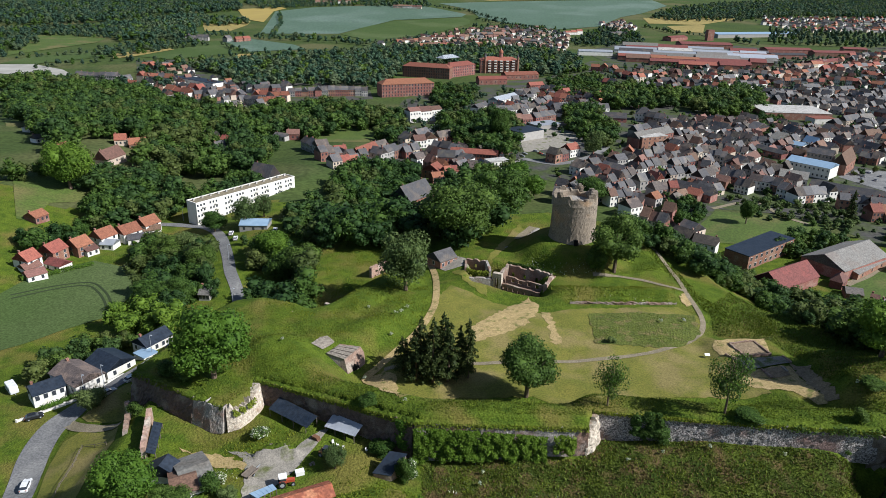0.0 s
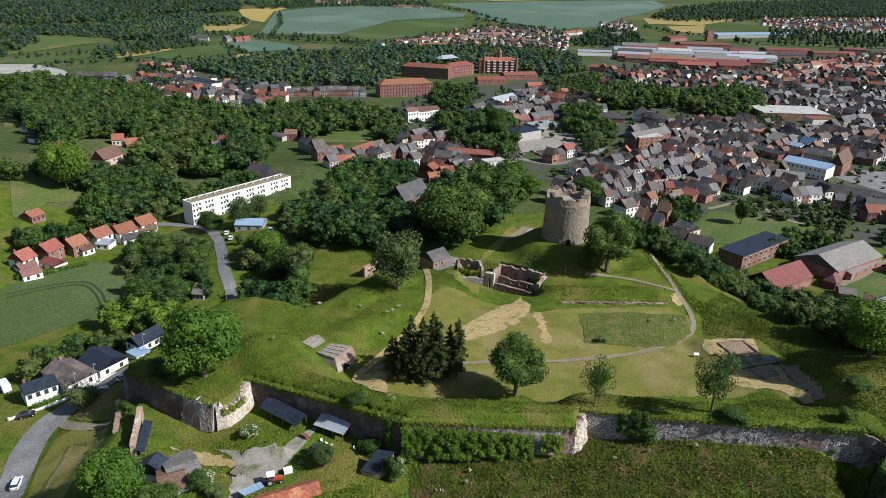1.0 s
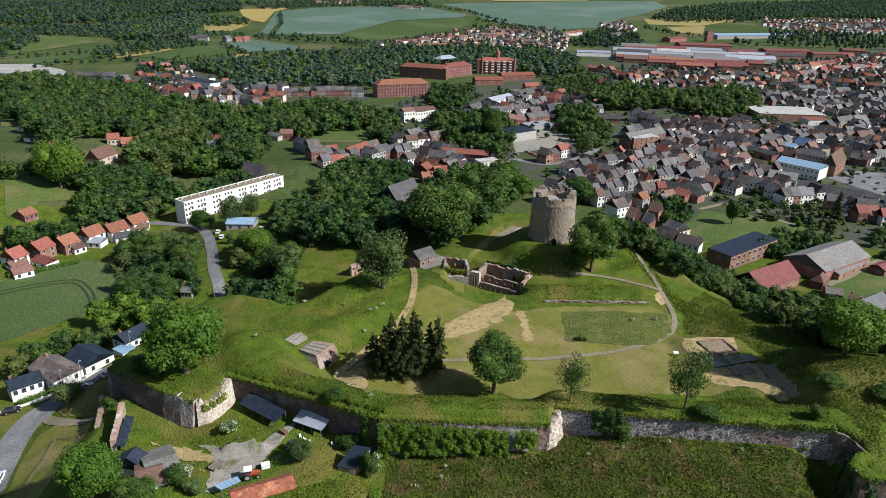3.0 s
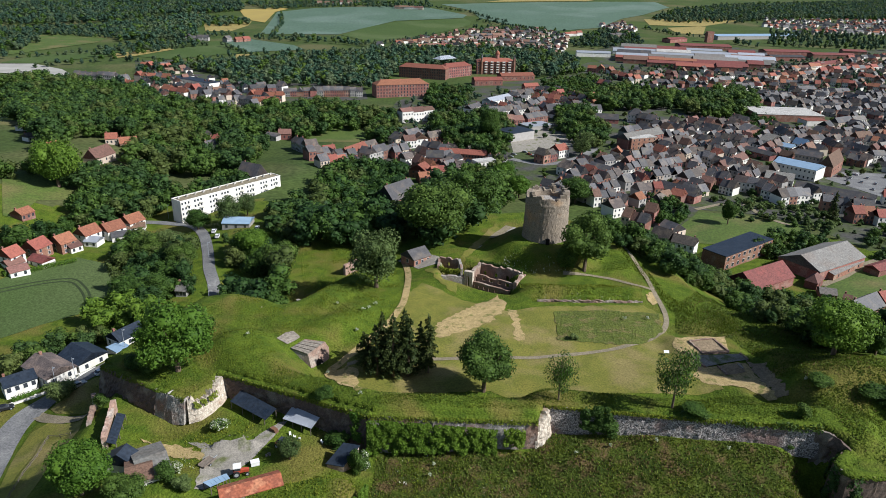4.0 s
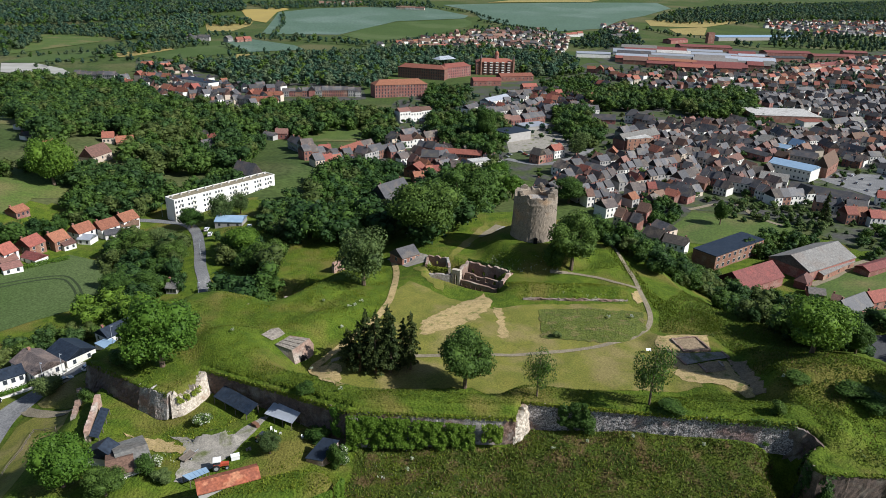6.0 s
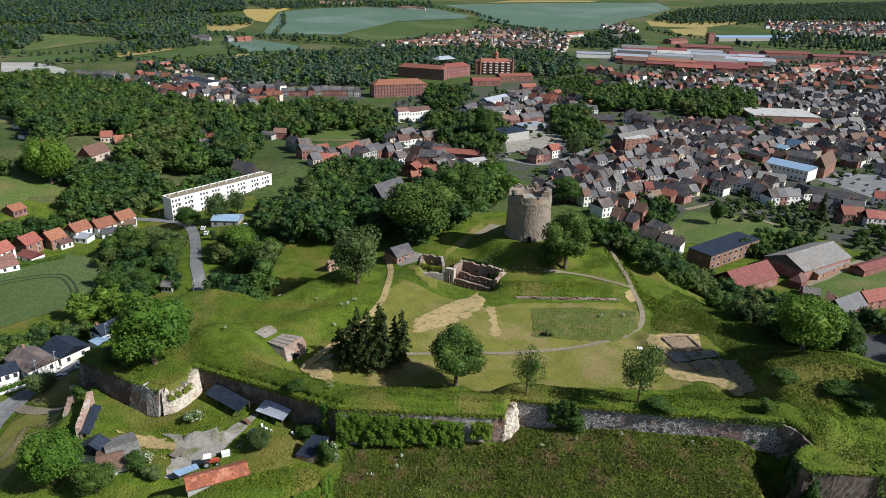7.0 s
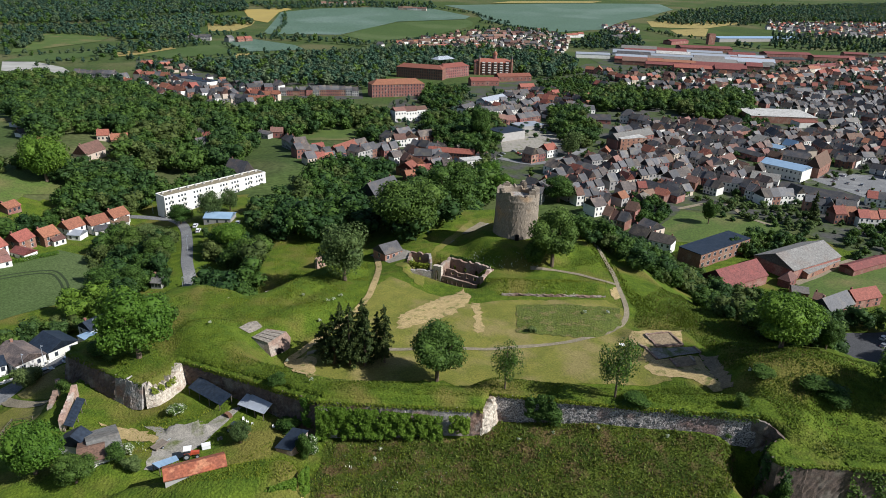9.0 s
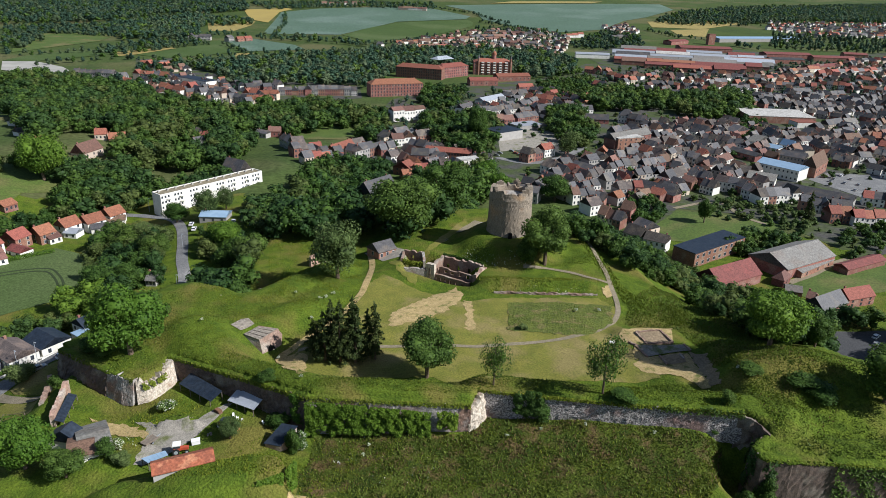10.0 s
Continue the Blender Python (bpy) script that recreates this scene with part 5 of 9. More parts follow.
for k, (a, b) in enumerate((((82, 170), (83.6, 164)), ((89.4, 171.7), (91.2, 165)), ((82, 170.2), (89.4, 171.9)), ((83.0, 163.8), (91.2, 164.8)), ((93.9, 164), (94.8, 160.8)), ((80.2, 162.4), (81.9, 156.9)), ((85.3, 157.2), (86.3, 153.3)), ((91.2, 158.4), (91.6, 156.2)), ((78.6, 164.6), (80.6, 162.6)))):
    za, zb = rise(*a), rise(*b)
    z = (za + zb) / 2
    part("foundation_wall", pierced(Shape(), a, b, z - 0.8, z + 0.6, 0.55, (), 0.15, 40 + k), OLDBRICK, ruin_low)

stones = thing("stone_heap", pose(0, 0, 0), "heap of pale squared stones on the lawn", "stones")
for k in range(22):
    rng = random.Random(k + 5)
    x, y = -11.5 + k * 0.2 + rng.uniform(-0.3, 0.3), 143.9 - k * 0.05 + rng.uniform(-0.7, 0.7)
    z = rise(x, y)
    part("stone", Shape().box(x - 0.3, y - 0.22, z, x + 0.3, y + 0.22, z + rng.uniform(0.25, 0.5)), SLAB, stones)
sign_at = (74.5, 166.0)
sign = thing("information_panel", pose(*sign_at, rise(*sign_at)), "white information panel on posts by the footpath", "sign")
part("post", Shape().box(-0.6, 0, -0.3, -0.52, 0.08, 1.0), STEEL, sign)
part("post", Shape().box(0.52, 0, -0.3, 0.6, 0.08, 1.0), STEEL, sign)
part("board", Shape().add([(-0.7, -0.35, 0.85), (0.7, -0.35, 0.85), (0.7, 0.35, 1.25), (-0.7, 0.35, 1.25), (-0.7, -0.35, 0.9), (0.7, -0.35, 0.9), (0.7, 0.35, 1.3), (-0.7, 0.35, 1.3)],
                          [(3, 2, 1, 0), (4, 5, 6, 7), (0, 1, 5, 4), (1, 2, 6, 5), (2, 3, 7, 6), (3, 0, 4, 7)]), WHITE, sign)

# ---- kinds of things near by ----
CAR_SILVER = material("silver_car_paint", (0.45, 0.44, 0.42), 0.3, metal=0.5, spec=0.5)
CAR_WHITE = material("white_car_paint", (0.80, 0.80, 0.79), 0.3, spec=0.5)
CAR_BLACK = material("black_car_paint", (0.02, 0.021, 0.024), 0.25, spec=0.5)
CAR_BLUE = material("blue_grey_car_paint", (0.09, 0.14, 0.21), 0.3, spec=0.5)
CAR_RED = material("red_paint", (0.42, 0.075, 0.035), 0.45, spec=0.5)
CAR_YELLOW = material("rusty_yellow_paint", (0.40, 0.22, 0.06), 0.7, (0.20, 0.09, 0.04), 2.0)
RUBBER = material("black_rubber", (0.02, 0.02, 0.02), 0.85)
PLANK = material("grey_weathered_wood", (0.20, 0.165, 0.13), 0.9, (0.13, 0.105, 0.085), 2.0)


def loft(profile, half, taper=0.0):
    """A car-like body from a side outline of (x, z), rounded towards its sides."""
    s = Shape()
    n = len(profile)
    cx = sum(p[0] for p in profile) / n
    cz = sum(p[1] for p in profile) / n
    layers = [(-half, 0.93), (-half * 0.86, 1.0), (half * 0.86, 1.0), (half, 0.93)]
    for y, k in layers:
        s.v += [(cx + (x - cx) * k, y * (1 - taper * max(0, z - cz)), cz + (z - cz) * (k if z > cz else 1)) for x, z in profile]
    for j in range(3):
        s.f += [(j * n + i, j * n + (i + 1) % n, (j + 1) * n + (i + 1) % n, (j + 1) * n + i) for i in range(n)]
    s.f += [tuple(range(n))[::-1], tuple(range(3 * n, 4 * n))]
    return s


def wheel(parent, x, y, r, wide=0.22):
    t = part("wheel", Shape().tube([(x, y - wide / 2, r), (x, y + wide / 2, r)], [r, r], 14), RUBBER, parent)
    part("rim", Shape().tube([(x, y - wide / 2 - 0.01, r), (x, y + wide / 2 + 0.01, r)], [r * 0.6, r * 0.6], 10), STEEL, t)


def car(x, y, turn, paint, label):
    root = thing("car", pose(x, y, rise(x, y) + 0.17, 0, 0, turn), label, "car")
    part("body", loft([(-2.1, 0.3), (2.1, 0.3), (2.15, 0.65), (1.9, 0.82), (1.0, 0.95), (-2.0, 0.98), (-2.15, 0.7)], 0.88), paint, root)
    part("window_band", loft([(1.05, 0.93), (0.4, 1.38), (-1.4, 1.42), (-2.0, 0.97)], 0.80, 0.25), PANE, root)
    part("roof", loft([(0.45, 1.36), (0.3, 1.44), (-1.35, 1.48), (-1.5, 1.40)], 0.68), paint, root)
    for wx in (-1.3, 1.35):
        for wy in (-0.8, 0.8):
            wheel(root, wx, wy, 0.32)
    for wy in (-0.62, 0.62):
        part("headlight", Shape().box(2.02, wy - 0.17, 0.6, 2.17, wy + 0.17, 0.76), WHITE, root)
        part("tail_light", Shape().box(-2.17, wy - 0.15, 0.68, -2.05, wy + 0.15, 0.86), CAR_RED, root)
    return root


def caravan(x, y, turn, paint, label):
    root = thing("caravan", pose(x, y, rise(x, y) + 0.1, 0, 0, turn), label, "caravan")
    part("body", loft([(-2.4, 0.45), (2.4, 0.45), (2.5, 1.2), (2.1, 2.5), (-2.2, 2.55), (-2.5, 1.4)], 1.1), paint, root)
    for u in (-1.2, 0.6):
        part("window", Shape().box(u, -1.13, 1.2, u + 1.0, -1.08, 1.8), PANE, root)
    for wy in (-0.95, 0.95):
        wheel(root, 0, wy, 0.33)
    part("drawbar", Shape().box(2.3, -0.06, 0.4, 3.6, 0.06, 0.5), STEEL, root)


def tractor(x, y, turn, paint, label):
    root = thing("tractor", pose(x, y, rise(x, y) + 0.1, 0, 0, turn), label, "tractor")
    part("bonnet", loft([(0.2, 0.7), (1.9, 0.7), (1.95, 1.3), (0.2, 1.45)], 0.38), paint, root)
    part("cab", Shape().box(-1.2, -0.75, 0.9, 0.3, 0.75, 1.5), paint, root)
    part("cab_window", Shape().box(-1.1, -0.7, 1.5, 0.2, 0.7, 2.2), PANE, root)
    part("cab_roof", Shape().box(-1.3, -0.85, 2.2, 0.4, 0.85, 2.4), WHITE, root)
    for wy in (-0.9, 0.9):
        wheel(root, -0.7, wy, 0.75, 0.4)
        wheel(root, 1.5, wy * 0.85, 0.45, 0.28)


def trailer(x, y, turn, paint, label):
    root = thing("trailer", pose(x, y, rise(x, y) + 0.1, 0, 0, turn), label, "trailer")
    part("bed", Shape().box(-1.7, -0.9, 0.6, 1.7, 0.9, 0.72), PLANK, root)
    for wy in (-0.92, 0.88):
        part("side_board", Shape().box(-1.7, wy, 0.72, 1.7, wy + 0.05, 1.05), PLANK, root)
        wheel(root, 0, wy, 0.33)
    part("drawbar", Shape().box(1.7, -0.05, 0.5, 3.0, 0.05, 0.6), STEEL, root)


def digger(x, y, turn, paint, label):
    root = thing("digger", pose(x, y, rise(x, y) + 0.1, 0, 0, turn), label, "digger")
    part("body", loft([(-1.6, 0.6), (1.4, 0.6), (1.5, 1.3), (0.2, 1.5), (-1.6, 1.3)], 0.8), paint, root)
    part("cab", Shape().box(-0.7, -0.7, 1.4, 0.5, 0.7, 2.3), PANE, root)
    part("boom", Shape().tube([(1.3, 0, 1.2), (2.6, 0, 2.4), (3.6, 0, 1.0)], [0.16, 0.15, 0.12], 6), paint, root)
    part("bucket", Shape().box(3.3, -0.5, 0.3, 3.9, 0.5, 0.9), CAR_YELLOW, root)
    for wx in (-1.1, 1.0):
        for wy in (-0.8, 0.8):
            wheel(root, wx, wy, 0.55, 0.35)


def crate(x, y, turn, paint, label):
    root = thing("crate", pose(x, y, rise(x, y) + 0.1, 0, 0, turn), label, "box")
    part("box", Shape().box(-0.9, -0.6, 0, 0.9, 0.6, 0.9), paint, root)
    part("lid", Shape().box(-0.95, -0.65, 0.9, 0.95, 0.65, 1.0), paint, root)


def open_shed(corners, mat, label, wall_mat=None, name="open_shed", category="shed"):
    """A sheet roof on posts, over four corners of (x, y, z)."""
    root = thing(name, pose(0, 0, 0), label, category)
    c = [Vector(p) for p in corners]
    n = (c[1] - c[0]).cross(c[3] - c[0]).normalized()
    n = n if n.z > 0 else -n
    s = Shape().add([p for p in c] + [p + n * 0.08 for p in c], [(0, 1, 2, 3), (7, 6, 5, 4), (0, 4, 5, 1), (1, 5, 6, 2), (2, 6, 7, 3), (3, 7, 4, 0)])
    part("roof", s, mat, root)
    long_a, long_b = ((c[0], c[3]), (c[1], c[2])) if (c[3] - c[0]).length > (c[1] - c[0]).length else ((c[0], c[1]), (c[3], c[2]))
    count = int((long_a[1] - long_a[0]).length / 0.9)
    for i in range(1, count):
        a, b = long_a[0].lerp(long_a[1], i / count), long_b[0].lerp(long_b[1], i / count)
        part("sheet_rib", Shape().tube([a + n * 0.09, b + n * 0.09], [0.035, 0.035], 4), mat, root)
    for a, b in (long_a, long_b):
        for u in (0.03, 0.35, 0.65, 0.97):
            p = a.lerp(b, u)
            part("post", Shape().box(p.x - 0.07, p.y - 0.07, rise(p.x, p.y) - 0.3, p.x + 0.07, p.y + 0.07, p.z), PLANK, root)
    return root


def corner_shed(corners, foot, wall_mat, roof_mat, label):
    """A small building under one slope, over four corners of (x, y, z), counter-clockwise."""
    root = thing("shed", pose(0, 0, 0), label, "shed")
    c = [Vector(p) for p in corners]
    mid = sum(c, Vector()) / 4
    inner = [p + (mid - p).normalized() * 0.3 for p in c]
    part("wall", Shape().add([(p.x, p.y, foot) for p in inner] + [(p.x, p.y, p.z - 0.02) for p in inner], [(3, 2, 1, 0), (4, 5, 6, 7), (0, 1, 5, 4), (1, 2, 6, 5), (2, 3, 7, 6), (3, 0, 4, 7)]), wall_mat, root)
    part("roof", Shape().add(c + [p + Vector((0, 0, 0.14)) for p in c], [(3, 2, 1, 0), (4, 5, 6, 7), (0, 1, 5, 4), (1, 2, 6, 5), (2, 3, 7, 6), (3, 0, 4, 7)]), roof_mat, root)
    return root


def garden_chair(x, y, turn):
    root = thing("garden_chair", pose(x, y, rise(x, y), 0, 0, turn), "white plastic garden chair in the yard", "chair", "garden chairs")
    part("seat", Shape().box(-0.25, -0.25, 0.40, 0.25, 0.25, 0.45), WHITE, root)
    part("backrest", Shape().add([(-0.25, 0.22, 0.45), (0.25, 0.22, 0.45), (0.25, 0.27, 0.45), (-0.25, 0.27, 0.45), (-0.22, 0.32, 0.9), (0.22, 0.32, 0.9), (0.22, 0.36, 0.9), (-0.22, 0.36, 0.9)],
                                 [(3, 2, 1, 0), (4, 5, 6, 7), (0, 1, 5, 4), (1, 2, 6, 5), (2, 3, 7, 6), (3, 0, 4, 7)]), WHITE, root)
    for lx in (-0.22, 0.22):
        for ly in (-0.22, 0.22):
            part("leg", Shape().tube([(lx, ly, -0.05), (lx * 0.95, ly * 0.95, 0.41)], [0.03, 0.03], 5), WHITE, root)


def rubble_heap(x, y, count, spread, label):
    root = thing("stone_heap", pose(0, 0, 0), label, "stones")
    dice = random.Random(int(abs(x) * 10))
    for _ in range(count):
        a, b = x + dice.uniform(-spread, spread), y + dice.uniform(-0.6, 0.6)
        z, r = rise(a, b), dice.uniform(0.15, 0.38)
        part("stone", Shape().tube([(a, b, z - 0.1), (a + r * 0.1, b, z + r * 0.45), (a, b, z + r * 0.7)], [r, r * 0.9, r * 0.4], 6), SLAB, root)


def log_pile(x, y, turn):
    root = thing("log_pile", pose(x, y, rise(x, y), 0, 0, turn), "stack of cut firewood logs beside the open shed", "logs")
    for j in range(4):
        for i in range(9 - j):
            u = (i + j / 2) * 0.27
            part("log", Shape().tube([(u, -0.5, 0.13 + 0.23 * j), (u, 0.5, 0.13 + 0.23 * j)], [0.13, 0.13], 7), DOORWOOD, root)


def lamp_post(x, y):
    root = thing("street_lamp", pose(x, y, rise(x, y)), "slim grey street lamp beside the road", "street lamp", "street lamps")
    part("pole", Shape().tube([(0, 0, -0.3), (0, 0, 7.0)], [0.10, 0.06], 8), STEEL, root)
    part("arm", Shape().tube([(0, 0, 6.9), (0.4, -0.4, 7.3), (1.0, -1.0, 7.4)], [0.05, 0.05, 0.04], 6), STEEL, root)
    part("lamp_head", Shape().box(0.85, -1.3, 7.3, 1.3, -0.9, 7.45), STEEL, root)


def hedge(line, wide, high, mat, label):
    rng = np.random.default_rng(int(abs(line[0][0]) * 10))
    root = thing("hedge", pose(0, 0, 0), label, "hedge")
    v, f, k = [], [], 0
    for (ax, ay), (bx, by) in zip(line, line[1:]):
        span = math.hypot(bx - ax, by - ay)
        n = int(span * 120)
        s, w, h = rng.uniform(0, 1, n), rng.uniform(-0.5, 0.5, n), np.sqrt(rng.uniform(0, 1, n))
        px, py = -(by - ay) / span, (bx - ax) / span
        x, y = ax + (bx - ax) * s + px * w * wide, ay + (by - ay) * s + py * w * wide
        where = np.stack([x, y, ground(x, y) + h * high], 1)
        out = np.stack([px * w * 2, py * w * 2, 0.6 * h], 1)
        a, b = leaves(rng, where, out, 0.22)
        v.append(a)
        f.append(b + k)
        k += len(a)
    part("foliage", tri_mesh("foliage", np.concatenate(v), np.concatenate(f), mat), None, root)


def fence(line):
    root = thing("wooden_fence", pose(0, 0, 0), "rustic wooden post-and-rail fence on a bank", "fence")
    for (ax, ay), (bx, by) in zip(line, line[1:]):
        n = max(1, int(math.hypot(bx - ax, by - ay) / 2.2))
        pts = [(ax + (bx - ax) * i / n, ay + (by - ay) * i / n) for i in range(n + 1)]
        for x, y in pts[:-1]:
            part("post", Shape().tube([(x, y, rise(x, y) - 0.3), (x, y, rise(x, y) + 1.1)], [0.08, 0.07], 6), PLANK, root)
        for h in (0.5, 0.95):
            for (x0, y0), (x1, y1) in zip(pts, pts[1:]):
                part("rail", Shape().tube([(x0, y0, rise(x0, y0) + h), (x1, y1, rise(x1, y1) + h)], [0.05, 0.05], 5), PLANK, root)


def garden_wall(line, high, label):
    root = thing("garden_wall", pose(0, 0, 0), label, "wall")
    for (ax, ay), (bx, by) in zip(line, line[1:]):
        z = (rise(ax, ay) + rise(bx, by)) / 2
        part("wall_panel", pierced(Shape(), (ax, ay), (bx, by), z - 0.9, z + high, 0.2), RENDER, root)
        part("coping", pierced(Shape(), (ax, ay), (bx, by), z + high + 0.003, z + high + 0.07, 0.28), CONCRETE, root)
        part("pillar", Shape().box(ax - 0.2, ay - 0.2, z - 0.6, ax + 0.2, ay + 0.2, z + high + 0.25), RENDER, root)


def flats(x0, y0, x1, y1):
    """A long four-storey slab of flats; (x0, y0), (x1, y1): the back edge of its roof."""
    length, wide, high = math.hypot(x1 - x0, y1 - y0), 7.6, 10.4
    turn = math.degrees(math.atan2(y1 - y0, x1 - x0))
    m = pose(x0, y0, 7.3, 0, 0, turn)
    root = thing("apartment_block", m, "long white four-storey block of flats with flat gravel roof", "apartment building")
    part("wall", Shape().box(0, -wide, -3, length, 0, high), RENDER, root)
    part("roof", Shape().box(0.4, -wide + 0.4, high, length - 0.4, -0.4, high + 0.12), TRACK, root, "tan gravel flat roof")
    edge = Shape().box(-0.1, -wide - 0.1, high + 0.003, length + 0.1, -wide + 0.4, high + 0.45).box(-0.1, -0.4, high + 0.003, length + 0.1, 0.1, high + 0.45)
    edge.box(-0.1, -wide + 0.4, high + 0.003, 0.4, -0.4, high + 0.45).box(length - 0.4, -wide + 0.4, high + 0.003, length + 0.1, -0.4, high + 0.45)
    part("parapet", edge, RENDER, root)
    n = int(length / 1.7)
    for f in range(4):
        for i in range(n):
            u = (i + 0.5) / n * length
            if i % 9 in (3, 7, 8):
                continue
            w = part("window", Shape().box(u - 0.55, -wide - 0.05, f * 2.6 + 0.9, u + 0.55, -wide, f * 2.6 + 2.2), FRAME, root)
            part("pane", Shape().box(u - 0.45, -wide - 0.08, f * 2.6 + 1.0, u + 0.45, -wide - 0.045, f * 2.6 + 2.1), PANE, w)
            if i % 9 in (2, 6):
                b = part("balcony", Shape().box(u - 1.1, -wide - 0.8, f * 2.6 + 0.0, u + 1.1, -wide - 0.003, f * 2.6 + 0.15), RENDER, root)
                part("railing", Shape().box(u - 1.1, -wide - 1.0, f * 2.6 + 0.15, u + 1.1, -wide - 0.94, f * 2.6 + 1.05), RENDER, b)
    for i in range(13):
        u = (i + 0.5) / 13 * length
        part("roof_vent", Shape().box(u - 0.5, -wide * 0.35, high + 0.12, u + 0.5, -wide * 0.25, high + 1.0), CONCRETE, root)


# ---- fields and paths ----
sheet("field_1", [(-341, 1341), (-411, 1781), (-337, 1900), (-210, 1966), (-58, 1997), (60, 1806), (48, 1742), (-109, 1646), (-167, 1478), (-197, 1368)], 45, 0.7, WHEAT_BLUE, "broad blue-green wheat field on the far hillside", "field")
sheet("field_2", [(-192, 1360), (-159, 1511), (-105, 1624), (50, 1730), (65, 1675), (61, 1597), (-24, 1401), (-95, 1308), (-125, 1255), (-145, 1296)], 40, 0.7, WHEAT_GREEN, "green crop field with tramlines below the wheat", "field")
sheet("field_3", [(-9, 2064), (189, 2166), (691, 2394), (675, 2179), (534, 1929), (448, 1815), (351, 1611), (245, 1535), (182, 1572), (89, 1751), (73, 1916)], 45, 0.7, WHEAT_BLUE, "wide pale green crop field behind the town", "field")
sheet("field_4", [(-514, 1815), (-461, 1858), (-426, 1897), (-400, 1860), (-415, 1780), (-383, 1544), (-432, 1591), (-468, 1684)], 40, 0.9, RAPE, "yellow flowering field strip at a wood's edge", "field")
sheet("field_5", [(-497, 1491), (-472, 1557), (-415, 1560), (-402, 1482), (-406, 1375), (-451, 1363)], 30, 0.6, STRAW, "tan stubble field beside a wood", "field")
sheet("field_6", [(-596, 972), (-649, 1067), (-715, 1271), (-652, 1298), (-577, 1259), (-557, 1144), (-585, 1015)], 30, 0.6, MEADOW, "bright green meadow between tree belts", "field")
sheet("field_7", [(-559, 892), (-558, 968), (-513, 1018), (-491, 1118), (-449, 1172), (-442, 1065), (-459, 990), (-517, 895)], 30, 0.6, WHEAT_GREEN, "long green crop field in the valley", "field")
sheet("field_8", [(-468, 1008), (-419, 1094), (-405, 1078), (-428, 991), (-446, 961)], 20, 0.9, STRAW, "narrow straw-coloured field strip", "field")
sheet("field_9", [(-428, 991), (-403, 1079), (-383, 1217), (-313, 1122), (-290, 1072), (-370, 966)], 30, 0.6, WHEAT_GREEN, "green valley field near a farm", "field")
sheet("field_10", [(-362, 1195), (-360, 1288), (-329, 1249), (-245, 1182), (-214, 1123), (-290, 1072)], 25, 0.8, WHEAT_BLUE, "bluish green crop field by a tree belt", "field")
sheet("field_11", [(-556, 887), (-517, 895), (-460, 855), (-424, 811), (-466, 803), (-513, 816)], 20, 0.6, CHALK, "pale bare gravel pit", "gravel pit")
sheet("field_12", [(-302, 1040), (-277, 1053), (-271, 1000), (-293, 995)], 15, 0.6, STRAW, "small straw-coloured field", "field")
sheet("field_13", [(506, 1818), (774, 1923), (762, 1854), (607, 1694), (488, 1698)], 25, 0.6, STRAW, "dry olive-tan meadow on a slope", "field")
sheet("field_14", [(517, 1651), (622, 1698), (562, 1539), (509, 1546)], 15, 0.8, STRAW, "tan paddock near the factory", "field")
sheet("field_15", [(122, 2166), (197, 2267), (504, 2394), (450, 2298)], 40, 1.2, STRAW, "distant straw-coloured field", "field")
sheet("field_16", [(-103, 538), (-78, 580), (-53, 569), (-34, 546), (-51, 518), (-84, 507)], 10, 0.3, MEADOW, "bright green mown sports meadow", "meadow")
sheet("field_17", [(-223.0, 350.0), (-205.9, 350.8), (-181.6, 350.0), (-176.9, 327.8), (-187.6, 317.3), (-183.5, 293.6), (-189.7, 293.6)], 6, 0.2, MEADOW, "sunlit pasture with dry patches", "meadow")
sheet("field_18", [(-161.4, 224.9), (-158.9, 241.0), (-153.3, 254.2), (-143.4, 266.4), (-124.5, 259.3), (-114.9, 247.0), (-114.3, 230.5), (-114.8, 218.4), (-126.8, 207.1), (-133.1, 198.4), (-139.4, 191.0)], 4, 0.15, WHEAT_GREEN, "smooth green wheat field with curved tramlines", "field")
sheet("field_19", [(138.5, 344.5), (157.5, 370.7), (187.7, 365.3), (210.5, 350.4), (191.8, 323.6), (159.9, 318.2), (136.7, 321.0)], 4, 0.15, MEADOW, "bright green gardens and allotment lawns", "garden")
sheet("field_20", [(172.9, 264.4), (196.7, 291.3), (230.7, 309.7), (244.3, 300.0), (218.2, 267.2), (182.0, 254.4)], 4, 0.15, MEADOW, "grassy yard beside the barns", "grass")
sheet("field_21", [(-342, 539), (-331, 537), (-288, 497), (-289, 469), (-296, 467)], 6, 0.2, MEADOW, "grass plot by a white shed", "grass")
sheet("field_22", [(889, 2019), (1023, 2069), (993, 1940), (827, 1836)], 20, 0.8, MEADOW, "green meadow by bungalows", "meadow")
sheet("town_ground_1", [(-48, 497), (-39, 703), (-6, 778), (134, 886), (223, 1056), (378, 1118), (861, 1378), (977, 1306), (321, 344), (228, 306), (210, 352), (189, 369), (159, 375), (132, 329), (109, 370), (101, 399), (56, 439), (-11, 432)], 14, 0.12, TOWN, "streets and yards between the town's houses", "street")
sheet("town_ground_2", [(-291, 670), (-409, 946), (-358, 975), (-247, 817), (-91, 845), (-69, 711), (-185, 650)], 14, 0.12, TOWN, "streets and yards of the valley suburb", "street")
sheet("car_park_1", [(64, 556), (98, 591), (116, 585), (135, 548), (122, 535), (63, 499)], 8, 0.25, GRAVEL, "open pale gravel square with parked cars", "square")
sheet("car_park_2", [(270, 450), (295, 471), (369, 457), (339, 413), (286, 408)], 8, 0.25, ASPHALT, "asphalt car park in the town", "car park")
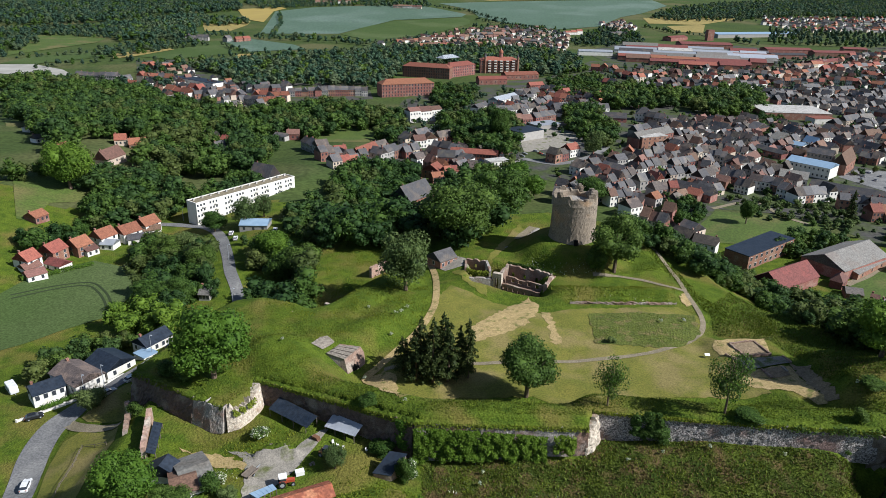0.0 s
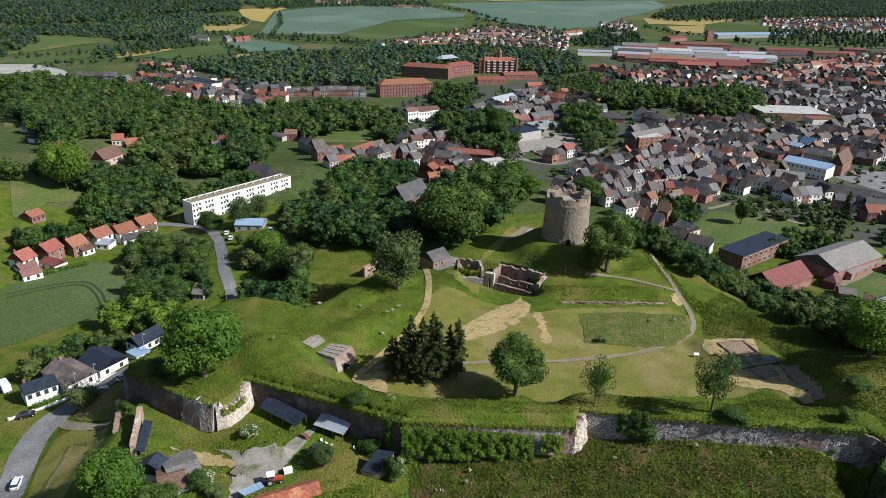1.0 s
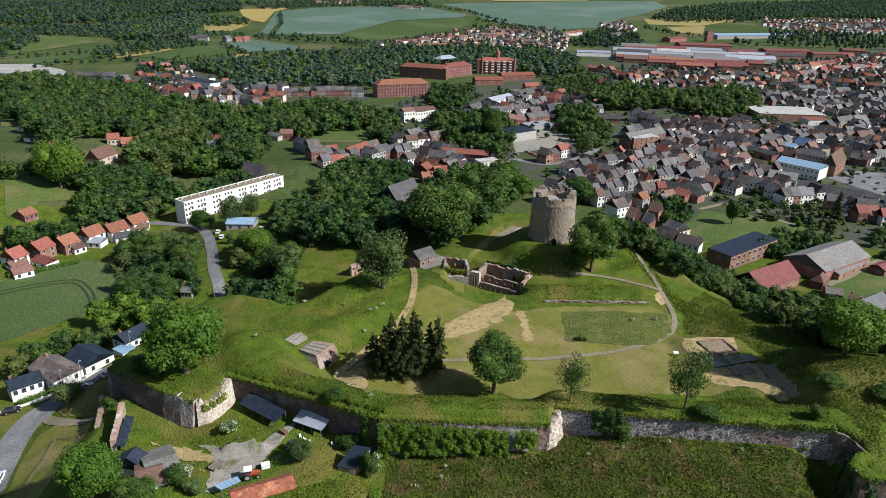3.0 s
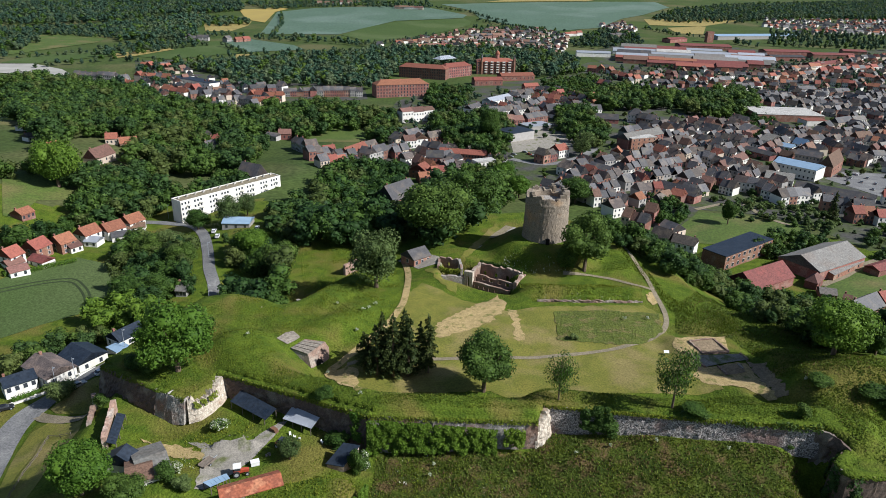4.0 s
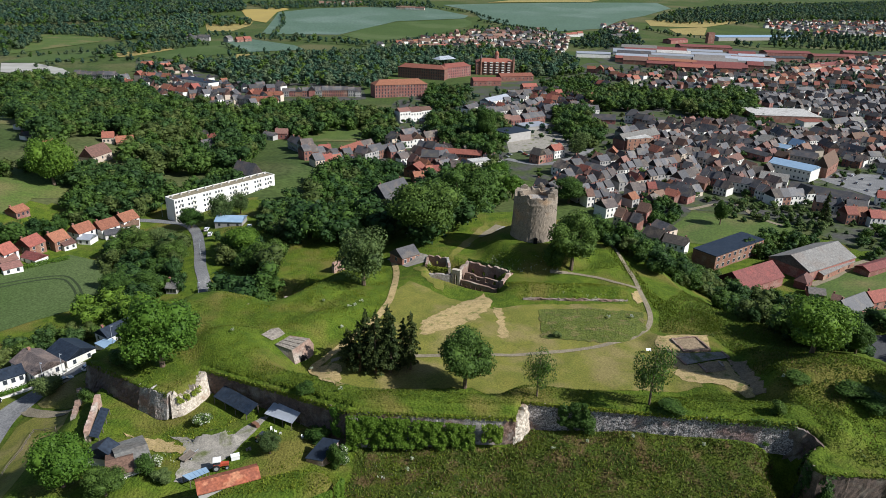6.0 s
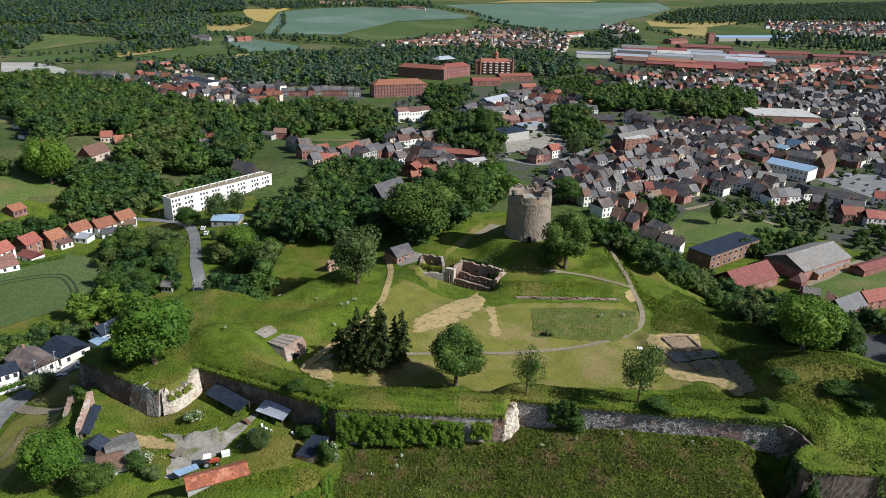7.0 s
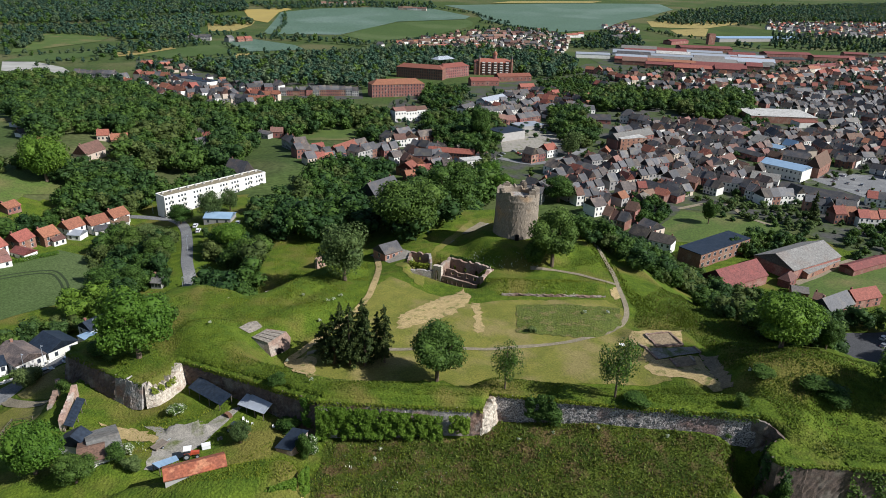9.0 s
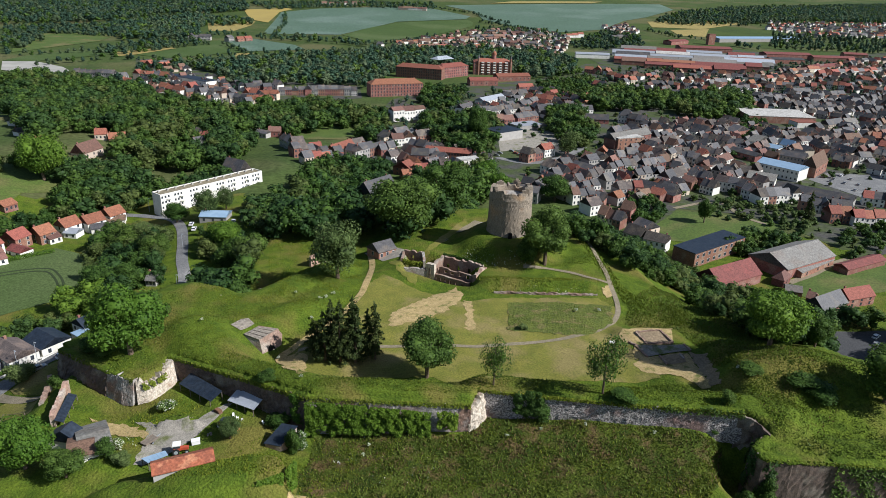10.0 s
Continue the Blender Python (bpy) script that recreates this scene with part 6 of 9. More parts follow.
sheet("lawn_1", [(-15.5, 158.7), (-8.4, 169.3), (-1.6, 184.4), (-0.6, 197.9), (5.0, 211.2), (15.5, 201.6), (31.5, 191.0), (43.3, 193.7), (76.3, 196.5), (80.6, 189.0), (78.5, 178.6), (79.1, 172.6), (78.8, 160.9), (82.2, 144.7), (70.6, 144.3), (52.5, 145.1), (38.1, 134.9), (24.4, 146.1), (3.1, 144.6), (-7.7, 134.4)], 1.6, 0.1, LAWN, "worn mown lawn inside the castle walls", "lawn", ragged=0.3)
sheet("lawn_2", [(5.6, 224.7), (15.4, 226.0), (33.6, 269.5), (35.5, 261.6), (27.3, 246.3), (17.4, 226.2), (16.6, 202.8), (9.6, 214.2)], 1.6, 0.12, LAWN, "mown grass below the round keep", "lawn", ragged=0.3)
sheet("lawn_3", [(-83.5, 112), (-86.2, 122), (-89.6, 133), (-90.6, 141), (-87.5, 143.6), (-82.0, 141.6), (-76.2, 140.8), (-74.0, 134), (-74.5, 123), (-73, 112), (-74, 102), (-80.5, 103.0)], 1.6, 0.1, LAWN, "mown verge beside the curving road", "verge")
sheet("lawn_4", [(-90.8, 150.6), (-87.4, 156.0), (-83.0, 162.6), (-79.6, 160.2), (-77.2, 149.4), (-77.6, 145.4), (-82.5, 145.6), (-87.5, 147.4)], 1.6, 0.12, LAWN, "small mown triangle by the road", "verge")
sheet("tall_grass_1", [(46.5, 186.3), (45.4, 172.6), (56, 171.6), (67.7, 171.0), (74, 175), (77.7, 179.4), (79.6, 190.7), (60.2, 191.4), (47.2, 190.6)], 1.3, 0.22, TALL, "uncut square of tall grass on the lawn", "grass", ragged=0.35)
sheet("dry_grass_1", [(9.5, 171.9), (10.5, 181.2), (17.3, 188.3), (25.0, 198.1), (30.2, 204.5), (32.6, 196.3), (31.6, 191.8), (27.2, 183.5), (17.3, 175.4)], 1.2, 0.16, DRY, "strip of dry yellow cut grass", "dry grass", ragged=0.5)
sheet("dry_grass_2", [(32.3, 191.9), (35.1, 191.3), (35.9, 172.6), (33.4, 170.5)], 1.2, 0.18, DRY, "strip of dry yellow cut grass", "dry grass", ragged=0.5)
sheet("dry_grass_3", [(77.1, 168.4), (78.9, 172.6), (85.7, 173.4), (94.3, 176.5), (92.4, 169.4), (91.4, 165.2), (83.2, 163.4), (81.4, 157.0), (78.4, 155.6), (79.6, 164.0), (77.6, 165.2)], 1.2, 0.16, DRY, "dry straw beside the excavated ruin", "dry grass", ragged=0.4)
sheet("dry_grass_4", [(80.7, 157.0), (84.9, 157.4), (93.6, 159.4), (94.2, 153.1), (92.4, 143.5), (92.5, 138.9), (89.8, 141.5), (87.3, 144.5), (82.9, 146.0), (78.2, 148.6), (77.2, 152.8)], 1.2, 0.16, DRY, "dry straw below the excavated ruin", "dry grass", ragged=0.4)
sheet("dry_grass_5", [(78.9, 203.5), (83.8, 209.9), (82.4, 199.3), (79.2, 197.0)], 1.2, 0.16, DRY, "trodden dry earth on the path", "dry grass", ragged=0.4)
sheet("dry_grass_6", [(-57.3, 129.8), (-47.5, 128.0), (-40.2, 123.7), (-40.8, 121.9), (-51.0, 123.8)], 1.2, 0.16, DRY, "dry trodden grass below the bastion", "dry grass", ragged=0.5)
sheet("dry_grass_8", [(-3.4, 97), (-2.6, 102.2), (3, 103.6), (9.4, 103.0), (14, 99), (10, 96)], 1.2, 0.16, DRY, "dry trodden grass at the ditch's edge", "dry grass", ragged=0.5)
sheet("yard", [(-46, 129.0), (-41, 127.6), (-35.2, 126.4), (-31.3, 127.5), (-28.2, 131.5), (-26.0, 134.2), (-24.2, 134.6), (-25.5, 130.5), (-27.2, 126.5), (-28.4, 124.1), (-31.7, 117.4), (-33.4, 114.6), (-36.4, 111.4), (-38.2, 111.2), (-38.8, 115.9), (-40.1, 121.0), (-41.8, 126)], 1, 0.14, GRAVEL, "grey gravel farmyard", "yard", ragged=0.15)
sheet("dry_grass_7", [(-17.4, 156.1), (-13.2, 158.2), (-9.4, 152.7), (-8.1, 134.9), (-11.9, 138.1)], 1.2, 0.16, DRY, "trodden dry ground before the gatehouse", "dry grass", ragged=0.4)
sheet("terrace_1", [(-5.1, 237.0), (-0.8, 242.3), (5.0, 239.4), (11.1, 232.8), (11.7, 228.2), (3.1, 226.0)], 1.3, 0.15, GRAVEL, "paved forecourt of the slate-roofed lodge", "forecourt")
strip("road_1", [(-84, 98), (-88.5, 112), (-91.4, 124), (-95.4, 137), (-96.4, 147), (-93.6, 156), (-89, 162.4), (-85.2, 168), (-82, 174), (-79, 182), (-74, 192)], 7.0, 0.16, ASPHALT, "grey asphalt road with kerbs past bungalows", "road", 1.5)
strip("road_2", [(-66.0, 193.0), (-67.6, 212.0), (-72.8, 229.6), (-80.1, 246.2), (-87.7, 267.0), (-98.1, 291.3), (-109.6, 306.6), (-123.6, 310.9), (-137.6, 311.3)], 4.6, 0.18, ASPHALT, "narrow asphalt lane between trees", "road", 1.5)
strip("path_1", [(-93.5, 149), (-88.5, 145.6), (-82.5, 143.4), (-77.0, 143.0)], 2.8, 0.16, TRACK, "pale side path off the road", "path", 1.5)
strip("path_2", [(-2.3, 233.5), (-0.3, 221.6), (0.0, 199.9), (-1.6, 188.7), (-5.3, 177.0), (-11.1, 165.3), (-15.5, 158.7), (-17.9, 155.4), (-11.6, 148.2)], 2.2, 0.18, DRY, "worn footpath over the castle lawn", "path", 1.5)
strip("path_3", [(-13.2, 158.2), (-1.2, 160.2), (12.6, 160.9), (25.0, 162.4), (34.4, 162.4), (45.4, 163.9), (57.0, 167.1), (67.6, 171.6), (75.0, 176.4), (79.9, 184.1), (82.0, 194.1), (82.8, 206.4), (83.2, 219.7), (82.0, 233.2), (80.1, 245.4), (76.2, 254.5)], 1.6, 0.2, TRACK, "pale gravel footpath curving round the lawn", "path", 1.5)
strip("path_4", [(53.9, 218.8), (62.9, 218.6), (70.5, 216.4), (77.2, 211.8), (82.5, 209.5)], 1.5, 0.18, TRACK, "trodden path under the keep", "path", 1.5)
strip("path_5", [(178.2, 273.0), (191.8, 282.0), (210.6, 297.4), (227.0, 307.2)], 3.4, 0.2, TRACK, "curving farm track by the barns", "track", 1.5)
strip("tramline_1", [(-156.8, 230.5), (-146.0, 241.2), (-134.8, 245.0), (-126.6, 238.7), (-119.7, 229.2), (-114.8, 218.4)], 0.9, 0.22, TRAM, "dark curved tramline in the wheat", "tramline", 1.5)
strip("tramline_2", [(-155.3, 228.1), (-144.7, 238.8), (-135.1, 242.3), (-128.0, 237.1), (-120.4, 226.8), (-115.8, 216.8)], 0.9, 0.22, TRAM, "dark curved tramline in the wheat", "tramline", 1.5)
strip("street_1", [(59.5, 481.5), (82.4, 468.1), (110.1, 490.4), (130.1, 524.6)], 6, 0.3, ASPHALT, "town street", "street", 4)
strip("street_2", [(-10.8, 550.9), (-1.0, 597.1), (5.9, 628.0)], 6, 0.3, ASPHALT, "curving town street", "street", 4)
strip("street_3", [(157.2, 374.7), (187.6, 390.1), (192.2, 364.8), (200.5, 351.4)], 3, 0.3, TRACK, "pale garden walk", "path", 4)
strip("stone_walk", [(31.5, 251.5), (34.4, 257.4), (39.4, 266.2)], 4.0, 0.22, TRACK, "pale stone walk to the keep", "path", 1.5)
sheet("car_park_3", [(148, 182), (166, 182), (192, 205), (200, 230), (176, 228), (158, 206)], 5, 0.4, SHADE_ASPHALT, "asphalt square below the castle, tree shade put into its colour", "square")
for k in range(6):
    x, y = 151.5 + 1.5 * k, 187.5 - 0.9 * k
    sheet(f"crossing_stripe_{k + 1}", [(x, y), (x + 0.8, y - 0.5), (x + 2.0, y + 2.0), (x + 1.2, y + 2.5)], 2, 0.46, WHITE, "white stripe of a zebra crossing", "road marking")
# ---- woods ----
wood([(-71, 253), (-69, 270), (-56, 254), (-50, 252), (-46.5, 235), (-44, 214), (-40, 203), (-39, 197), (-46, 198), (-63, 199), (-64, 215)], 6.5, (8, 13), "dense trees in the hollow beside the ramparts", LEAF, 1)
wood([(-57, 336), (-56, 378), (-47, 424), (-18, 430), (-6, 348), (-5, 256), (-18, 252), (-35, 245), (-51, 258)], 7, (10, 15), "dense wood on the castle's northern slope", LEAF, 2)
wood([(-72, 312), (-66, 338), (-57, 341), (-46, 262), (-55, 268), (-66, 283)], 6.5, (7, 11), "dense trees behind the lane's sheds", LEAF, 70)
wood([(-128, 345), (-112, 383), (-92, 378), (-104, 358), (-128, 328), (-135, 305), (-153, 287), (-167, 310), (-172, 337), (-157, 371)], 7, (9, 14), "dense leafy green wood behind the flats", LEAF, 3)
wood([(-126, 263), (-122, 281), (-92, 262), (-83, 245), (-73, 212), (-72, 196), (-80, 196), (-97, 209), (-110, 234)], 6.5, (6, 11), "garden trees and scrub beside the lane", LEAF, 4)
wood([(-97, 282), (-88, 284), (-69, 273), (-61, 250), (-70, 244), (-78, 250)], 7, (6, 11), "trees beside the lane below the flats", LEAF, 5)
wood([(-456, 725), (-449, 777), (-380, 739), (-308, 714), (-249, 649), (-172, 605), (-133, 658), (-66, 639), (-47, 564), (-75, 560), (-97, 512), (-117, 504), (-106, 404), (-116, 393), (-147, 386), (-160, 363), (-180, 402), (-187, 434), (-204, 442), (-222, 413), (-206, 374), (-246, 424), (-323, 513)], 9.5, (9, 16), "dense leafy green wood in the valley", LEAF, 6)
wood([(-207, 373), (-187, 363), (-164, 372), (-155, 355), (-170, 328), (-179, 341), (-189, 333), (-203, 354), (-208, 327), (-223, 353), (-211, 357)], 8, (8, 14), "dense leafy green wood by villas", LEAF, 7)
wood([(-175, 271), (-167, 283), (-165, 296), (-143, 294), (-149, 280), (-155, 265), (-162, 249)], 6.5, (7, 11), "dark hedgerow trees behind red-roofed houses", LEAF, 8)
wood([(-113, 169), (-119, 179), (-114, 188), (-105, 196), (-97, 197), (-92, 190), (-101, 184), (-107, 176)], 5.5, (4, 8), "hedge trees and garden shrubs behind bungalows", LEAF, 9)
wood([(-110, 203), (-105, 222), (-84, 204), (-76, 194), (-94, 194)], 6, (7, 11), "leafy trees at the field's edge", LEAF_BRIGHT, 10)
wood([(73, 272), (86, 252), (116, 308), (127, 276), (141, 273), (141, 255), (158, 246), (169, 232), (176, 220), (201, 217), (190, 201), (128, 156), (123, 162), (115, 170), (107, 180), (121, 241), (93, 222), (84, 234), (73, 244)], 6, (6, 10), "dense scrub wood on the eastern slope", LEAF, 11)
wood([(153, 246), (170, 235), (200, 234), (188, 216), (112, 150), (115, 174)], 6.5, (8, 12), "dense leafy green wood below the barns", LEAF, 12)
wood([(-3, 380), (18, 420), (40, 429), (54, 424), (48, 385), (29, 271), (11, 232), (1, 259)], 8, (11, 16), "tall trees on the hill beside the keep", LEAF, 13)
wood([(115, 652), (154, 688), (148, 567), (130, 513), (116, 531), (108, 585)], 9, (10, 15), "tall town trees by the square", LEAF, 14)
wood([(164, 758), (215, 805), (272, 776), (368, 811), (324, 683), (258, 644), (249, 703), (191, 678), (160, 689)], 10, (10, 15), "dense leafy green wood in a town park", LEAF, 15)
wood([(280, 634), (327, 669), (313, 613), (271, 561)], 7, (6, 9), "garden trees behind houses", LEAF, 16)
wood([(169, 396), (201, 399), (226, 374), (231, 346), (215, 327), (196, 350), (178, 368)], 8, (3, 6), "garden shrubs and small trees", LEAF_PALE, 17)
wood([(170, 324), (200, 335), (201, 319), (179, 302), (160, 301)], 7, (6, 10), "garden trees behind a brick workshop", LEAF, 18)
wood([(130, 380), (152, 388), (144, 346), (123, 340)], 7, (5, 9), "trees between houses", LEAF, 19)
wood([(227, 334), (286, 366), (246, 305), (215, 302)], 8, (4, 8), "shrubs beside allotments", LEAF, 20)
wood([(-4, 607), (50, 628), (66, 568), (50, 445), (38, 467), (18, 499), (5, 527)], 9, (9, 15), "dark town trees", LEAF, 21)
wood([(-65, 630), (-33, 621), (-28, 507), (-47, 522)], 8, (8, 13), "dark trees by a mansion", LEAF, 22)
wood([(-10, 779), (38, 787), (36, 697), (13, 647), (-6, 674)], 9, (7, 11), "trees beside the brick mill", LEAF, 23)
wood([(128, 839), (201, 899), (178, 748), (137, 724), (118, 756)], 10, (8, 13), "town trees", LEAF, 24)
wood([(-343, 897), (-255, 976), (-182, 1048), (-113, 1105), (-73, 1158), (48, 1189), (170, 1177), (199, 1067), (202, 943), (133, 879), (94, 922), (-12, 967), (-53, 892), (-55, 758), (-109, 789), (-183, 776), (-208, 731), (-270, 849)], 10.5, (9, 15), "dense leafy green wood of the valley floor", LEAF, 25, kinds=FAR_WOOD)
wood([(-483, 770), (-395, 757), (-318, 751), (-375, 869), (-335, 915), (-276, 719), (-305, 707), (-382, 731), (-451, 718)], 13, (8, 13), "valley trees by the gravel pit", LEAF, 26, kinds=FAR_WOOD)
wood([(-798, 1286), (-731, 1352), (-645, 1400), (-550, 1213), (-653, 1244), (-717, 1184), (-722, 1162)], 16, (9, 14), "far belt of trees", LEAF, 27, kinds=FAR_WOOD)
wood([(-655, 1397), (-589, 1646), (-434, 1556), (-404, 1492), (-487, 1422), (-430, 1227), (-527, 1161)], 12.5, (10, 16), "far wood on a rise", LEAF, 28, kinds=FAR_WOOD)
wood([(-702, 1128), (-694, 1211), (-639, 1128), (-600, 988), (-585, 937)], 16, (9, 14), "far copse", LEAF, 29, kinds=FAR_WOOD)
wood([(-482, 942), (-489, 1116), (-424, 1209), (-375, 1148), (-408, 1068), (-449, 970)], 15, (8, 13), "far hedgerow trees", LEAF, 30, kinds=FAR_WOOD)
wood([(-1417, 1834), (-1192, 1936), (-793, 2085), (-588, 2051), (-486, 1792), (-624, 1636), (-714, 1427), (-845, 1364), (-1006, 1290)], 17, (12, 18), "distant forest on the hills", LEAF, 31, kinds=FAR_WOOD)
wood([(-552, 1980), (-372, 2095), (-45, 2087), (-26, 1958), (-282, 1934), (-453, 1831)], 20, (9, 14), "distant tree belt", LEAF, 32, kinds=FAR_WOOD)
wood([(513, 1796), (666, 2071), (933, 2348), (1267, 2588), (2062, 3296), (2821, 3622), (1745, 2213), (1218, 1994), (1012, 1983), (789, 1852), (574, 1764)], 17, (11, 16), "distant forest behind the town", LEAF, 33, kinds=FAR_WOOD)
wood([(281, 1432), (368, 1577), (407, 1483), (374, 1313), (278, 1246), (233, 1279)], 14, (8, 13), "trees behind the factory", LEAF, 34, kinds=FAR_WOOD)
tree_line([(-581, 929), (-550, 955), (-503, 999), (-478, 1089), (-441, 1152)], 9, (7, 12), "uneven hedgerow trees along a field edge", LEAF, 35, kinds=FAR_WOOD)
tree_line([(-496, 858), (-437, 943), (-357, 931), (-291, 1015)], 9, (7, 12), "uneven hedgerow trees along a field edge", LEAF, 36, kinds=FAR_WOOD)
tree_line([(-350, 1142), (-279, 1032), (-204, 1072)], 9, (7, 12), "uneven hedgerow trees along a field edge", LEAF, 37, kinds=FAR_WOOD)
tree_line([(-437, 1247), (-393, 1298), (-350, 1290)], 9, (7, 12), "uneven hedgerow trees along a field edge", LEAF, 38, kinds=FAR_WOOD)
tree_line([(63, 1550), (175, 1503), (251, 1461)], 9, (7, 12), "uneven hedgerow trees along a field edge", LEAF, 39, kinds=FAR_WOOD)
tree_line([(-115, 1203), (-81, 1265), (-23, 1355)], 9, (7, 12), "uneven hedgerow trees along a field edge", LEAF, 40, kinds=FAR_WOOD)
tree_line([(458, 1634), (494, 1499), (551, 1493)], 9, (7, 12), "uneven hedgerow trees along a field edge", LEAF, 41, kinds=FAR_WOOD)
tree_line([(-746, 1199), (-694, 1245), (-561, 1213)], 9, (7, 12), "uneven hedgerow trees along a field edge", LEAF, 42, kinds=FAR_WOOD)
tree_line([(724, 1794), (824, 1901), (970, 1894)], 9, (7, 12), "uneven hedgerow trees along a field edge", LEAF, 43, kinds=FAR_WOOD)
tree_line([(-307, 1282), (-342, 1526), (-387, 1716)], 9, (7, 12), "uneven hedgerow trees along a field edge", LEAF, 44, kinds=FAR_WOOD)
tree_line([(-435, 1317), (-379, 1322)], 9, (7, 12), "uneven hedgerow trees along a field edge", LEAF, 45, kinds=FAR_WOOD)
tree_line([(74, 1699), (146, 1602), (238, 1488)], 9, (7, 12), "uneven hedgerow trees along a field edge", LEAF, 46, kinds=FAR_WOOD)
tree_line([(-326, 1277), (-241, 1261), (-181, 1258), (-124, 1201)], 9, (11, 15), "belt of tall trees below the wheat", LEAF, 47, kinds=FAR_WOOD)
tree_line([(-335, 1255), (-257, 1238), (-175, 1223), (-122, 1184)], 9, (9, 13), "belt of trees below the wheat", LEAF, 48, kinds=FAR_WOOD)
tree_line([(-26, 1969), (64, 1874), (115, 1732), (152, 1671)], 9, (7, 10), "hedgerow along a lane", LEAF, 49, kinds=FAR_WOOD)
tree_line([(717, 1571), (959, 1548), (1103, 1523)], 7, (14, 17), "plantation row of tall poplars", LEAF, 50, kinds=FAR_WOOD, wide=(0.6, 0.8))
tree_line([(693, 1516), (927, 1493), (1066, 1468)], 7, (14, 17), "plantation row of tall poplars", LEAF, 51, kinds=FAR_WOOD, wide=(0.6, 0.8))
tree_line([(671, 1463), (896, 1440), (1030, 1416)], 7, (14, 17), "plantation row of tall poplars", LEAF, 52, kinds=FAR_WOOD, wide=(0.6, 0.8))
tree_line([(649, 1412), (867, 1390), (996, 1367)], 7, (14, 17), "plantation row of tall poplars", LEAF, 53, kinds=FAR_WOOD, wide=(0.6, 0.8))
tree_line([(628, 1363), (838, 1341), (964, 1319)], 7, (14, 17), "plantation row of tall poplars", LEAF, 54, kinds=FAR_WOOD, wide=(0.6, 0.8))
tree_line([(573, 1395), (594, 1338)], 10, (12, 15), "trees at the factory", LEAF, 55, kinds=FAR_WOOD)
tree_line([(96, 1612), (217, 1555), (296, 1452), (350, 1389)], 22, (7, 10), "garden trees of the far village", LEAF, 56, kinds=FAR_WOOD)
tree_line([(-76, 1195), (77, 1199), (180, 1258)], 18, (8, 12), "trees round the far village", LEAF, 57, kinds=FAR_WOOD)
tree_line([(208, 896), (257, 838), (337, 852), (417, 910), (481, 876), (533, 823)], 13, (4, 8), "garden trees between terraces", LEAF, 58, kinds=FAR_WOOD)
tree_line([(460, 996), (519, 954), (639, 1003)], 14, (4, 7), "garden trees between terraces", LEAF, 59, kinds=FAR_WOOD)
tree_line([(571, 1752), (804, 1817), (1127, 1837)], 18, (8, 12), "trees by far bungalows", LEAF, 60, kinds=FAR_WOOD)
tree_line([(59, 559), (98, 596)], 3, (3, 4), "clipped hedge by the sports hall", LEAF, 61)
# ---- uncut grass ----
DITCH_GREEN = material("weedy_ditch", (0.080, 0.104, 0.014), 0.95, (0.036, 0.056, 0.009), 0.16, 0.7, fine=2.8, bump_by=0.5, bump_scale=2.0, third=(0.125, 0.086, 0.038), third_scale=0.22, third_at=0.56, spec=0.1)
DITCH = [(-2.2, 117.3), (-1.8, 124.6), (17.2, 124.2), (32.0, 123.8), (37.5, 129.6), (52, 127), (72, 123.2), (89.0, 119.4), (87.0, 112.5), (78.6, 99.6), (37.8, 96.0), (6.6, 97.9), (-3.4, 102.1)]
sheet("ditch_floor", DITCH, 1.2, 0.08, DITCH_GREEN, "weedy uncut floor of the dry ditch", "grass", ragged=0.4)
tufts(DITCH, 8, 0.5, BLADE, "tall uncut grass in the dry ditch", 62)
tufts(DITCH, 10, 0.62, WEED, "dark green nettles and weeds in the dry ditch", 81, lean=0.5)
tufts(DITCH, 3, 0.6, HAY, "brownish seeding grass in the dry ditch", 63)
tufts([(-40.6, 145.0), (-23.5, 138.1), (-3.6, 126.5), (-3.1, 126.6), (33.7, 128.9), (34.9, 129.7), (55.5, 130.5), (73.1, 126.1), (92.0, 119.7), (96.7, 135.1), (79.8, 142.5), (52.2, 143.2), (23.6, 134.2), (-3.8, 132.0), (-15.9, 141.3), (-33.8, 151.5)], 13, 0.36, BLADE, "long grass on the rampart's crest", 64)
tufts([(-33.2, 180.4), (-18.2, 204.2), (-5.8, 234.7), (-1.1, 199.9), (-3.3, 184.2), (-10.1, 169.7), (-20.2, 163.4), (-27.4, 168.5), (-38.0, 161.6), (-48.6, 175.6), (-55.5, 208.0), (-43.9, 188.7)], 9, 0.36, BLADE, "long grass on the western bank", 65)
tufts([(-44.9, 248.9), (-29.1, 262.5), (-6.2, 267.9), (-7.2, 251.6), (-20.1, 204.9), (-29.1, 185.2)], 9, 0.36, BLADE, "long grass on the northern bank", 66)
tufts([(-72.8, 149.3), (-70.1, 167.0), (-49.6, 168.6), (-31.3, 159.0), (-25.6, 147.4), (-39.7, 146.7), (-48.5, 135.9)], 9, 0.36, BLADE, "long grass on the bastion", 67)
tufts([(86.9, 198.3), (111.6, 227.0), (115.3, 174.6), (114.8, 147.0), (129.5, 153.8), (119.9, 130.2), (103.0, 110.8), (97.3, 116.8), (96.7, 135.1), (96.3, 155.3), (98.8, 158.4), (94.7, 175.0), (81.2, 179.0)], 10, 0.42, BLADE, "long grass on the eastern mound", 68)
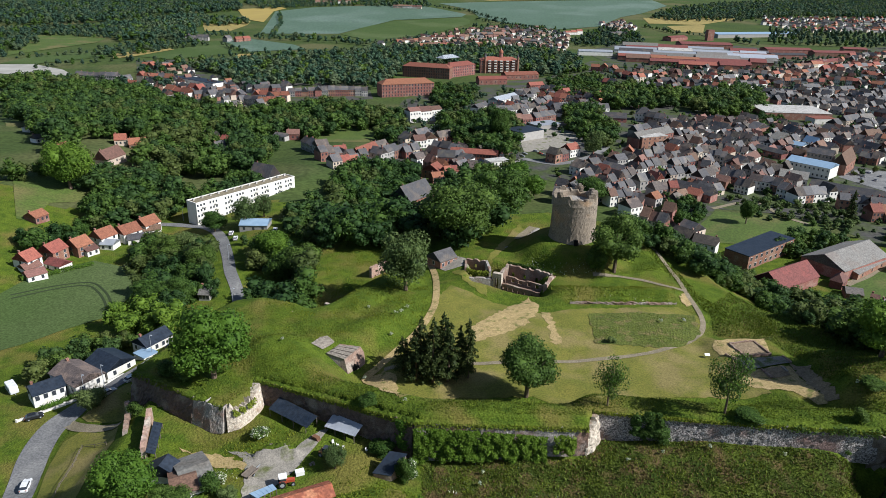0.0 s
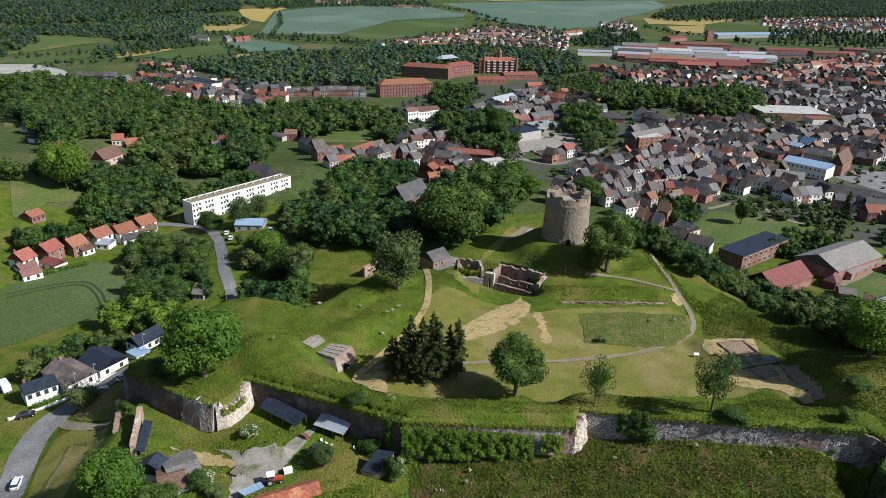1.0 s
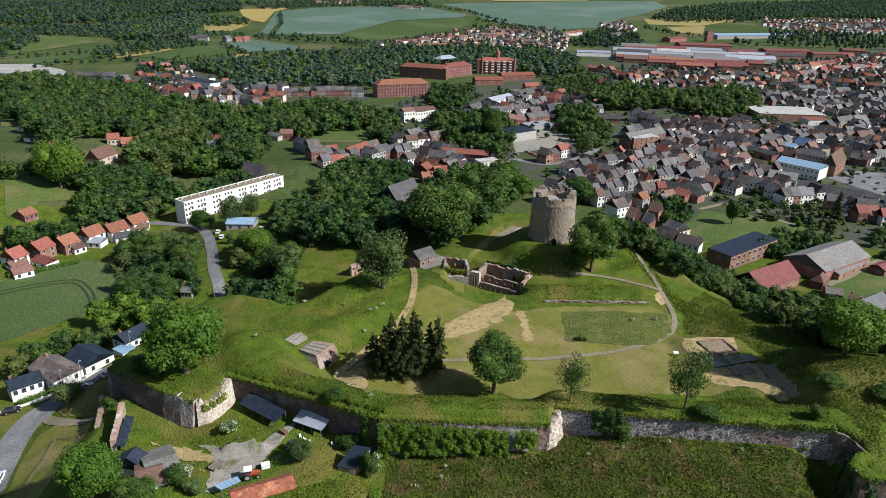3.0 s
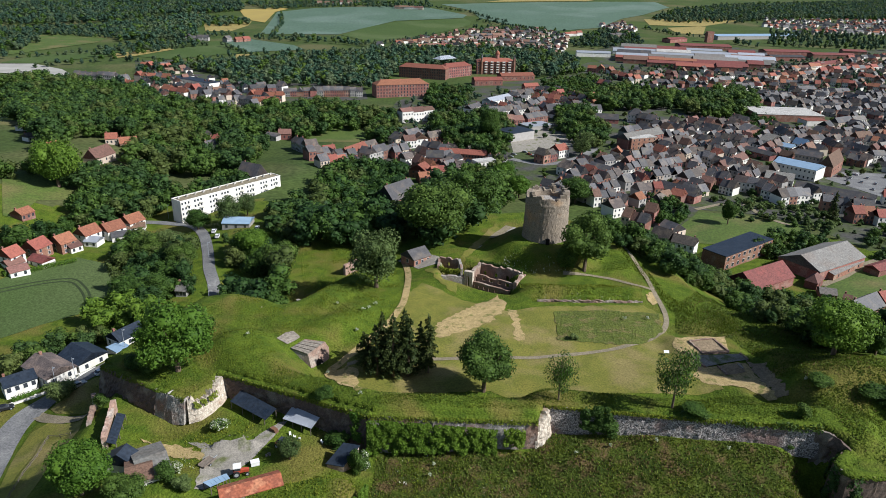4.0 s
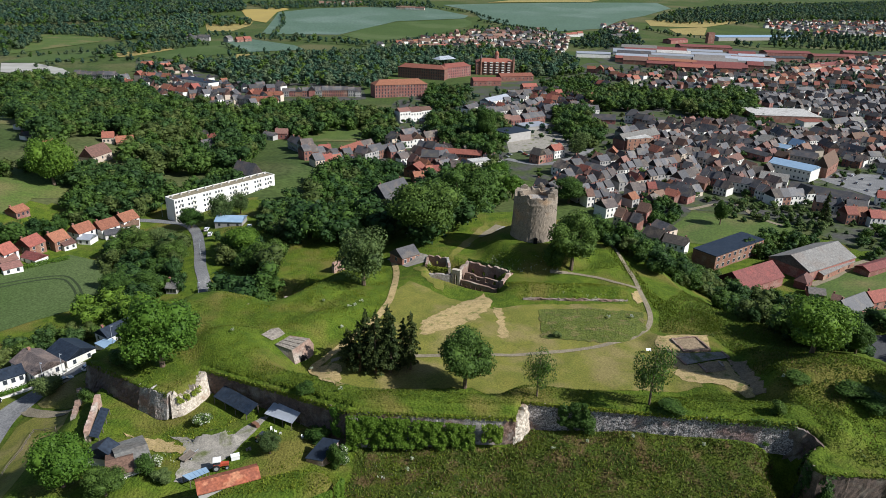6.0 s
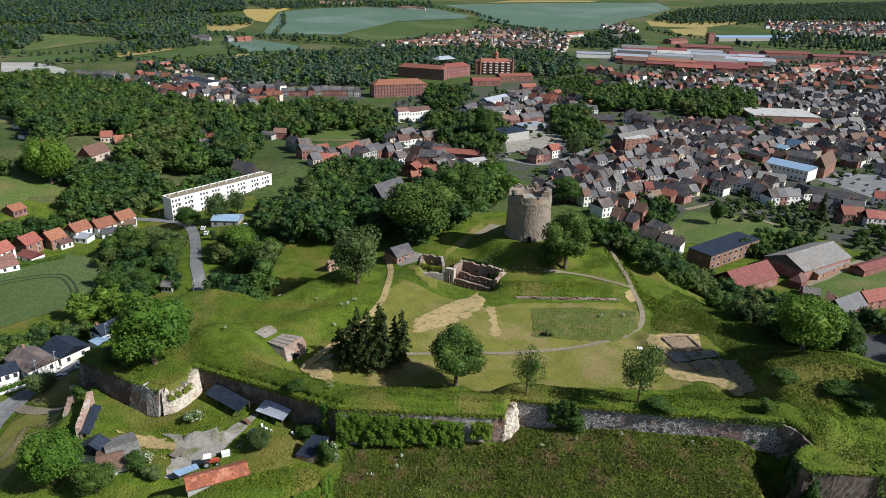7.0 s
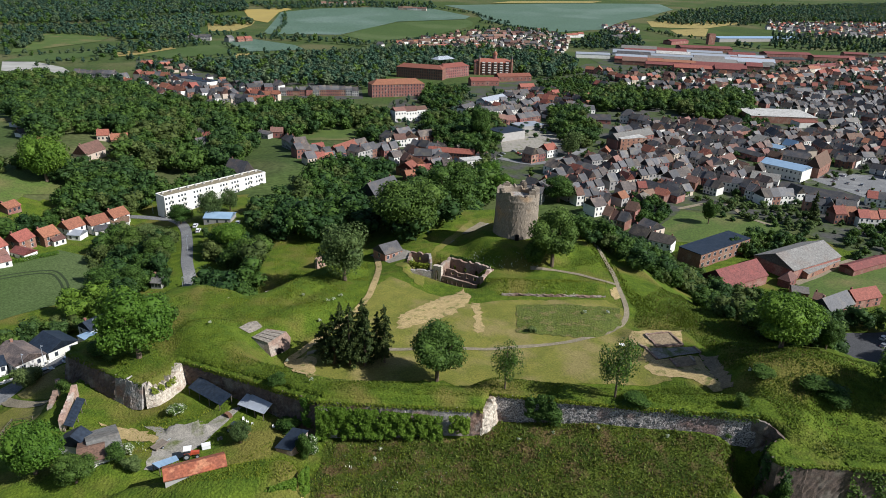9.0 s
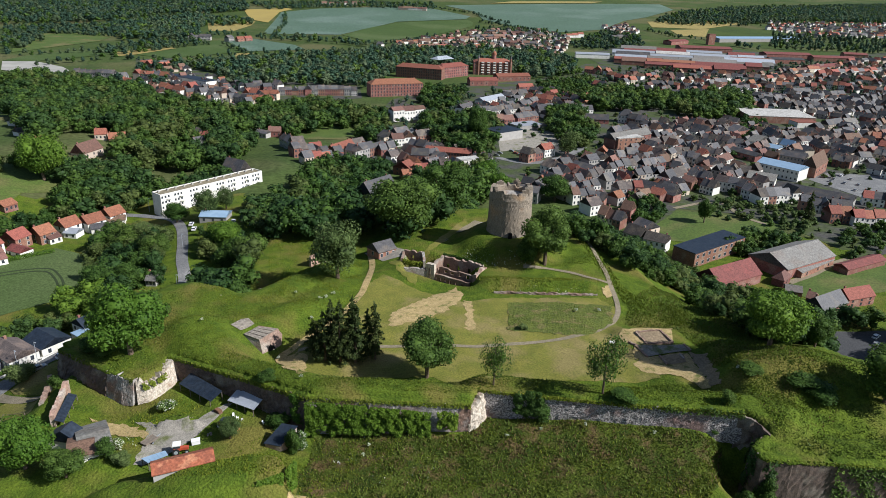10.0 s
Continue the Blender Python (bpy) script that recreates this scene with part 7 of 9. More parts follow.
tufts([(86.9, 198.3), (111.6, 227.0), (115.3, 174.6), (114.8, 147.0), (129.5, 153.8), (119.9, 130.2), (103.0, 110.8), (97.3, 116.8), (96.7, 135.1), (96.3, 155.3), (98.8, 158.4), (94.7, 175.0), (81.2, 179.0)], 1.0, 0.5, HAY, "seeding grass on the eastern mound", 69)
MOUND = [(86.9, 198.3), (111.6, 227.0), (115.3, 174.6), (114.8, 147.0), (129.5, 153.8), (135, 130), (135, 109.5), (103.0, 110.0), (93.5, 112), (97.3, 119), (96.7, 135.1), (96.3, 155.3), (98.8, 158.4), (94.7, 175.0), (81.2, 179.0)]
tufts(MOUND, 8, 0.5, WEED, "dark rough weeds on the eastern mound", 82, lean=0.5)
tufts([(-40.6, 146.0), (-23.5, 139.1), (-3.6, 128.5), (33.7, 128.9), (36.9, 132.7), (55.5, 130.0), (73.1, 126.1), (92.0, 122.0), (96.7, 135.1), (79.8, 142.5), (52.2, 143.2), (23.6, 134.2), (-3.8, 134.0), (-15.9, 142.3), (-33.8, 152.5)], 5, 0.4, WEED, "darker weeds on the rampart's crest", 83, lean=0.5)
tufts([(-72, 152), (-60, 146), (-46, 140), (-44, 158), (-20, 172), (-12, 190), (-20, 210), (-32, 186), (-58, 184), (-68, 172)], 4, 0.4, WEED, "darker weeds on the western ramparts", 84, lean=0.5)
tufts([(36.8, 210.3), (40.3, 209.8), (80.2, 211.9), (76.1, 199.5), (41.0, 197.5)], 8, 0.5, BLADE, "long grass on the terrace above the low wall", 70)
tufts([(46.5, 186.3), (45.4, 172.6), (67.7, 171.0), (77.4, 179.4), (79.4, 190.7), (47.2, 190.6)], 9, 0.45, BLADE, "uncut tall grass on the lawn", 71)
tufts([(25.5, 222.1), (32.0, 234.1), (41.6, 226.5), (57.5, 224.9), (73.4, 241.4), (82.4, 224.7), (57.0, 219.1), (37.1, 217.0)], 10, 0.36, BLADE, "rough grass on the keep's mound", 72)
tufts([(75.3, 250.3), (83.1, 245.4), (88.4, 203.3), (105.6, 190.3), (97.4, 177.8), (84.3, 189.7), (83.7, 206.6)], 6, 0.6, BLADE, "rough grass along the eastern slope", 73)
tufts([(-62.5, 131.8), (-48.1, 133.0), (-40.5, 138.5), (-30.9, 133.8), (-39.9, 124.7), (-39.4, 116.3), (-44.1, 116.1), (-52.1, 123.6)], 10, 0.36, BLADE, "long grass below the bastion", 74)
tufts([(-24.9, 111.9), (-13.1, 123.9), (-7.2, 118.3), (-2.0, 115.4), (-4.7, 102.1), (-28.4, 100.9)], 11, 0.42, BLADE, "long grass on the bank by the yard", 75)
tufts([(27.5, 225.0), (33.8, 230.7), (43.5, 225.3), (54.3, 223.2), (57.0, 219.7), (37.2, 217.9)], 1.6, 0.45, BLOOM, "white flowering weeds on the keep's mound", 76)
tufts([(41.3, 201.8), (74.8, 202.9), (74.5, 200.8), (42.1, 199.7)], 1, 0.45, BLOOM, "white flowering weeds on the terrace", 77)
tufts([(0.2, 117.3), (4.6, 124.9), (23.4, 122.0), (28.8, 112.5), (17.2, 105.9)], 0.35, 0.5, BLOOM, "scattered white umbels in the ditch", 78)
tufts([(-47.7, 122.0), (-45.5, 126.0), (-39.4, 116.3), (-42.8, 112.7)], 1.2, 0.6, BLOOM, "white flowering weeds by the sheds", 79)
sheet("bare_earth", [(94.0, 160.2), (98.6, 158.0), (96.4, 149.1), (94.4, 138.0), (92.6, 139.2), (92.8, 144.5), (94.4, 153.1)], 1, 0.2, SOIL_BARE, "bare brown earth of a dug bank", "earth", ragged=0.3)
# ---- single trees ----
tree(-8.0, 155.7, 10.7, 10.7, "fir", "dark green conifer in a clump on the lawn", group="clump of firs")
tree(-4.6, 152.7, 14.7, 11.2, "fir", "dark green conifer in a clump on the lawn", group="clump of firs")
tree(-0.4, 151.8, 18.5, 11.9, "fir", "dark green conifer in a clump on the lawn", group="clump of firs")
tree(3.4, 152.2, 17.8, 12.2, "fir", "dark green conifer in a clump on the lawn", group="clump of firs")
tree(-3.2, 156.0, 16.8, 10.4, "fir", "dark green conifer in a clump on the lawn", group="clump of firs")
tree(2.1, 157.1, 17.5, 11.5, "fir", "dark green conifer in a clump on the lawn", group="clump of firs")
tree(8.6, 153.6, 17.4, 9.2, "fir", "dark green conifer in a clump on the lawn", group="clump of firs")
tree(6.5, 155.3, 14.8, 8.6, "fir", "dark green conifer in a clump on the lawn", group="clump of firs")
tree(22.7, 146.0, 15.7, 12.6, "broad", "round dense green tree on the lawn")
tree(38.9, 132.5, 12.9, 7.2, "thin", "sparse young grey-green tree by the rampart")
tree(63.7, 128.9, 16.8, 9.3, "thin", "open-crowned grey-green tree on the rampart")
tree(110.4, 150.4, 15.4, 14.5, "bright", "spreading green tree on a grassy mound")
tree(128.5, 129.5, 15.0, 13.0, "broad", "large dark tree on the edge of the outwork")
# two trees right of the view, added to throw shade on the square
tree(199.0, 203.0, 19.0, 17.0, "broad", "large dark tree added out of view to shade the square")
tree(207.0, 219.0, 19.0, 17.0, "broad", "large dark tree added out of view to shade the square")
tree(-61.0, 147.6, 4.6, 8.0, "bush", "dark scrub along the bastion's edge", category="bush")
tree(-67.0, 151.0, 3.8, 6.5, "bush", "dark scrub along the bastion's edge", category="bush")
tree(127.1, 158.8, 8.8, 6.9, "broad", "green tree behind the mound")
tree(-53.8, 146.8, 18.2, 15.9, "bright", "large full green tree crowning the bastion")
tree(-54.2, 163.4, 10.1, 8.9, "bush", "dark scrub beside the bastion tree", category="bush")
tree(-9.9, 204.8, 20.7, 15.9, "pale", "open grey-green tree beside a ruined wall")
tree(8.6, 248.4, 24.6, 23.8, "broad", "large rounded tree beside the lodge")
tree(24.7, 274.0, 22.2, 21.3, "broad", "large rounded tree by the keep")
tree(48.4, 411.9, 15.6, 13.6, "bright", "small bright tree on the slope")
tree(57.4, 577.0, 17.2, 13.9, "broad", "tall dark town tree")
tree(46.6, 533.7, 27.0, 14.6, "broad", "tall dark town tree")
tree(61.7, 221.1, 20.5, 15.7, "broad", "full green tree beside the round keep")
tree(55.1, 220.4, 10.2, 7.6, "bush", "bush at the foot of the keep", category="bush")
tree(88.7, 381.2, 15.0, 17.8, "broad", "green tree behind the keep")
tree(-60.6, 110.1, 11.9, 10.7, "bright", "bright green tree by the drive")
tree(-50.5, 107.4, 6.4, 7.2, "broad", "dark tree by the ruined sheds")
tree(-89.2, 153.6, 6.2, 8.4, "pale_bush", "round grey-green bush by the road", category="bush")
tree(-20.8, 121.7, 5.3, 5.0, "pale", "small grey-green tree in the yard")
tree(113.2, 494.2, 19.1, 16.1, "pale", "pale weeping tree by the square")
tree(56.3, 389.1, 13.5, 11.7, "bright", "tree on the slope")
tree(166.2, 350.4, 13.1, 8.3, "broad", "dark cypress-like garden tree")
tree(223.3, 353.3, 19.6, 10.7, "fir", "dark spruce in a garden")
tree(-188.5, 339.7, 25.3, 19.8, "bright", "tall tree beside the pasture")
tree(-87.7, 300.2, 13.9, 11.7, "pale", "grey-green tree before the flats")
tree(-82.8, 311.2, 11.1, 7.9, "pale", "tree before the flats")
tree(-102.5, 298.3, 9.5, 10.7, "broad", "bush-like tree at the flats' corner")
tree(-57.8, 241.3, 15.7, 13.4, "broad", "rounded tree beside the lane")
tree(-50.5, 239.2, 15.5, 12.4, "broad", "rounded tree in the hollow")
tree(-65.6, 257.3, 15.1, 13.3, "bright", "light green tree beside the lane")
tree(-110.9, 263.6, 11.9, 12.8, "broad", "garden tree above the field")
tree(-102.6, 267.4, 12.1, 13.0, "pale", "garden tree above the field")
tree(-92.7, 251.0, 10.1, 10.9, "broad", "garden tree above the field")
tree(-90.8, 218.8, 10.2, 11.7, "broad", "tree by a garden shed")
tree(-100.1, 218.4, 11.6, 11.7, "broad", "tree at the field edge")
tree(-6.0, 119.9, 6.8, 4.0, "bush", "dense green bush on the slopes", category="bush")
tree(90.0, 124.4, 3.3, 4.0, "bush", "dense green bush on the slopes", category="bush")
tree(87.5, 121.5, 2.5, 3.0, "bush", "dense green bush on the slopes", category="bush")
tree(49.6, 128.4, 5.6, 6.5, "bush", "dense green bush on the slopes", category="bush")
tree(46.2, 129.2, 5.0, 4.6, "bush", "dense green bush on the slopes", category="bush")
tree(-14.4, 133.2, 2.6, 5.0, "bush", "dense green bush on the slopes", category="bush")
tree(8.1, 158.8, 2.5, 3.2, "bush", "dense green bush on the slopes", category="bush")
tree(-12.2, 234.8, 7.3, 7.3, "bush", "dense green bush on the slopes", category="bush")
tree(-72.5, 142.8, 3.9, 4.1, "bush", "dense green bush on the slopes", category="bush")
tree(-75.3, 147.8, 2.2, 2.0, "bush", "dense green bush on the slopes", category="bush")
tree(-40.3, 110.8, 3.2, 4.0, "pale_bush", "grey-green shrub on the slopes", category="bush")
tree(-44.0, 112.7, 4.5, 4.5, "bush", "dense green bush on the slopes", category="bush")
tree(-39.3, 132.6, 3.0, 4.4, "elder", "elder bush with white blossom on the slopes", category="bush")
tree(-4.5, 121.0, 5.3, 3.8, "elder", "elder bush with white blossom on the slopes", category="bush")
tree(-43.1, 115.4, 3.0, 2.5, "elder", "elder bush with white blossom on the slopes", category="bush")
tree(-11.1, 127.0, 2.9, 7.4, "bush", "dense green bush on the slopes", category="bush")
tree(-8.8, 129.4, 4.5, 3.0, "bush", "dense green bush on the slopes", category="bush")
tree(67.0, 126.3, 2.5, 7.2, "bush", "dense green bush on the slopes", category="bush")
tree(50.0, 173.3, 2.0, 2.8, "pale_bush", "grey-green shrub on the slopes", category="bush")
tree(99.7, 136.8, 2.4, 6.4, "bush", "dense green bush on the slopes", category="bush")
tree(110.5, 132.4, 2.8, 7.5, "bush", "dense green bush on the slopes", category="bush")
tree(114.6, 129.9, 3.0, 8.6, "bush", "dense green bush on the slopes", category="bush")
tree(93.6, 106.4, 9.5, 5.5, "bush", "dense dark bush in the cleft of the ditch", category="bush")
tree(88.4, 104.4, 5.4, 4.5, "bush", "dense dark bush in the cleft of the ditch", category="bush")
tree(-39.9, 160.5, 1.5, 1.5, "bloom", "small white-flowering bush in the grass", category="bush")
tree(-11.8, 183.4, 1.5, 1.7, "bloom", "small white-flowering bush in the grass", category="bush")
tree(-20.1, 187.2, 1.5, 1.7, "bloom", "small white-flowering bush in the grass", category="bush")
tree(-10.3, 185.2, 1.5, 1.7, "bloom", "small white-flowering bush in the grass", category="bush")
tree(-12.4, 172.8, 1.5, 1.5, "bloom", "small white-flowering bush in the grass", category="bush")
tree(-8.7, 189.4, 1.5, 1.7, "bloom", "small white-flowering bush in the grass", category="bush")
tree(59.4, 123.6, 1.5, 1.2, "bloom", "small white-flowering bush in the grass", category="bush")
tree(73.9, 120.4, 1.5, 1.2, "bloom", "small white-flowering bush in the grass", category="bush")
tree(-18.0, 155.4, 1.5, 1.5, "bloom", "small white-flowering bush in the grass", category="bush")
tree(41.8, 122.1, 1.5, 1.2, "bloom", "small white-flowering bush in the grass", category="bush")
tree(49.5, 123.6, 1.5, 1.2, "bloom", "small white-flowering bush in the grass", category="bush")
tree(10.0, 117.5, 1.5, 1.2, "bloom", "small white-flowering bush in the grass", category="bush")
tree(10.8, 120.9, 1.5, 1.2, "bloom", "small white-flowering bush in the grass", category="bush")
tree(-6.4, 132.3, 1.5, 1.2, "bloom", "small white-flowering bush in the grass", category="bush")
tree(74.5, 185.8, 1.5, 1.7, "bloom", "small white-flowering bush in the grass", category="bush")
tree(67.3, 184.6, 1.5, 1.7, "bloom", "small white-flowering bush in the grass", category="bush")
tree(97.9, 138.8, 1.5, 1.4, "bloom", "small white-flowering bush in the grass", category="bush")

# ---- buildings and things near the castle ----
house(-105.0, 161.0, 43, 8, 6, 2.6, 4.2, "w", "d", "white bungalow with low dark roof behind a hedge", near=True, cols=4, floors=1, gable=2, category="bungalow", name="bungalow", group="bungalows along the road", chimneys=1, base=13.9)
house(-99.7, 167.2, -32, 12.5, 8.5, 2.8, 4.8, "w", "n", "white bungalow with broad brown roof and shuttered gable", near=True, cols=4, floors=1, gable=2, category="bungalow", name="bungalow", group="bungalows along the road", chimneys=1, base=13.6)
house(-94.0, 175.0, -31, 10.0, 9, 2.8, 4.8, "w", "d", "white bungalow with dark slate roof and skylights", near=True, cols=4, floors=1, gable=2, category="bungalow", name="bungalow", group="bungalows along the road", chimneys=0, base=13.2)
house(-87.1, 188.4, 60, 9.5, 6.5, 2.8, 4.8, "w", "d", "white bungalow with dark roof beyond a drive", near=True, cols=4, floors=1, gable=2, category="bungalow", name="bungalow", group="bungalows along the road", chimneys=1, base=13)
house(-86.4, 181.0, 57, 4.5, 5, 2.2, 2.6, "w", "u", "low annex with pale blue sheet roof", style="flat", cols=2, floors=1, chimneys=0, name="annex", category="annex", base=13)
flats(-120.4, 315.0, -83.7, 363.3)
house(-162.9, 253.9, 70, 6.4, 8.0, 4.6, 7.4, "w", "r", "white house with red tile roof", near=True, cols=2, floors=2, gable=1, category='house', group='red-roofed houses in a row')
house(-158.7, 264.9, 73, 8.1, 8.0, 4.6, 7.4, "b", "r", "brick house with orange-red tile roof", near=True, cols=2, floors=2, gable=1, category='house', group='red-roofed houses in a row')
house(-152.2, 273.0, 65, 7.4, 8.0, 4.6, 7.4, "b", "r", "brick house with red roof and large canopy", near=True, cols=2, floors=2, gable=1, category='house', group='red-roofed houses in a row')
house(-147.3, 285.0, 64, 8.5, 8.0, 4.6, 7.4, "w", "r", "white house with bright red tile roof", near=True, cols=2, floors=2, gable=1, category='house', group='red-roofed houses in a row')
house(-139.5, 291.6, 57, 8.8, 8.0, 4.6, 7.4, "w", "r", "white house with blue-grey roof and awning", near=True, cols=2, floors=2, gable=1, category='house', group='red-roofed houses in a row')
house(-135.0, 302.4, 62, 8.7, 8.0, 4.6, 7.4, "w", "r", "white house with bright red tile roof", near=True, cols=2, floors=2, gable=1, category='house', group='red-roofed houses in a row')
house(-153.0, 257.1, -23, 8.5, 6.0, 2.6, 3.8, "w", "x", "low red lean-to behind the house", cols=2, floors=1, chimneys=0, name='annex', category='annex')
house(-148.5, 273.4, 60, 5.6, 6.0, 2.6, 3.8, "w", "o", "low porch with brown tiled roof", cols=2, floors=1, chimneys=0, name='annex', category='annex')
house(-143.1, 281.3, -5, 5.8, 6.0, 2.6, 3.8, "w", "t", "small white flat-roofed extension behind the house", cols=2, floors=1, chimneys=0, name='annex', category='annex')
house(-134.7, 288.7, 28, 7.5, 6.0, 2.6, 3.8, "w", "s", "grey annex with glazed front", cols=2, floors=1, chimneys=0, name='annex', category='annex')
house(-132.1, 300.0, 23, 7.3, 6.0, 2.6, 3.8, "w", "o", "small garage with brown tiled roof", cols=2, floors=1, chimneys=0, name='annex', category='annex')
house(-160.7, 251.1, 55, 6.3, 6.0, 2.6, 3.8, "w", "o", "low outbuilding with brown tiled roof", cols=2, floors=1, chimneys=0, name='annex', category='annex')
house(-156.2, 246.1, 48, 6.9, 6.0, 2.6, 3.8, "w", "o", "low outbuilding with brown tiled roof", cols=2, floors=1, chimneys=0, name='annex', category='annex')
house(1.8, 234.1, 42, 8.1, 7.5, 2.8, 5.6, "b", "s", "small brick lodge with dark slate roof by the castle entrance", near=True, cols=3, floors=1, gable=1, chimneys=0, name='lodge', category='lodge')
house(152.4, 302.9, 37, 39.9, 12.0, 7, 7.6, "b", "d", "two-storey brick workshop with flat dark roof and tall windows", style='flat', near=True, cols=9, floors=2, chimneys=0, name='workshop', category='workshop', pane=(1.7, 1.6))
house(149.6, 270.4, 32, 26.9, 14.0, 4.5, 9.5, "b", "x", "brick barn with faded red sheet roof", cols=0, floors=0, chimneys=0, name='barn', category='barn')
house(188.2, 294.3, 32, 36.5, 20.0, 5, 9.5, "b", "f", "large barn with pale grey cement roof", cols=0, floors=0, chimneys=0, name='barn', category='barn')
house(195.1, 289.4, 37, 28.9, 7.0, 3, 4.8, "b", "f", "lean-to along the large barn", style='lean', cols=3, floors=1, chimneys=0, name='barn_annex', category='barn')
house(173.9, 272.0, 46, 8.5, 5.0, 3.5, 6, "b", "o", "small brick porch of the barn", style='hip', cols=1, floors=1, chimneys=0, name='porch', category='porch')
house(174.4, 261.9, -17, 6.5, 7.0, 2.5, 4, "b", "f", "low grey-roofed shed among trees", cols=1, floors=1, chimneys=0, name='shed', category='shed')
house(220.2, 293.7, 29, 28.9, 7.0, 3, 4.6, "b", "x", "dark red-roofed open shed", cols=0, floors=0, chimneys=0, name='shed', category='shed')
house(178.8, 244.2, 32, 16.3, 9.0, 5, 9, "b", "s", "brick house with steep slate roof and white gables", cols=3, floors=2, chimneys=1, near=True, gable=2)
house(196.5, 255.4, 21, 14.5, 8.0, 4, 7, "b", "r", "brick house with red tile roof", cols=3, floors=2, chimneys=1)
house(176.9, 251.4, -37, 2.9, 5.0, 4, 6, "b", "o", "small brick outbuilding with brown roof", cols=1, floors=1, chimneys=1)
house(-24.4, 105.0, 26, 11.5, 4.0, 2.0, 3.0, "g", "k", "long low shed with rusty red sheet roof", cols=0, floors=0, chimneys=0, name='shed', category='shed', base=28.9)
corner_shed([(-12.7, 120.0, 23.9), (-8.7, 119.2, 23.9), (-5.4, 122.6, 27.0), (-9.2, 123.4, 27.0)], 20.6, PINK, DARK_STEEL, "pink-walled shed with black felt roof")
open_shed([(-39.2, 140.0, 25.4), (-37.2, 143.2, 26.6), (-26.8, 135.8, 26.6), (-28.9, 133.2, 25.2)], DARK_STEEL, "open shed with dark blue sheet roof against the wall", None, name="open_shed", category="shed")
open_shed([(-24.9, 133.4, 25.6), (-23.2, 136.8, 26.8), (-15.9, 132.0, 27.2), (-17.5, 129.8, 25.7)], STEEL, "open shed with pale metal roof against the wall", None, name="open_shed", category="shed")
open_shed([(-64.6, 135.0, 24.9), (-62.9, 135.6, 24.0), (-60.5, 124.9, 23.8), (-62.2, 124.3, 24.8)], DARK_STEEL, "long lean-to with dark blue sheet roof on a pink wall", None, name="open_shed", category="shed")
house(-55.4, 117.9, 82, 3.4, 8.0, 2.6, 4.8, "w", "d", "small white shed with dark roof", cols=0, floors=0, chimneys=0, name='shed', category='shed')
house(-48.9, 116.6, 34, 6.2, 11.0, 2.8, 4.6, "w", "f", "ruined outbuilding with broken grey roof", cols=2, floors=1, chimneys=0, name='outbuilding', category='outbuilding', over=0.5)
house(-50.1, 113.7, 26, 4.8, 7.0, 2.4, 3.4, "w", "o", "collapsed shed with brown roof", cols=0, floors=0, chimneys=0, name='outbuilding', category='outbuilding')
open_shed([(-36.3, 111.4, 25.7), (-32.3, 114.2, 25.7), (-31.1, 112.8, 25.7), (-34.4, 110.2, 25.6)], BLUE_STEEL, "low pale blue sheet roof over a store", None, name="open_shed", category="shed")
car(-87.0, 158.4, 54, CAR_SILVER, "silver estate car parked on the road's edge")
car(-83.2, 164.6, 56, CAR_WHITE, "white car parked on the road's edge")
car(-103.4, 151.4, 32, CAR_BLACK, "black car driving round the bend")
car(-91.0, 125.6, 105, CAR_WHITE, "white car on the road")
car(-80.5, 186.5, 60, CAR_BLUE, "blue-grey car on a drive")
caravan(-117.3, 165.0, -44, CAR_WHITE, "white caravan parked behind a wall")
tractor(-30.4, 116.9, 17, CAR_RED, "old red and white farm tractor")
trailer(-38.6, 120.4, 62, STEEL, "small grey flat trailer in the yard")
digger(-23.2, 125.6, -20, CAR_YELLOW, "rusty yellow digger among scrap")
crate(-28.1, 120.3, 23, WHITE, "white box on the yard's grass")
for cx, cy, cq in ((-22.4, 129.6, 20), (-21.2, 128.9, 100), (-20.0, 128.4, 200), (-14.6, 127.2, 60)):
    garden_chair(cx, cy, cq)
rubble_heap(-34.6, 129.6, 14, 2.6, "low heap of pale rubble beside the drive")
rubble_heap(-26.3, 123.2, 7, 0.9, "flat pale stones in the yard's grass")
log_pile(-27.4, 131.6, -35)
car(71.7, 501.5, -32, CAR_SILVER, "parked car beside the town square")
car(74.4, 494.9, -31, CAR_RED, "parked car beside the town square")
car(76.8, 490.0, -31, CAR_SILVER, "parked car beside the town square")
car(59.9, 486.5, -31, CAR_SILVER, "parked car beside the town square")
car(62.6, 493.5, -31, CAR_SILVER, "parked car beside the town square")
car(288.5, 451.5, 49, CAR_SILVER, "parked car in the town car park")
car(291.1, 442.2, 48, CAR_SILVER, "parked car in the town car park")
car(283.4, 445.5, 49, CAR_SILVER, "parked car in the town car park")
car(288.9, 425.2, 47, CAR_SILVER, "parked car in the town car park")
car(298.4, 461.0, 49, CAR_WHITE, "parked car in the town car park")
car(300.8, 452.7, 48, CAR_SILVER, "parked car in the town car park")
car(298.6, 439.0, 47, CAR_SILVER, "parked car in the town car park")
car(291.3, 418.0, 47, CAR_RED, "parked car in the town car park")
car(210.4, 303.0, 29, CAR_BLACK, "dark car beside the barn")
car(-92.7, 290.7, 98, CAR_WHITE, "white van by the flats")
car(-88.3, 282.2, 99, CAR_WHITE, "white van by the flats")
car(-72.8, 290.5, 96, CAR_WHITE, "white van by the flats")
car(186.0, 219.0, 40, CAR_SILVER, "silver car parked on the shaded square")
car(189.0, 224.5, 40, CAR_WHITE, "white car parked on the shaded square")
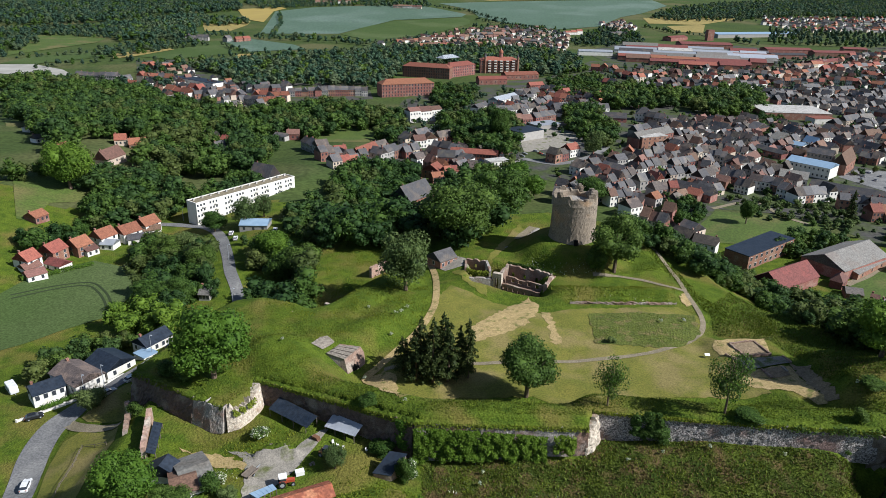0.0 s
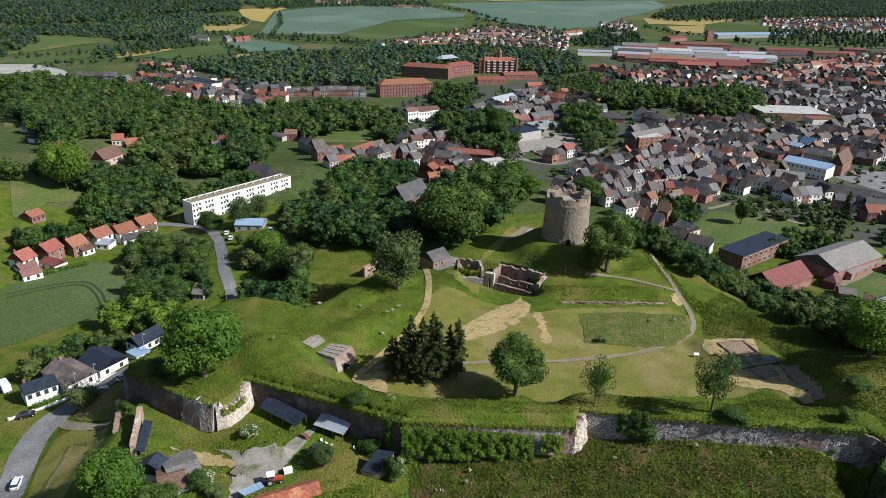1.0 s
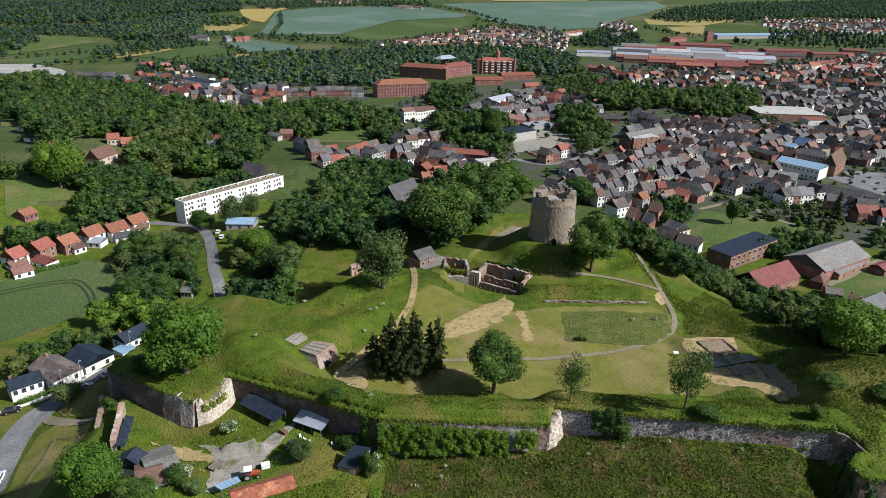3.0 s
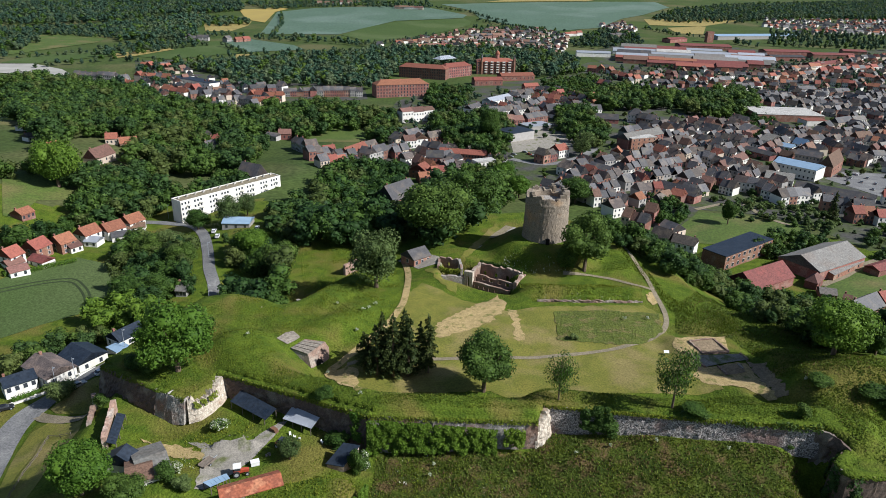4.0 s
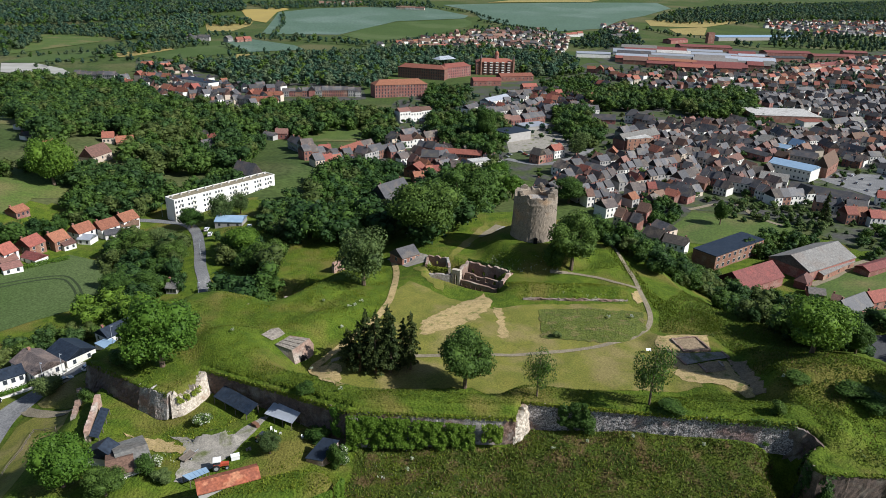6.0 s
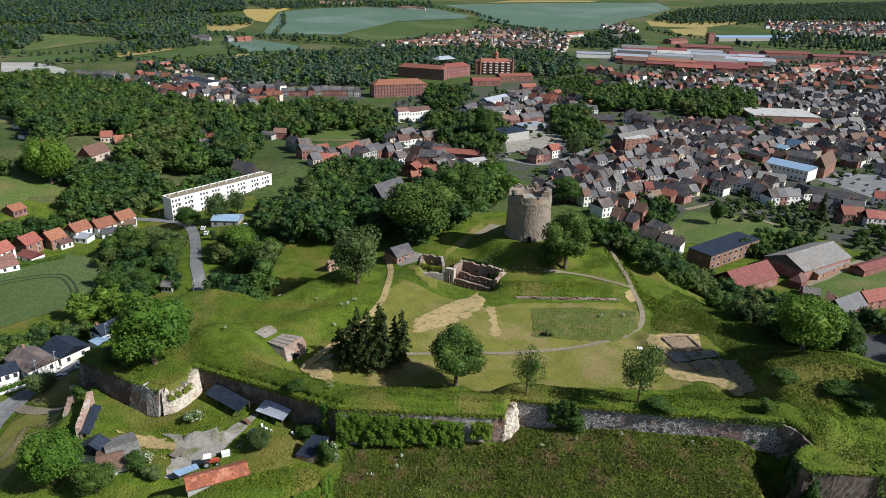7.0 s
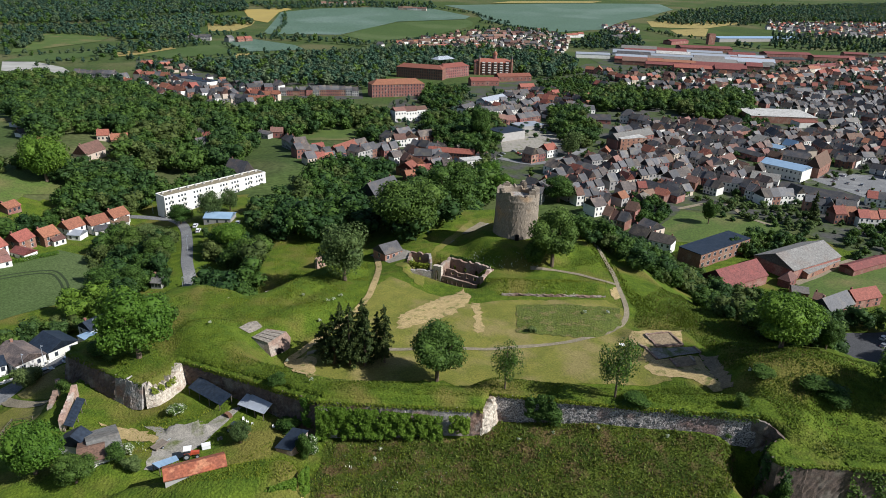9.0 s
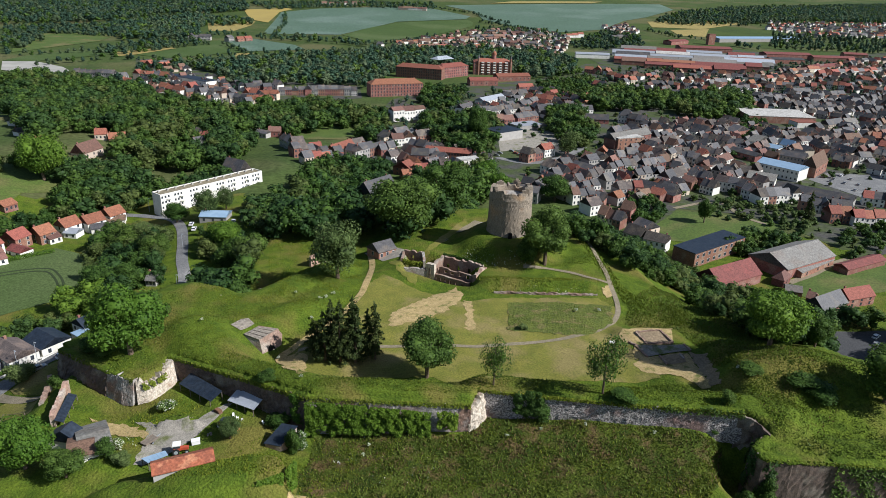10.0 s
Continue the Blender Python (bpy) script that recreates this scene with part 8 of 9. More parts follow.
lamp_post(-95.2, 161.6)
lamp_post(-84.4, 181.0)
lamp_post(-124.0, 317.5)
lamp_post(-84.1, 258.0)
lamp_post(-71.1, 218.5)
lamp_post(-91.6, 165.3)
hedge([(-103.5, 154.4), (-99.4, 158.6), (-96.4, 161.8)], 1.6, 1.8, LEAF_BRIGHT, "clipped bright green hedge by the road")
hedge([(-159.4, 241.9), (-153.8, 247.2), (-147.4, 255.9), (-141.1, 261.7)], 1.6, 2, LEAF_BRIGHT, "clipped garden hedge above the field")
hedge([(-135.7, 286.4), (-123.0, 273.7), (-116.2, 267.6)], 1.4, 1.8, LEAF_BRIGHT, "clipped green garden hedge by a house")
fence([(-76.0, 134.0), (-79.5, 135.2), (-83.2, 136.4), (-81.9, 129.4), (-81.6, 122.9), (-80.1, 115.7), (-79.4, 108)])
garden_wall([(-107.0, 149.6), (-102.9, 153.6), (-98.8, 157.6), (-95.8, 160.8)], 0.7, "low white garden wall along the road")
garden_wall([(-94.6, 162.2), (-91.2, 166.6), (-88.4, 170.6)], 0.5, "low white garden wall before the bungalows")

# ---- town ----
row(78.0, 470.7, 89.5, 482.2, 2, "b", "ssn", 8.5, 5.6, 9, seed=1, cross=0.25)
row(91.7, 489.5, 100.1, 495.9, 1, "w", "r", 8.5, 5.6, 9, seed=2, cross=0.25)
row(133.6, 492.8, 141.7, 490.2, 1, "w", "r", 8.5, 5.6, 9, seed=3, cross=0.25)
row(89.5, 440.7, 99.1, 449.2, 1, "w", "ssn", 8.5, 5.6, 9, seed=4, cross=0.25)
row(100.5, 450.9, 107.3, 454.8, 1, "b", "ssn", 8.5, 5.6, 9, seed=5, cross=0.25)
row(99.4, 408.7, 123.9, 427.3, 5, "bgwe", "ssn", 8.5, 5.6, 9, seed=6, cross=0.25)
row(91.3, 385.9, 116.1, 400.3, 5, "bwge", "sso", 8.5, 5.6, 9, seed=7, cross=0.25)
row(127.2, 441.9, 152.2, 456.7, 5, "bgw", "ssn", 8.5, 5.6, 9, seed=8, cross=0.25)
row(122.0, 411.0, 144.5, 422.6, 4, "beg", "ssr", 8.5, 5.6, 9, seed=9, cross=0.25)
row(146.4, 429.6, 168.0, 440.5, 4, "bge", "ssn", 8.5, 5.6, 9, seed=10, cross=0.25)
row(156.9, 454.1, 173.7, 463.8, 3, "bw", "sn", 8.5, 5.6, 9, seed=11, cross=0.25)
row(162.9, 420.5, 175.9, 432.8, 2, "wg", "ssn", 8.5, 5.6, 9, seed=12, cross=0.25)
row(138.4, 400.1, 143.7, 400.6, 1, "b", "r", 8.5, 5.6, 9, seed=13, cross=0.25)
row(147.4, 390.2, 153.2, 385.0, 1, "b", "r", 8.5, 5.6, 9, seed=14, cross=0.25)
row(166.4, 491.4, 173.5, 495.7, 1, "e", "r", 8.5, 5.6, 9, seed=15, cross=0.25)
row(173.5, 481.8, 181.0, 487.9, 1, "w", "ssn", 8.5, 5.6, 9, seed=16, cross=0.25)
row(183.5, 486.4, 190.0, 494.2, 1, "e", "ssn", 8.5, 5.6, 9, seed=17, cross=0.25)
row(191.3, 494.3, 202.2, 495.6, 2, "w", "ssn", 8.5, 5.6, 9, seed=18, cross=0.25)
row(175.8, 522.2, 189.5, 529.8, 1, "b", "ssn", 8.5, 5.6, 9, seed=19, cross=0.25)
row(192.6, 534.2, 204.0, 537.7, 1, "e", "ssn", 8.5, 5.6, 9, seed=20, cross=0.25)
row(188.3, 626.6, 201.8, 615.5, 2, "be", "ssn", 8.5, 5.6, 9, seed=21, cross=0.25)
row(196.8, 604.6, 212.2, 580.2, 4, "bgw", "ssn", 8.5, 5.6, 9, seed=22, cross=0.25)
row(219.1, 593.0, 228.2, 584.7, 1, "w", "ssn", 8.5, 5.6, 9, seed=23, cross=0.25)
row(102.2, 358.8, 109.9, 363.6, 1, "w", "ssn", 8.5, 5.6, 9, seed=24, cross=0.25)
row(108.3, 344.6, 118.7, 336.3, 3, "be", "oos", 8.5, 5.6, 9, seed=25, cross=0.25)
row(122.3, 354.6, 127.2, 351.1, 1, "b", "o", 8.5, 5.6, 9, seed=26, cross=0.25)
row(120.9, 320.2, 132.0, 327.8, 1, "e", "ssn", 8.5, 5.6, 9, seed=27, cross=0.25)
row(124.1, 311.2, 133.2, 305.3, 1, "w", "ssn", 8.5, 5.6, 9, seed=28, cross=0.25)
row(117.1, 319.6, 123.8, 311.9, 1, "g", "ssn", 8.5, 5.6, 9, seed=29, cross=0.25)
row(71.2, 398.3, 82.1, 390.9, 2, "gb", "ssn", 8.5, 5.6, 9, seed=30, cross=0.25)
row(67.0, 382.4, 78.8, 377.9, 2, "g", "ssn", 8.5, 5.6, 9, seed=31, cross=0.25)
row(96.4, 377.3, 110.7, 383.2, 3, "bwe", "so", 8.5, 5.6, 9, seed=32, cross=0.25)
row(120.1, 462.5, 136.4, 472.5, 2, "wg", "ssn", 8.5, 5.6, 9, seed=33, cross=0.25)
row(138.5, 474.4, 150.1, 479.1, 2, "bw", "ssn", 8.5, 5.6, 9, seed=34, cross=0.25)
row(154.5, 489.9, 163.0, 491.0, 1, "b", "ssn", 8.5, 5.6, 9, seed=35, cross=0.25)
row(178.3, 455.0, 187.6, 448.5, 2, "bg", "ssn", 8.5, 5.6, 9, seed=36, cross=0.25)
row(156.7, 398.3, 162.7, 392.9, 2, "wb", "ssn", 8.5, 5.6, 9, seed=37, cross=0.25)
row(214.6, 549.5, 221.3, 539.9, 2, "be", "ssn", 8.5, 5.6, 9, seed=38, cross=0.25)
row(110.3, 374.3, 116.2, 371.6, 2, "bw", "so", 8.5, 5.6, 9, seed=39, cross=0.25)
row(193.8, 484.2, 204.9, 478.7, 3, "ew", "ssn", 8.5, 5.6, 9, seed=40, cross=0.25)
row(126.9, 395.3, 136.9, 400.0, 2, "bg", "ssn", 8.5, 5.6, 9, seed=41, cross=0.25)
row(202.8, 517.8, 213.6, 515.3, 2, "bw", "ssn", 8.5, 5.6, 9, seed=42, cross=0.25)
row(157.7, 557.2, 173.2, 572.7, 2, "bg", "ssn", 8.5, 5.6, 9, seed=43, cross=0.25)
row(249.9, 622.2, 260.3, 606.0, 2, "b", "ssn", 8.5, 5.6, 9, seed=44, cross=0.25)
row(262.9, 608.8, 278.8, 616.0, 1, "e", "ssn", 8.5, 5.6, 9, seed=45, cross=0.25)
row(228.9, 557.8, 245.0, 542.9, 4, "bwe", "ssn", 8.5, 5.6, 9, seed=46, cross=0.25)
row(245.0, 542.9, 260.3, 528.8, 4, "we", "ssn", 8.5, 5.6, 9, seed=47, cross=0.25)
row(262.4, 575.5, 279.5, 587.0, 1, "b", "ssn", 8.5, 5.6, 9, seed=48, cross=0.25)
row(268.1, 543.8, 285.5, 556.5, 1, "w", "f", 8.5, 5.6, 9, seed=49, cross=0.25)
row(295.4, 579.8, 297.8, 558.1, 3, "wg", "ssn", 8.5, 5.6, 9, seed=50, cross=0.25)
row(301.6, 567.2, 320.6, 576.4, 3, "wb", "ssn", 8.5, 5.6, 9, seed=51, cross=0.25)
row(306.7, 548.7, 319.7, 554.5, 2, "bw", "ssn", 8.5, 5.6, 9, seed=52, cross=0.25)
row(290.5, 538.5, 296.0, 529.3, 1, "w", "u", 8.5, 5.6, 9, seed=53, cross=0.25)
row(297.4, 529.4, 301.4, 514.7, 2, "be", "sr", 8.5, 5.6, 9, seed=54, cross=0.25)
row(210.0, 507.4, 227.2, 496.8, 5, "w", "ssn", 8.5, 5.6, 9, seed=55, cross=0.25)
row(199.0, 455.7, 226.7, 482.9, 2, "bw", "o", 8.5, 5.6, 9, seed=56, cross=0.25)
row(204.9, 448.9, 218.5, 435.9, 3, "bwg", "ssn", 8.5, 5.6, 9, seed=57, cross=0.25)
row(196.8, 420.0, 208.8, 410.9, 2, "w", "ssn", 8.5, 5.6, 9, seed=58, cross=0.25)
row(214.8, 449.9, 227.9, 444.0, 2, "b", "ssn", 8.5, 5.6, 9, seed=59, cross=0.25)
row(206.9, 408.2, 214.4, 396.8, 3, "wb", "ssn", 8.5, 5.6, 9, seed=60, cross=0.25)
row(209.6, 390.4, 237.3, 399.0, 5, "wbw", "ssn", 8.5, 5.6, 9, seed=61, cross=0.25)
row(231.9, 381.3, 257.3, 372.9, 5, "wbg", "ssn", 8.5, 5.6, 9, seed=62, cross=0.25)
row(308.3, 492.4, 317.0, 484.9, 3, "b", "ssn", 8.5, 5.6, 9, seed=63, cross=0.25)
row(329.1, 527.5, 335.1, 513.2, 2, "e", "ssn", 8.5, 5.6, 9, seed=64, cross=0.25)
row(331.4, 503.8, 340.9, 504.9, 1, "w", "ssn", 8.5, 5.6, 9, seed=65, cross=0.25)
row(352.3, 565.1, 369.5, 573.8, 2, "b", "o", 8.5, 5.6, 9, seed=66, cross=0.25)
row(354.9, 587.7, 375.4, 597.4, 2, "be", "ssn", 8.5, 5.6, 9, seed=67, cross=0.25)
row(364.0, 620.2, 384.9, 633.3, 1, "e", "ssn", 8.5, 5.6, 9, seed=68, cross=0.25)
row(348.1, 613.1, 354.1, 604.1, 1, "e", "ssn", 8.5, 5.6, 9, seed=69, cross=0.25)
row(391.8, 642.2, 406.1, 646.9, 1, "w", "f", 8.5, 5.6, 9, seed=70, cross=0.25)
row(396.0, 617.1, 419.6, 605.7, 5, "bw", "ssn", 8.5, 5.6, 9, seed=71, cross=0.25)
row(356.0, 554.9, 376.2, 535.2, 6, "bwe", "ssr", 8.5, 5.6, 9, seed=72, cross=0.25)
row(315.8, 539.6, 316.6, 522.2, 2, "gb", "ssn", 8.5, 5.6, 9, seed=73, cross=0.25)
row(202.4, 471.9, 209.3, 458.4, 2, "ge", "ssn", 8.5, 5.6, 9, seed=74, cross=0.25)
row(185.8, 412.4, 191.9, 405.4, 2, "wb", "ssn", 8.5, 5.6, 9, seed=75, cross=0.25)
row(237.3, 360.9, 250.8, 362.1, 2, "b", "r", 8.5, 5.6, 9, seed=76, cross=0.25)
row(249.1, 357.0, 266.5, 357.5, 3, "wb", "r", 8.5, 5.6, 9, seed=77, cross=0.25)
row(337.0, 571.8, 342.2, 563.8, 1, "b", "ssn", 8.5, 5.6, 9, seed=78, cross=0.25)
row(184.4, 433.7, 193.5, 423.7, 3, "bw", "ssn", 8.5, 5.6, 9, seed=79, cross=0.25)
row(383.3, 577.8, 415.8, 568.9, 5, "bw", "sr", 8.5, 5.6, 9, seed=80, cross=0.25)
row(349.6, 513.1, 375.2, 493.2, 6, "bwe", "ssn", 8.5, 5.6, 9, seed=81, cross=0.25)
row(328.2, 463.8, 350.1, 444.1, 5, "wbe", "sr", 8.5, 5.6, 9, seed=82, cross=0.25)
row(446.0, 666.4, 484.2, 657.9, 5, "bw", "ssn", 8.5, 5.6, 9, seed=83, cross=0.25)
row(326.4, 579.4, 339.2, 585.6, 1, "w", "ssn", 8.5, 5.6, 9, seed=84, cross=0.25)
row(277.9, 398.2, 299.1, 388.7, 4, "wb", "sr", 8.5, 5.6, 9, seed=85, cross=0.25)
row(-28.6, 600.4, -0.8, 618.1, 3, "w", "o", 10, 9, 12, seed=86, cross=0)
row(-29.0, 515.4, -10.1, 534.9, 2, "e", "ssn", 8.5, 5.6, 9, seed=87, cross=0.25)
row(-19.9, 507.2, -3.1, 515.3, 2, "w", "o", 8.5, 5.6, 9, seed=88, cross=0.25)
row(-2.5, 521.4, 7.8, 531.0, 1, "b", "ssn", 8.5, 5.6, 9, seed=89, cross=0.25)
row(-32.5, 475.3, -24.3, 487.6, 1, "b", "ssn", 8.5, 5.6, 9, seed=90, cross=0.25)
row(-25.5, 473.0, -15.6, 480.1, 2, "eb", "ssn", 8.5, 5.6, 9, seed=91, cross=0.25)
row(-4.4, 492.2, 14.8, 480.2, 3, "gb", "ssn", 8.5, 5.6, 9, seed=92, cross=0.25)
row(-1.1, 459.8, 11.0, 459.6, 1, "b", "ssn", 8.5, 5.6, 9, seed=93, cross=0.25)
row(14.5, 461.6, 22.6, 456.1, 1, "w", "ssn", 8.5, 5.6, 9, seed=94, cross=0.25)
row(18.3, 435.8, 31.8, 440.2, 2, "eb", "ssn", 8.5, 5.6, 9, seed=95, cross=0.25)
row(41.8, 461.5, 53.4, 454.9, 2, "gw", "ssn", 8.5, 5.6, 9, seed=96, cross=0.25)
row(-9.3, 432.7, 2.6, 426.8, 1, "b", "r", 8.5, 5.6, 9, seed=97, cross=0.25)
row(2.7, 424.0, 11.4, 427.8, 2, "e", "r", 8.5, 5.6, 9, seed=98, cross=0.25)
row(10.9, 435.0, 17.6, 443.1, 1, "b", "ssn", 8.5, 5.6, 9, seed=99, cross=0.25)
row(-4.8, 416.5, 4.3, 420.2, 1, "b", "r", 8, 3.5, 6, seed=100, cross=0)
row(44.8, 632.8, 89.2, 653.9, 6, "w", "ssn", 8.5, 5.6, 9, seed=101, cross=0.25)
row(61.0, 595.6, 79.5, 603.2, 2, "b", "o", 8.5, 5.6, 9, seed=102, cross=0.25)
row(81.0, 603.4, 101.5, 619.6, 3, "b", "s", 9, 7, 10.5, seed=103, cross=0)
row(90.2, 669.0, 108.8, 704.1, 3, "b", "ssn", 8.5, 5.6, 9, seed=104, cross=0.25)
row(113.3, 721.9, 135.4, 708.4, 4, "be", "sr", 8.5, 5.6, 9, seed=105, cross=0.25)
row(129.7, 675.2, 148.5, 684.4, 3, "be", "ssn", 8.5, 5.6, 9, seed=106, cross=0.25)
row(142.3, 653.7, 159.5, 656.4, 2, "w", "s", 9, 7, 10.5, seed=107, cross=0)
row(107.0, 671.7, 111.9, 642.9, 2, "bg", "ssn", 8.5, 5.6, 9, seed=108, cross=0.25)
row(32.0, 645.1, 43.3, 664.8, 1, "w", "ssn", 8.5, 5.6, 9, seed=109, cross=0.25)
row(79.1, 737.6, 104.5, 749.2, 3, "gb", "ssn", 8.5, 5.6, 9, seed=110, cross=0.25)
row(-43.3, 455.5, -31.4, 475.9, 3, "bg", "ssn", 8.5, 5.6, 9, seed=111, cross=0.25)
row(-76.7, 424.6, -56.2, 439.4, 5, "b", "ssn", 8.5, 5.6, 9, seed=112, cross=0.25)
row(-66.7, 409.1, -51.3, 421.4, 3, "be", "sr", 8.5, 5.6, 9, seed=113, cross=0.25)
row(-56.6, 452.1, -45.5, 473.6, 1, "e", "r", 8.5, 5.6, 9, seed=114, cross=0.25)
row(-94.7, 480.2, -75.8, 445.7, 3, "g", "ssn", 8.5, 5.6, 9, seed=115, cross=0.25)
row(-46.0, 477.5, -39.0, 486.9, 1, "w", "ssn", 8.5, 5.6, 9, seed=116, cross=0.25)
far = Bulk()
far.row(-156.8, 715.4, -76.5, 729.3, 12, "bbg", "s", 8.5, 5.6, 9, seed=117, cross=0.25)
far.row(-216.8, 694.2, -194.3, 691.1, 2, "b", "s", 8.5, 5.6, 9, seed=118, cross=0.25)
far.row(-185.7, 692.6, -149.8, 684.9, 5, "we", "r", 8.5, 5.6, 9, seed=119, cross=0.25)
far.row(-172.2, 655.2, -146.9, 653.1, 3, "e", "r", 8.5, 5.6, 9, seed=120, cross=0.25)
far.row(-369.0, 872.5, -327.7, 860.2, 5, "b", "r", 8.5, 5.6, 9, seed=121, cross=0.25)
far.row(-341.0, 790.5, -298.9, 781.0, 5, "we", "sr", 8.5, 5.6, 9, seed=122, cross=0.25)
far.row(-408.3, 786.3, -359.9, 782.4, 7, "g", "s", 8.5, 5.6, 9, seed=123, cross=0.25)
far.row(-352.6, 766.4, -344.0, 776.7, 1, "g", "s", 8.5, 5.6, 9, seed=124, cross=0.25)
far.row(-336.6, 740.5, -318.4, 732.0, 2, "b", "r", 8.5, 5.6, 9, seed=125, cross=0.25)
far.row(-278.5, 712.4, -246.8, 689.0, 3, "bw", "r", 8.5, 5.6, 9, seed=126, cross=0.25)
far.row(-259.2, 723.4, -243.2, 711.3, 2, "wb", "r", 8.5, 5.6, 9, seed=127, cross=0.25)
far.row(-220.1, 686.7, -214.7, 694.6, 1, "w", "s", 8.5, 5.6, 9, seed=128, cross=0.25)
far.row(-195.2, 727.2, -179.9, 737.6, 2, "b", "s", 8.5, 5.6, 9, seed=129, cross=0.25)
far.row(-148.9, 428.5, -145.9, 430.1, 1, "w", "r", 8.5, 5.6, 9, seed=130, cross=0.25)
far.row(-237.3, 767.1, -227.9, 760.6, 1, "w", "r", 8.5, 5.6, 9, seed=131, cross=0.25)
far.row(-194.4, 674.1, -170.1, 655.6, 3, "gw", "s", 8.5, 5.6, 9, seed=132, cross=0.25)
far.row(-239.6, 701.0, -220.1, 679.9, 2, "w", "s", 8.5, 5.6, 9, seed=133, cross=0.25)
far.row(204.3, 958.5, 237.6, 948.6, 3, "b", "r", 8.5, 5.6, 9, seed=134, cross=0.25)
far.row(228.3, 909.8, 250.9, 865.7, 4, "be", "r", 8.5, 5.6, 9, seed=135, cross=0.25)
far.row(267.0, 850.6, 323.5, 834.5, 9, "gbw", "s", 8.5, 5.6, 9, seed=136, cross=0.25)
far.row(261.1, 783.3, 292.2, 769.6, 4, "wb", "sr", 8.5, 5.6, 9, seed=137, cross=0.25)
far.row(390.6, 941.1, 429.1, 922.8, 6, "ew", "so", 8.5, 5.6, 9, seed=138, cross=0.25)
far.row(428.3, 922.7, 517.2, 965.6, 9, "we", "rso", 8.5, 5.6, 9, seed=139, cross=0.25)
far.row(421.9, 873.9, 472.5, 860.6, 8, "we", "sr", 8.5, 5.6, 9, seed=140, cross=0.25)
far.row(540.3, 998.1, 661.6, 1053.3, 10, "wb", "rs", 8.5, 5.6, 9, seed=141, cross=0.25)
far.row(499.7, 887.8, 549.9, 852.5, 9, "bw", "sr", 8.5, 5.6, 9, seed=142, cross=0.25)
far.row(360.7, 762.4, 394.9, 768.0, 5, "gw", "s", 8.5, 5.6, 9, seed=143, cross=0.25)
far.row(376.9, 730.2, 432.9, 722.3, 10, "bgw", "s", 8.5, 5.6, 9, seed=144, cross=0.25)
far.row(462.8, 779.0, 467.3, 711.5, 7, "bg", "s", 8.5, 5.6, 9, seed=145, cross=0.25)
far.row(433.5, 796.7, 480.7, 812.4, 5, "wb", "s", 8.5, 5.6, 9, seed=146, cross=0.25)
far.row(653.6, 1026.9, 754.2, 1017.6, 10, "wb", "rs", 8.5, 5.6, 9, seed=147, cross=0.25)
far.row(553.5, 857.4, 623.5, 828.1, 10, "wb", "rs", 8.5, 5.6, 9, seed=148, cross=0.25)
far.row(490.9, 751.5, 542.1, 710.2, 9, "bg", "s", 8.5, 5.6, 9, seed=149, cross=0.25)
far.row(188.5, 836.4, 204.9, 817.9, 3, "b", "rs", 8.5, 5.6, 9, seed=150, cross=0.25)
far.row(236.3, 810.9, 252.3, 797.5, 3, "bw", "s", 8.5, 5.6, 9, seed=151, cross=0.25)
far.row(340.6, 863.8, 366.8, 877.7, 3, "b", "s", 8.5, 5.6, 9, seed=152, cross=0.25)
far.row(505.0, 1008.5, 563.9, 1045.4, 5, "we", "ro", 8.5, 5.6, 9, seed=153, cross=0.25)
far.row(672.1, 1168.5, 755.4, 1202.4, 6, "we", "rs", 8.5, 5.6, 9, seed=154, cross=0.25)
far.row(415.2, 813.2, 448.3, 826.9, 4, "wb", "rs", 8.5, 5.6, 9, seed=155, cross=0.25)
far.row(566.3, 943.5, 594.0, 928.6, 4, "we", "r", 8.5, 5.6, 9, seed=156, cross=0.25)
far.row(356.3, 831.8, 392.8, 846.7, 4, "bw", "s", 8.5, 5.6, 9, seed=157, cross=0.25)
far.row(-78.1, 1227.0, -20.4, 1260.4, 6, "we", "ro", 8.5, 5.6, 9, seed=158, cross=0.25)
far.row(-21.2, 1288.4, 52.6, 1336.3, 7, "we", "or", 8.5, 5.6, 9, seed=159, cross=0.25)
far.row(-36.3, 1166.5, 79.0, 1222.4, 10, "wbe", "ors", 8.5, 5.6, 9, seed=160, cross=0.25)
far.row(52.0, 1355.7, 131.5, 1395.9, 7, "eb", "os", 8.5, 5.6, 9, seed=161, cross=0.25)
far.row(89.5, 1467.4, 203.8, 1444.4, 9, "eb", "os", 8.5, 5.6, 9, seed=162, cross=0.25)
far.row(101.8, 1291.7, 182.9, 1275.4, 7, "be", "os", 8.5, 5.6, 9, seed=163, cross=0.25)
far.row(172.9, 1202.6, 193.2, 1085.9, 4, "be", "os", 8.5, 5.6, 9, seed=164, cross=0.25)
far.row(248.5, 1445.3, 286.2, 1464.7, 3, "w", "r", 8.5, 5.6, 9, seed=165, cross=0.25)
far.row(354.8, 1585.7, 399.5, 1629.4, 3, "we", "so", 8.5, 5.6, 9, seed=166, cross=0.25)
far.row(338.2, 1437.3, 374.4, 1446.1, 3, "we", "s", 8.5, 5.6, 9, seed=167, cross=0.25)
far.row(770.2, 1737.3, 848.4, 1759.3, 5, "w", "s", 8.5, 5.6, 9, seed=168, cross=0.25)
far.row(835.9, 1731.8, 854.5, 1713.4, 2, "w", "s", 8.5, 5.6, 9, seed=169, cross=0.25)
far.row(943.5, 1812.1, 1013.4, 1757.7, 6, "w", "s", 8.5, 5.6, 9, seed=170, cross=0.25)
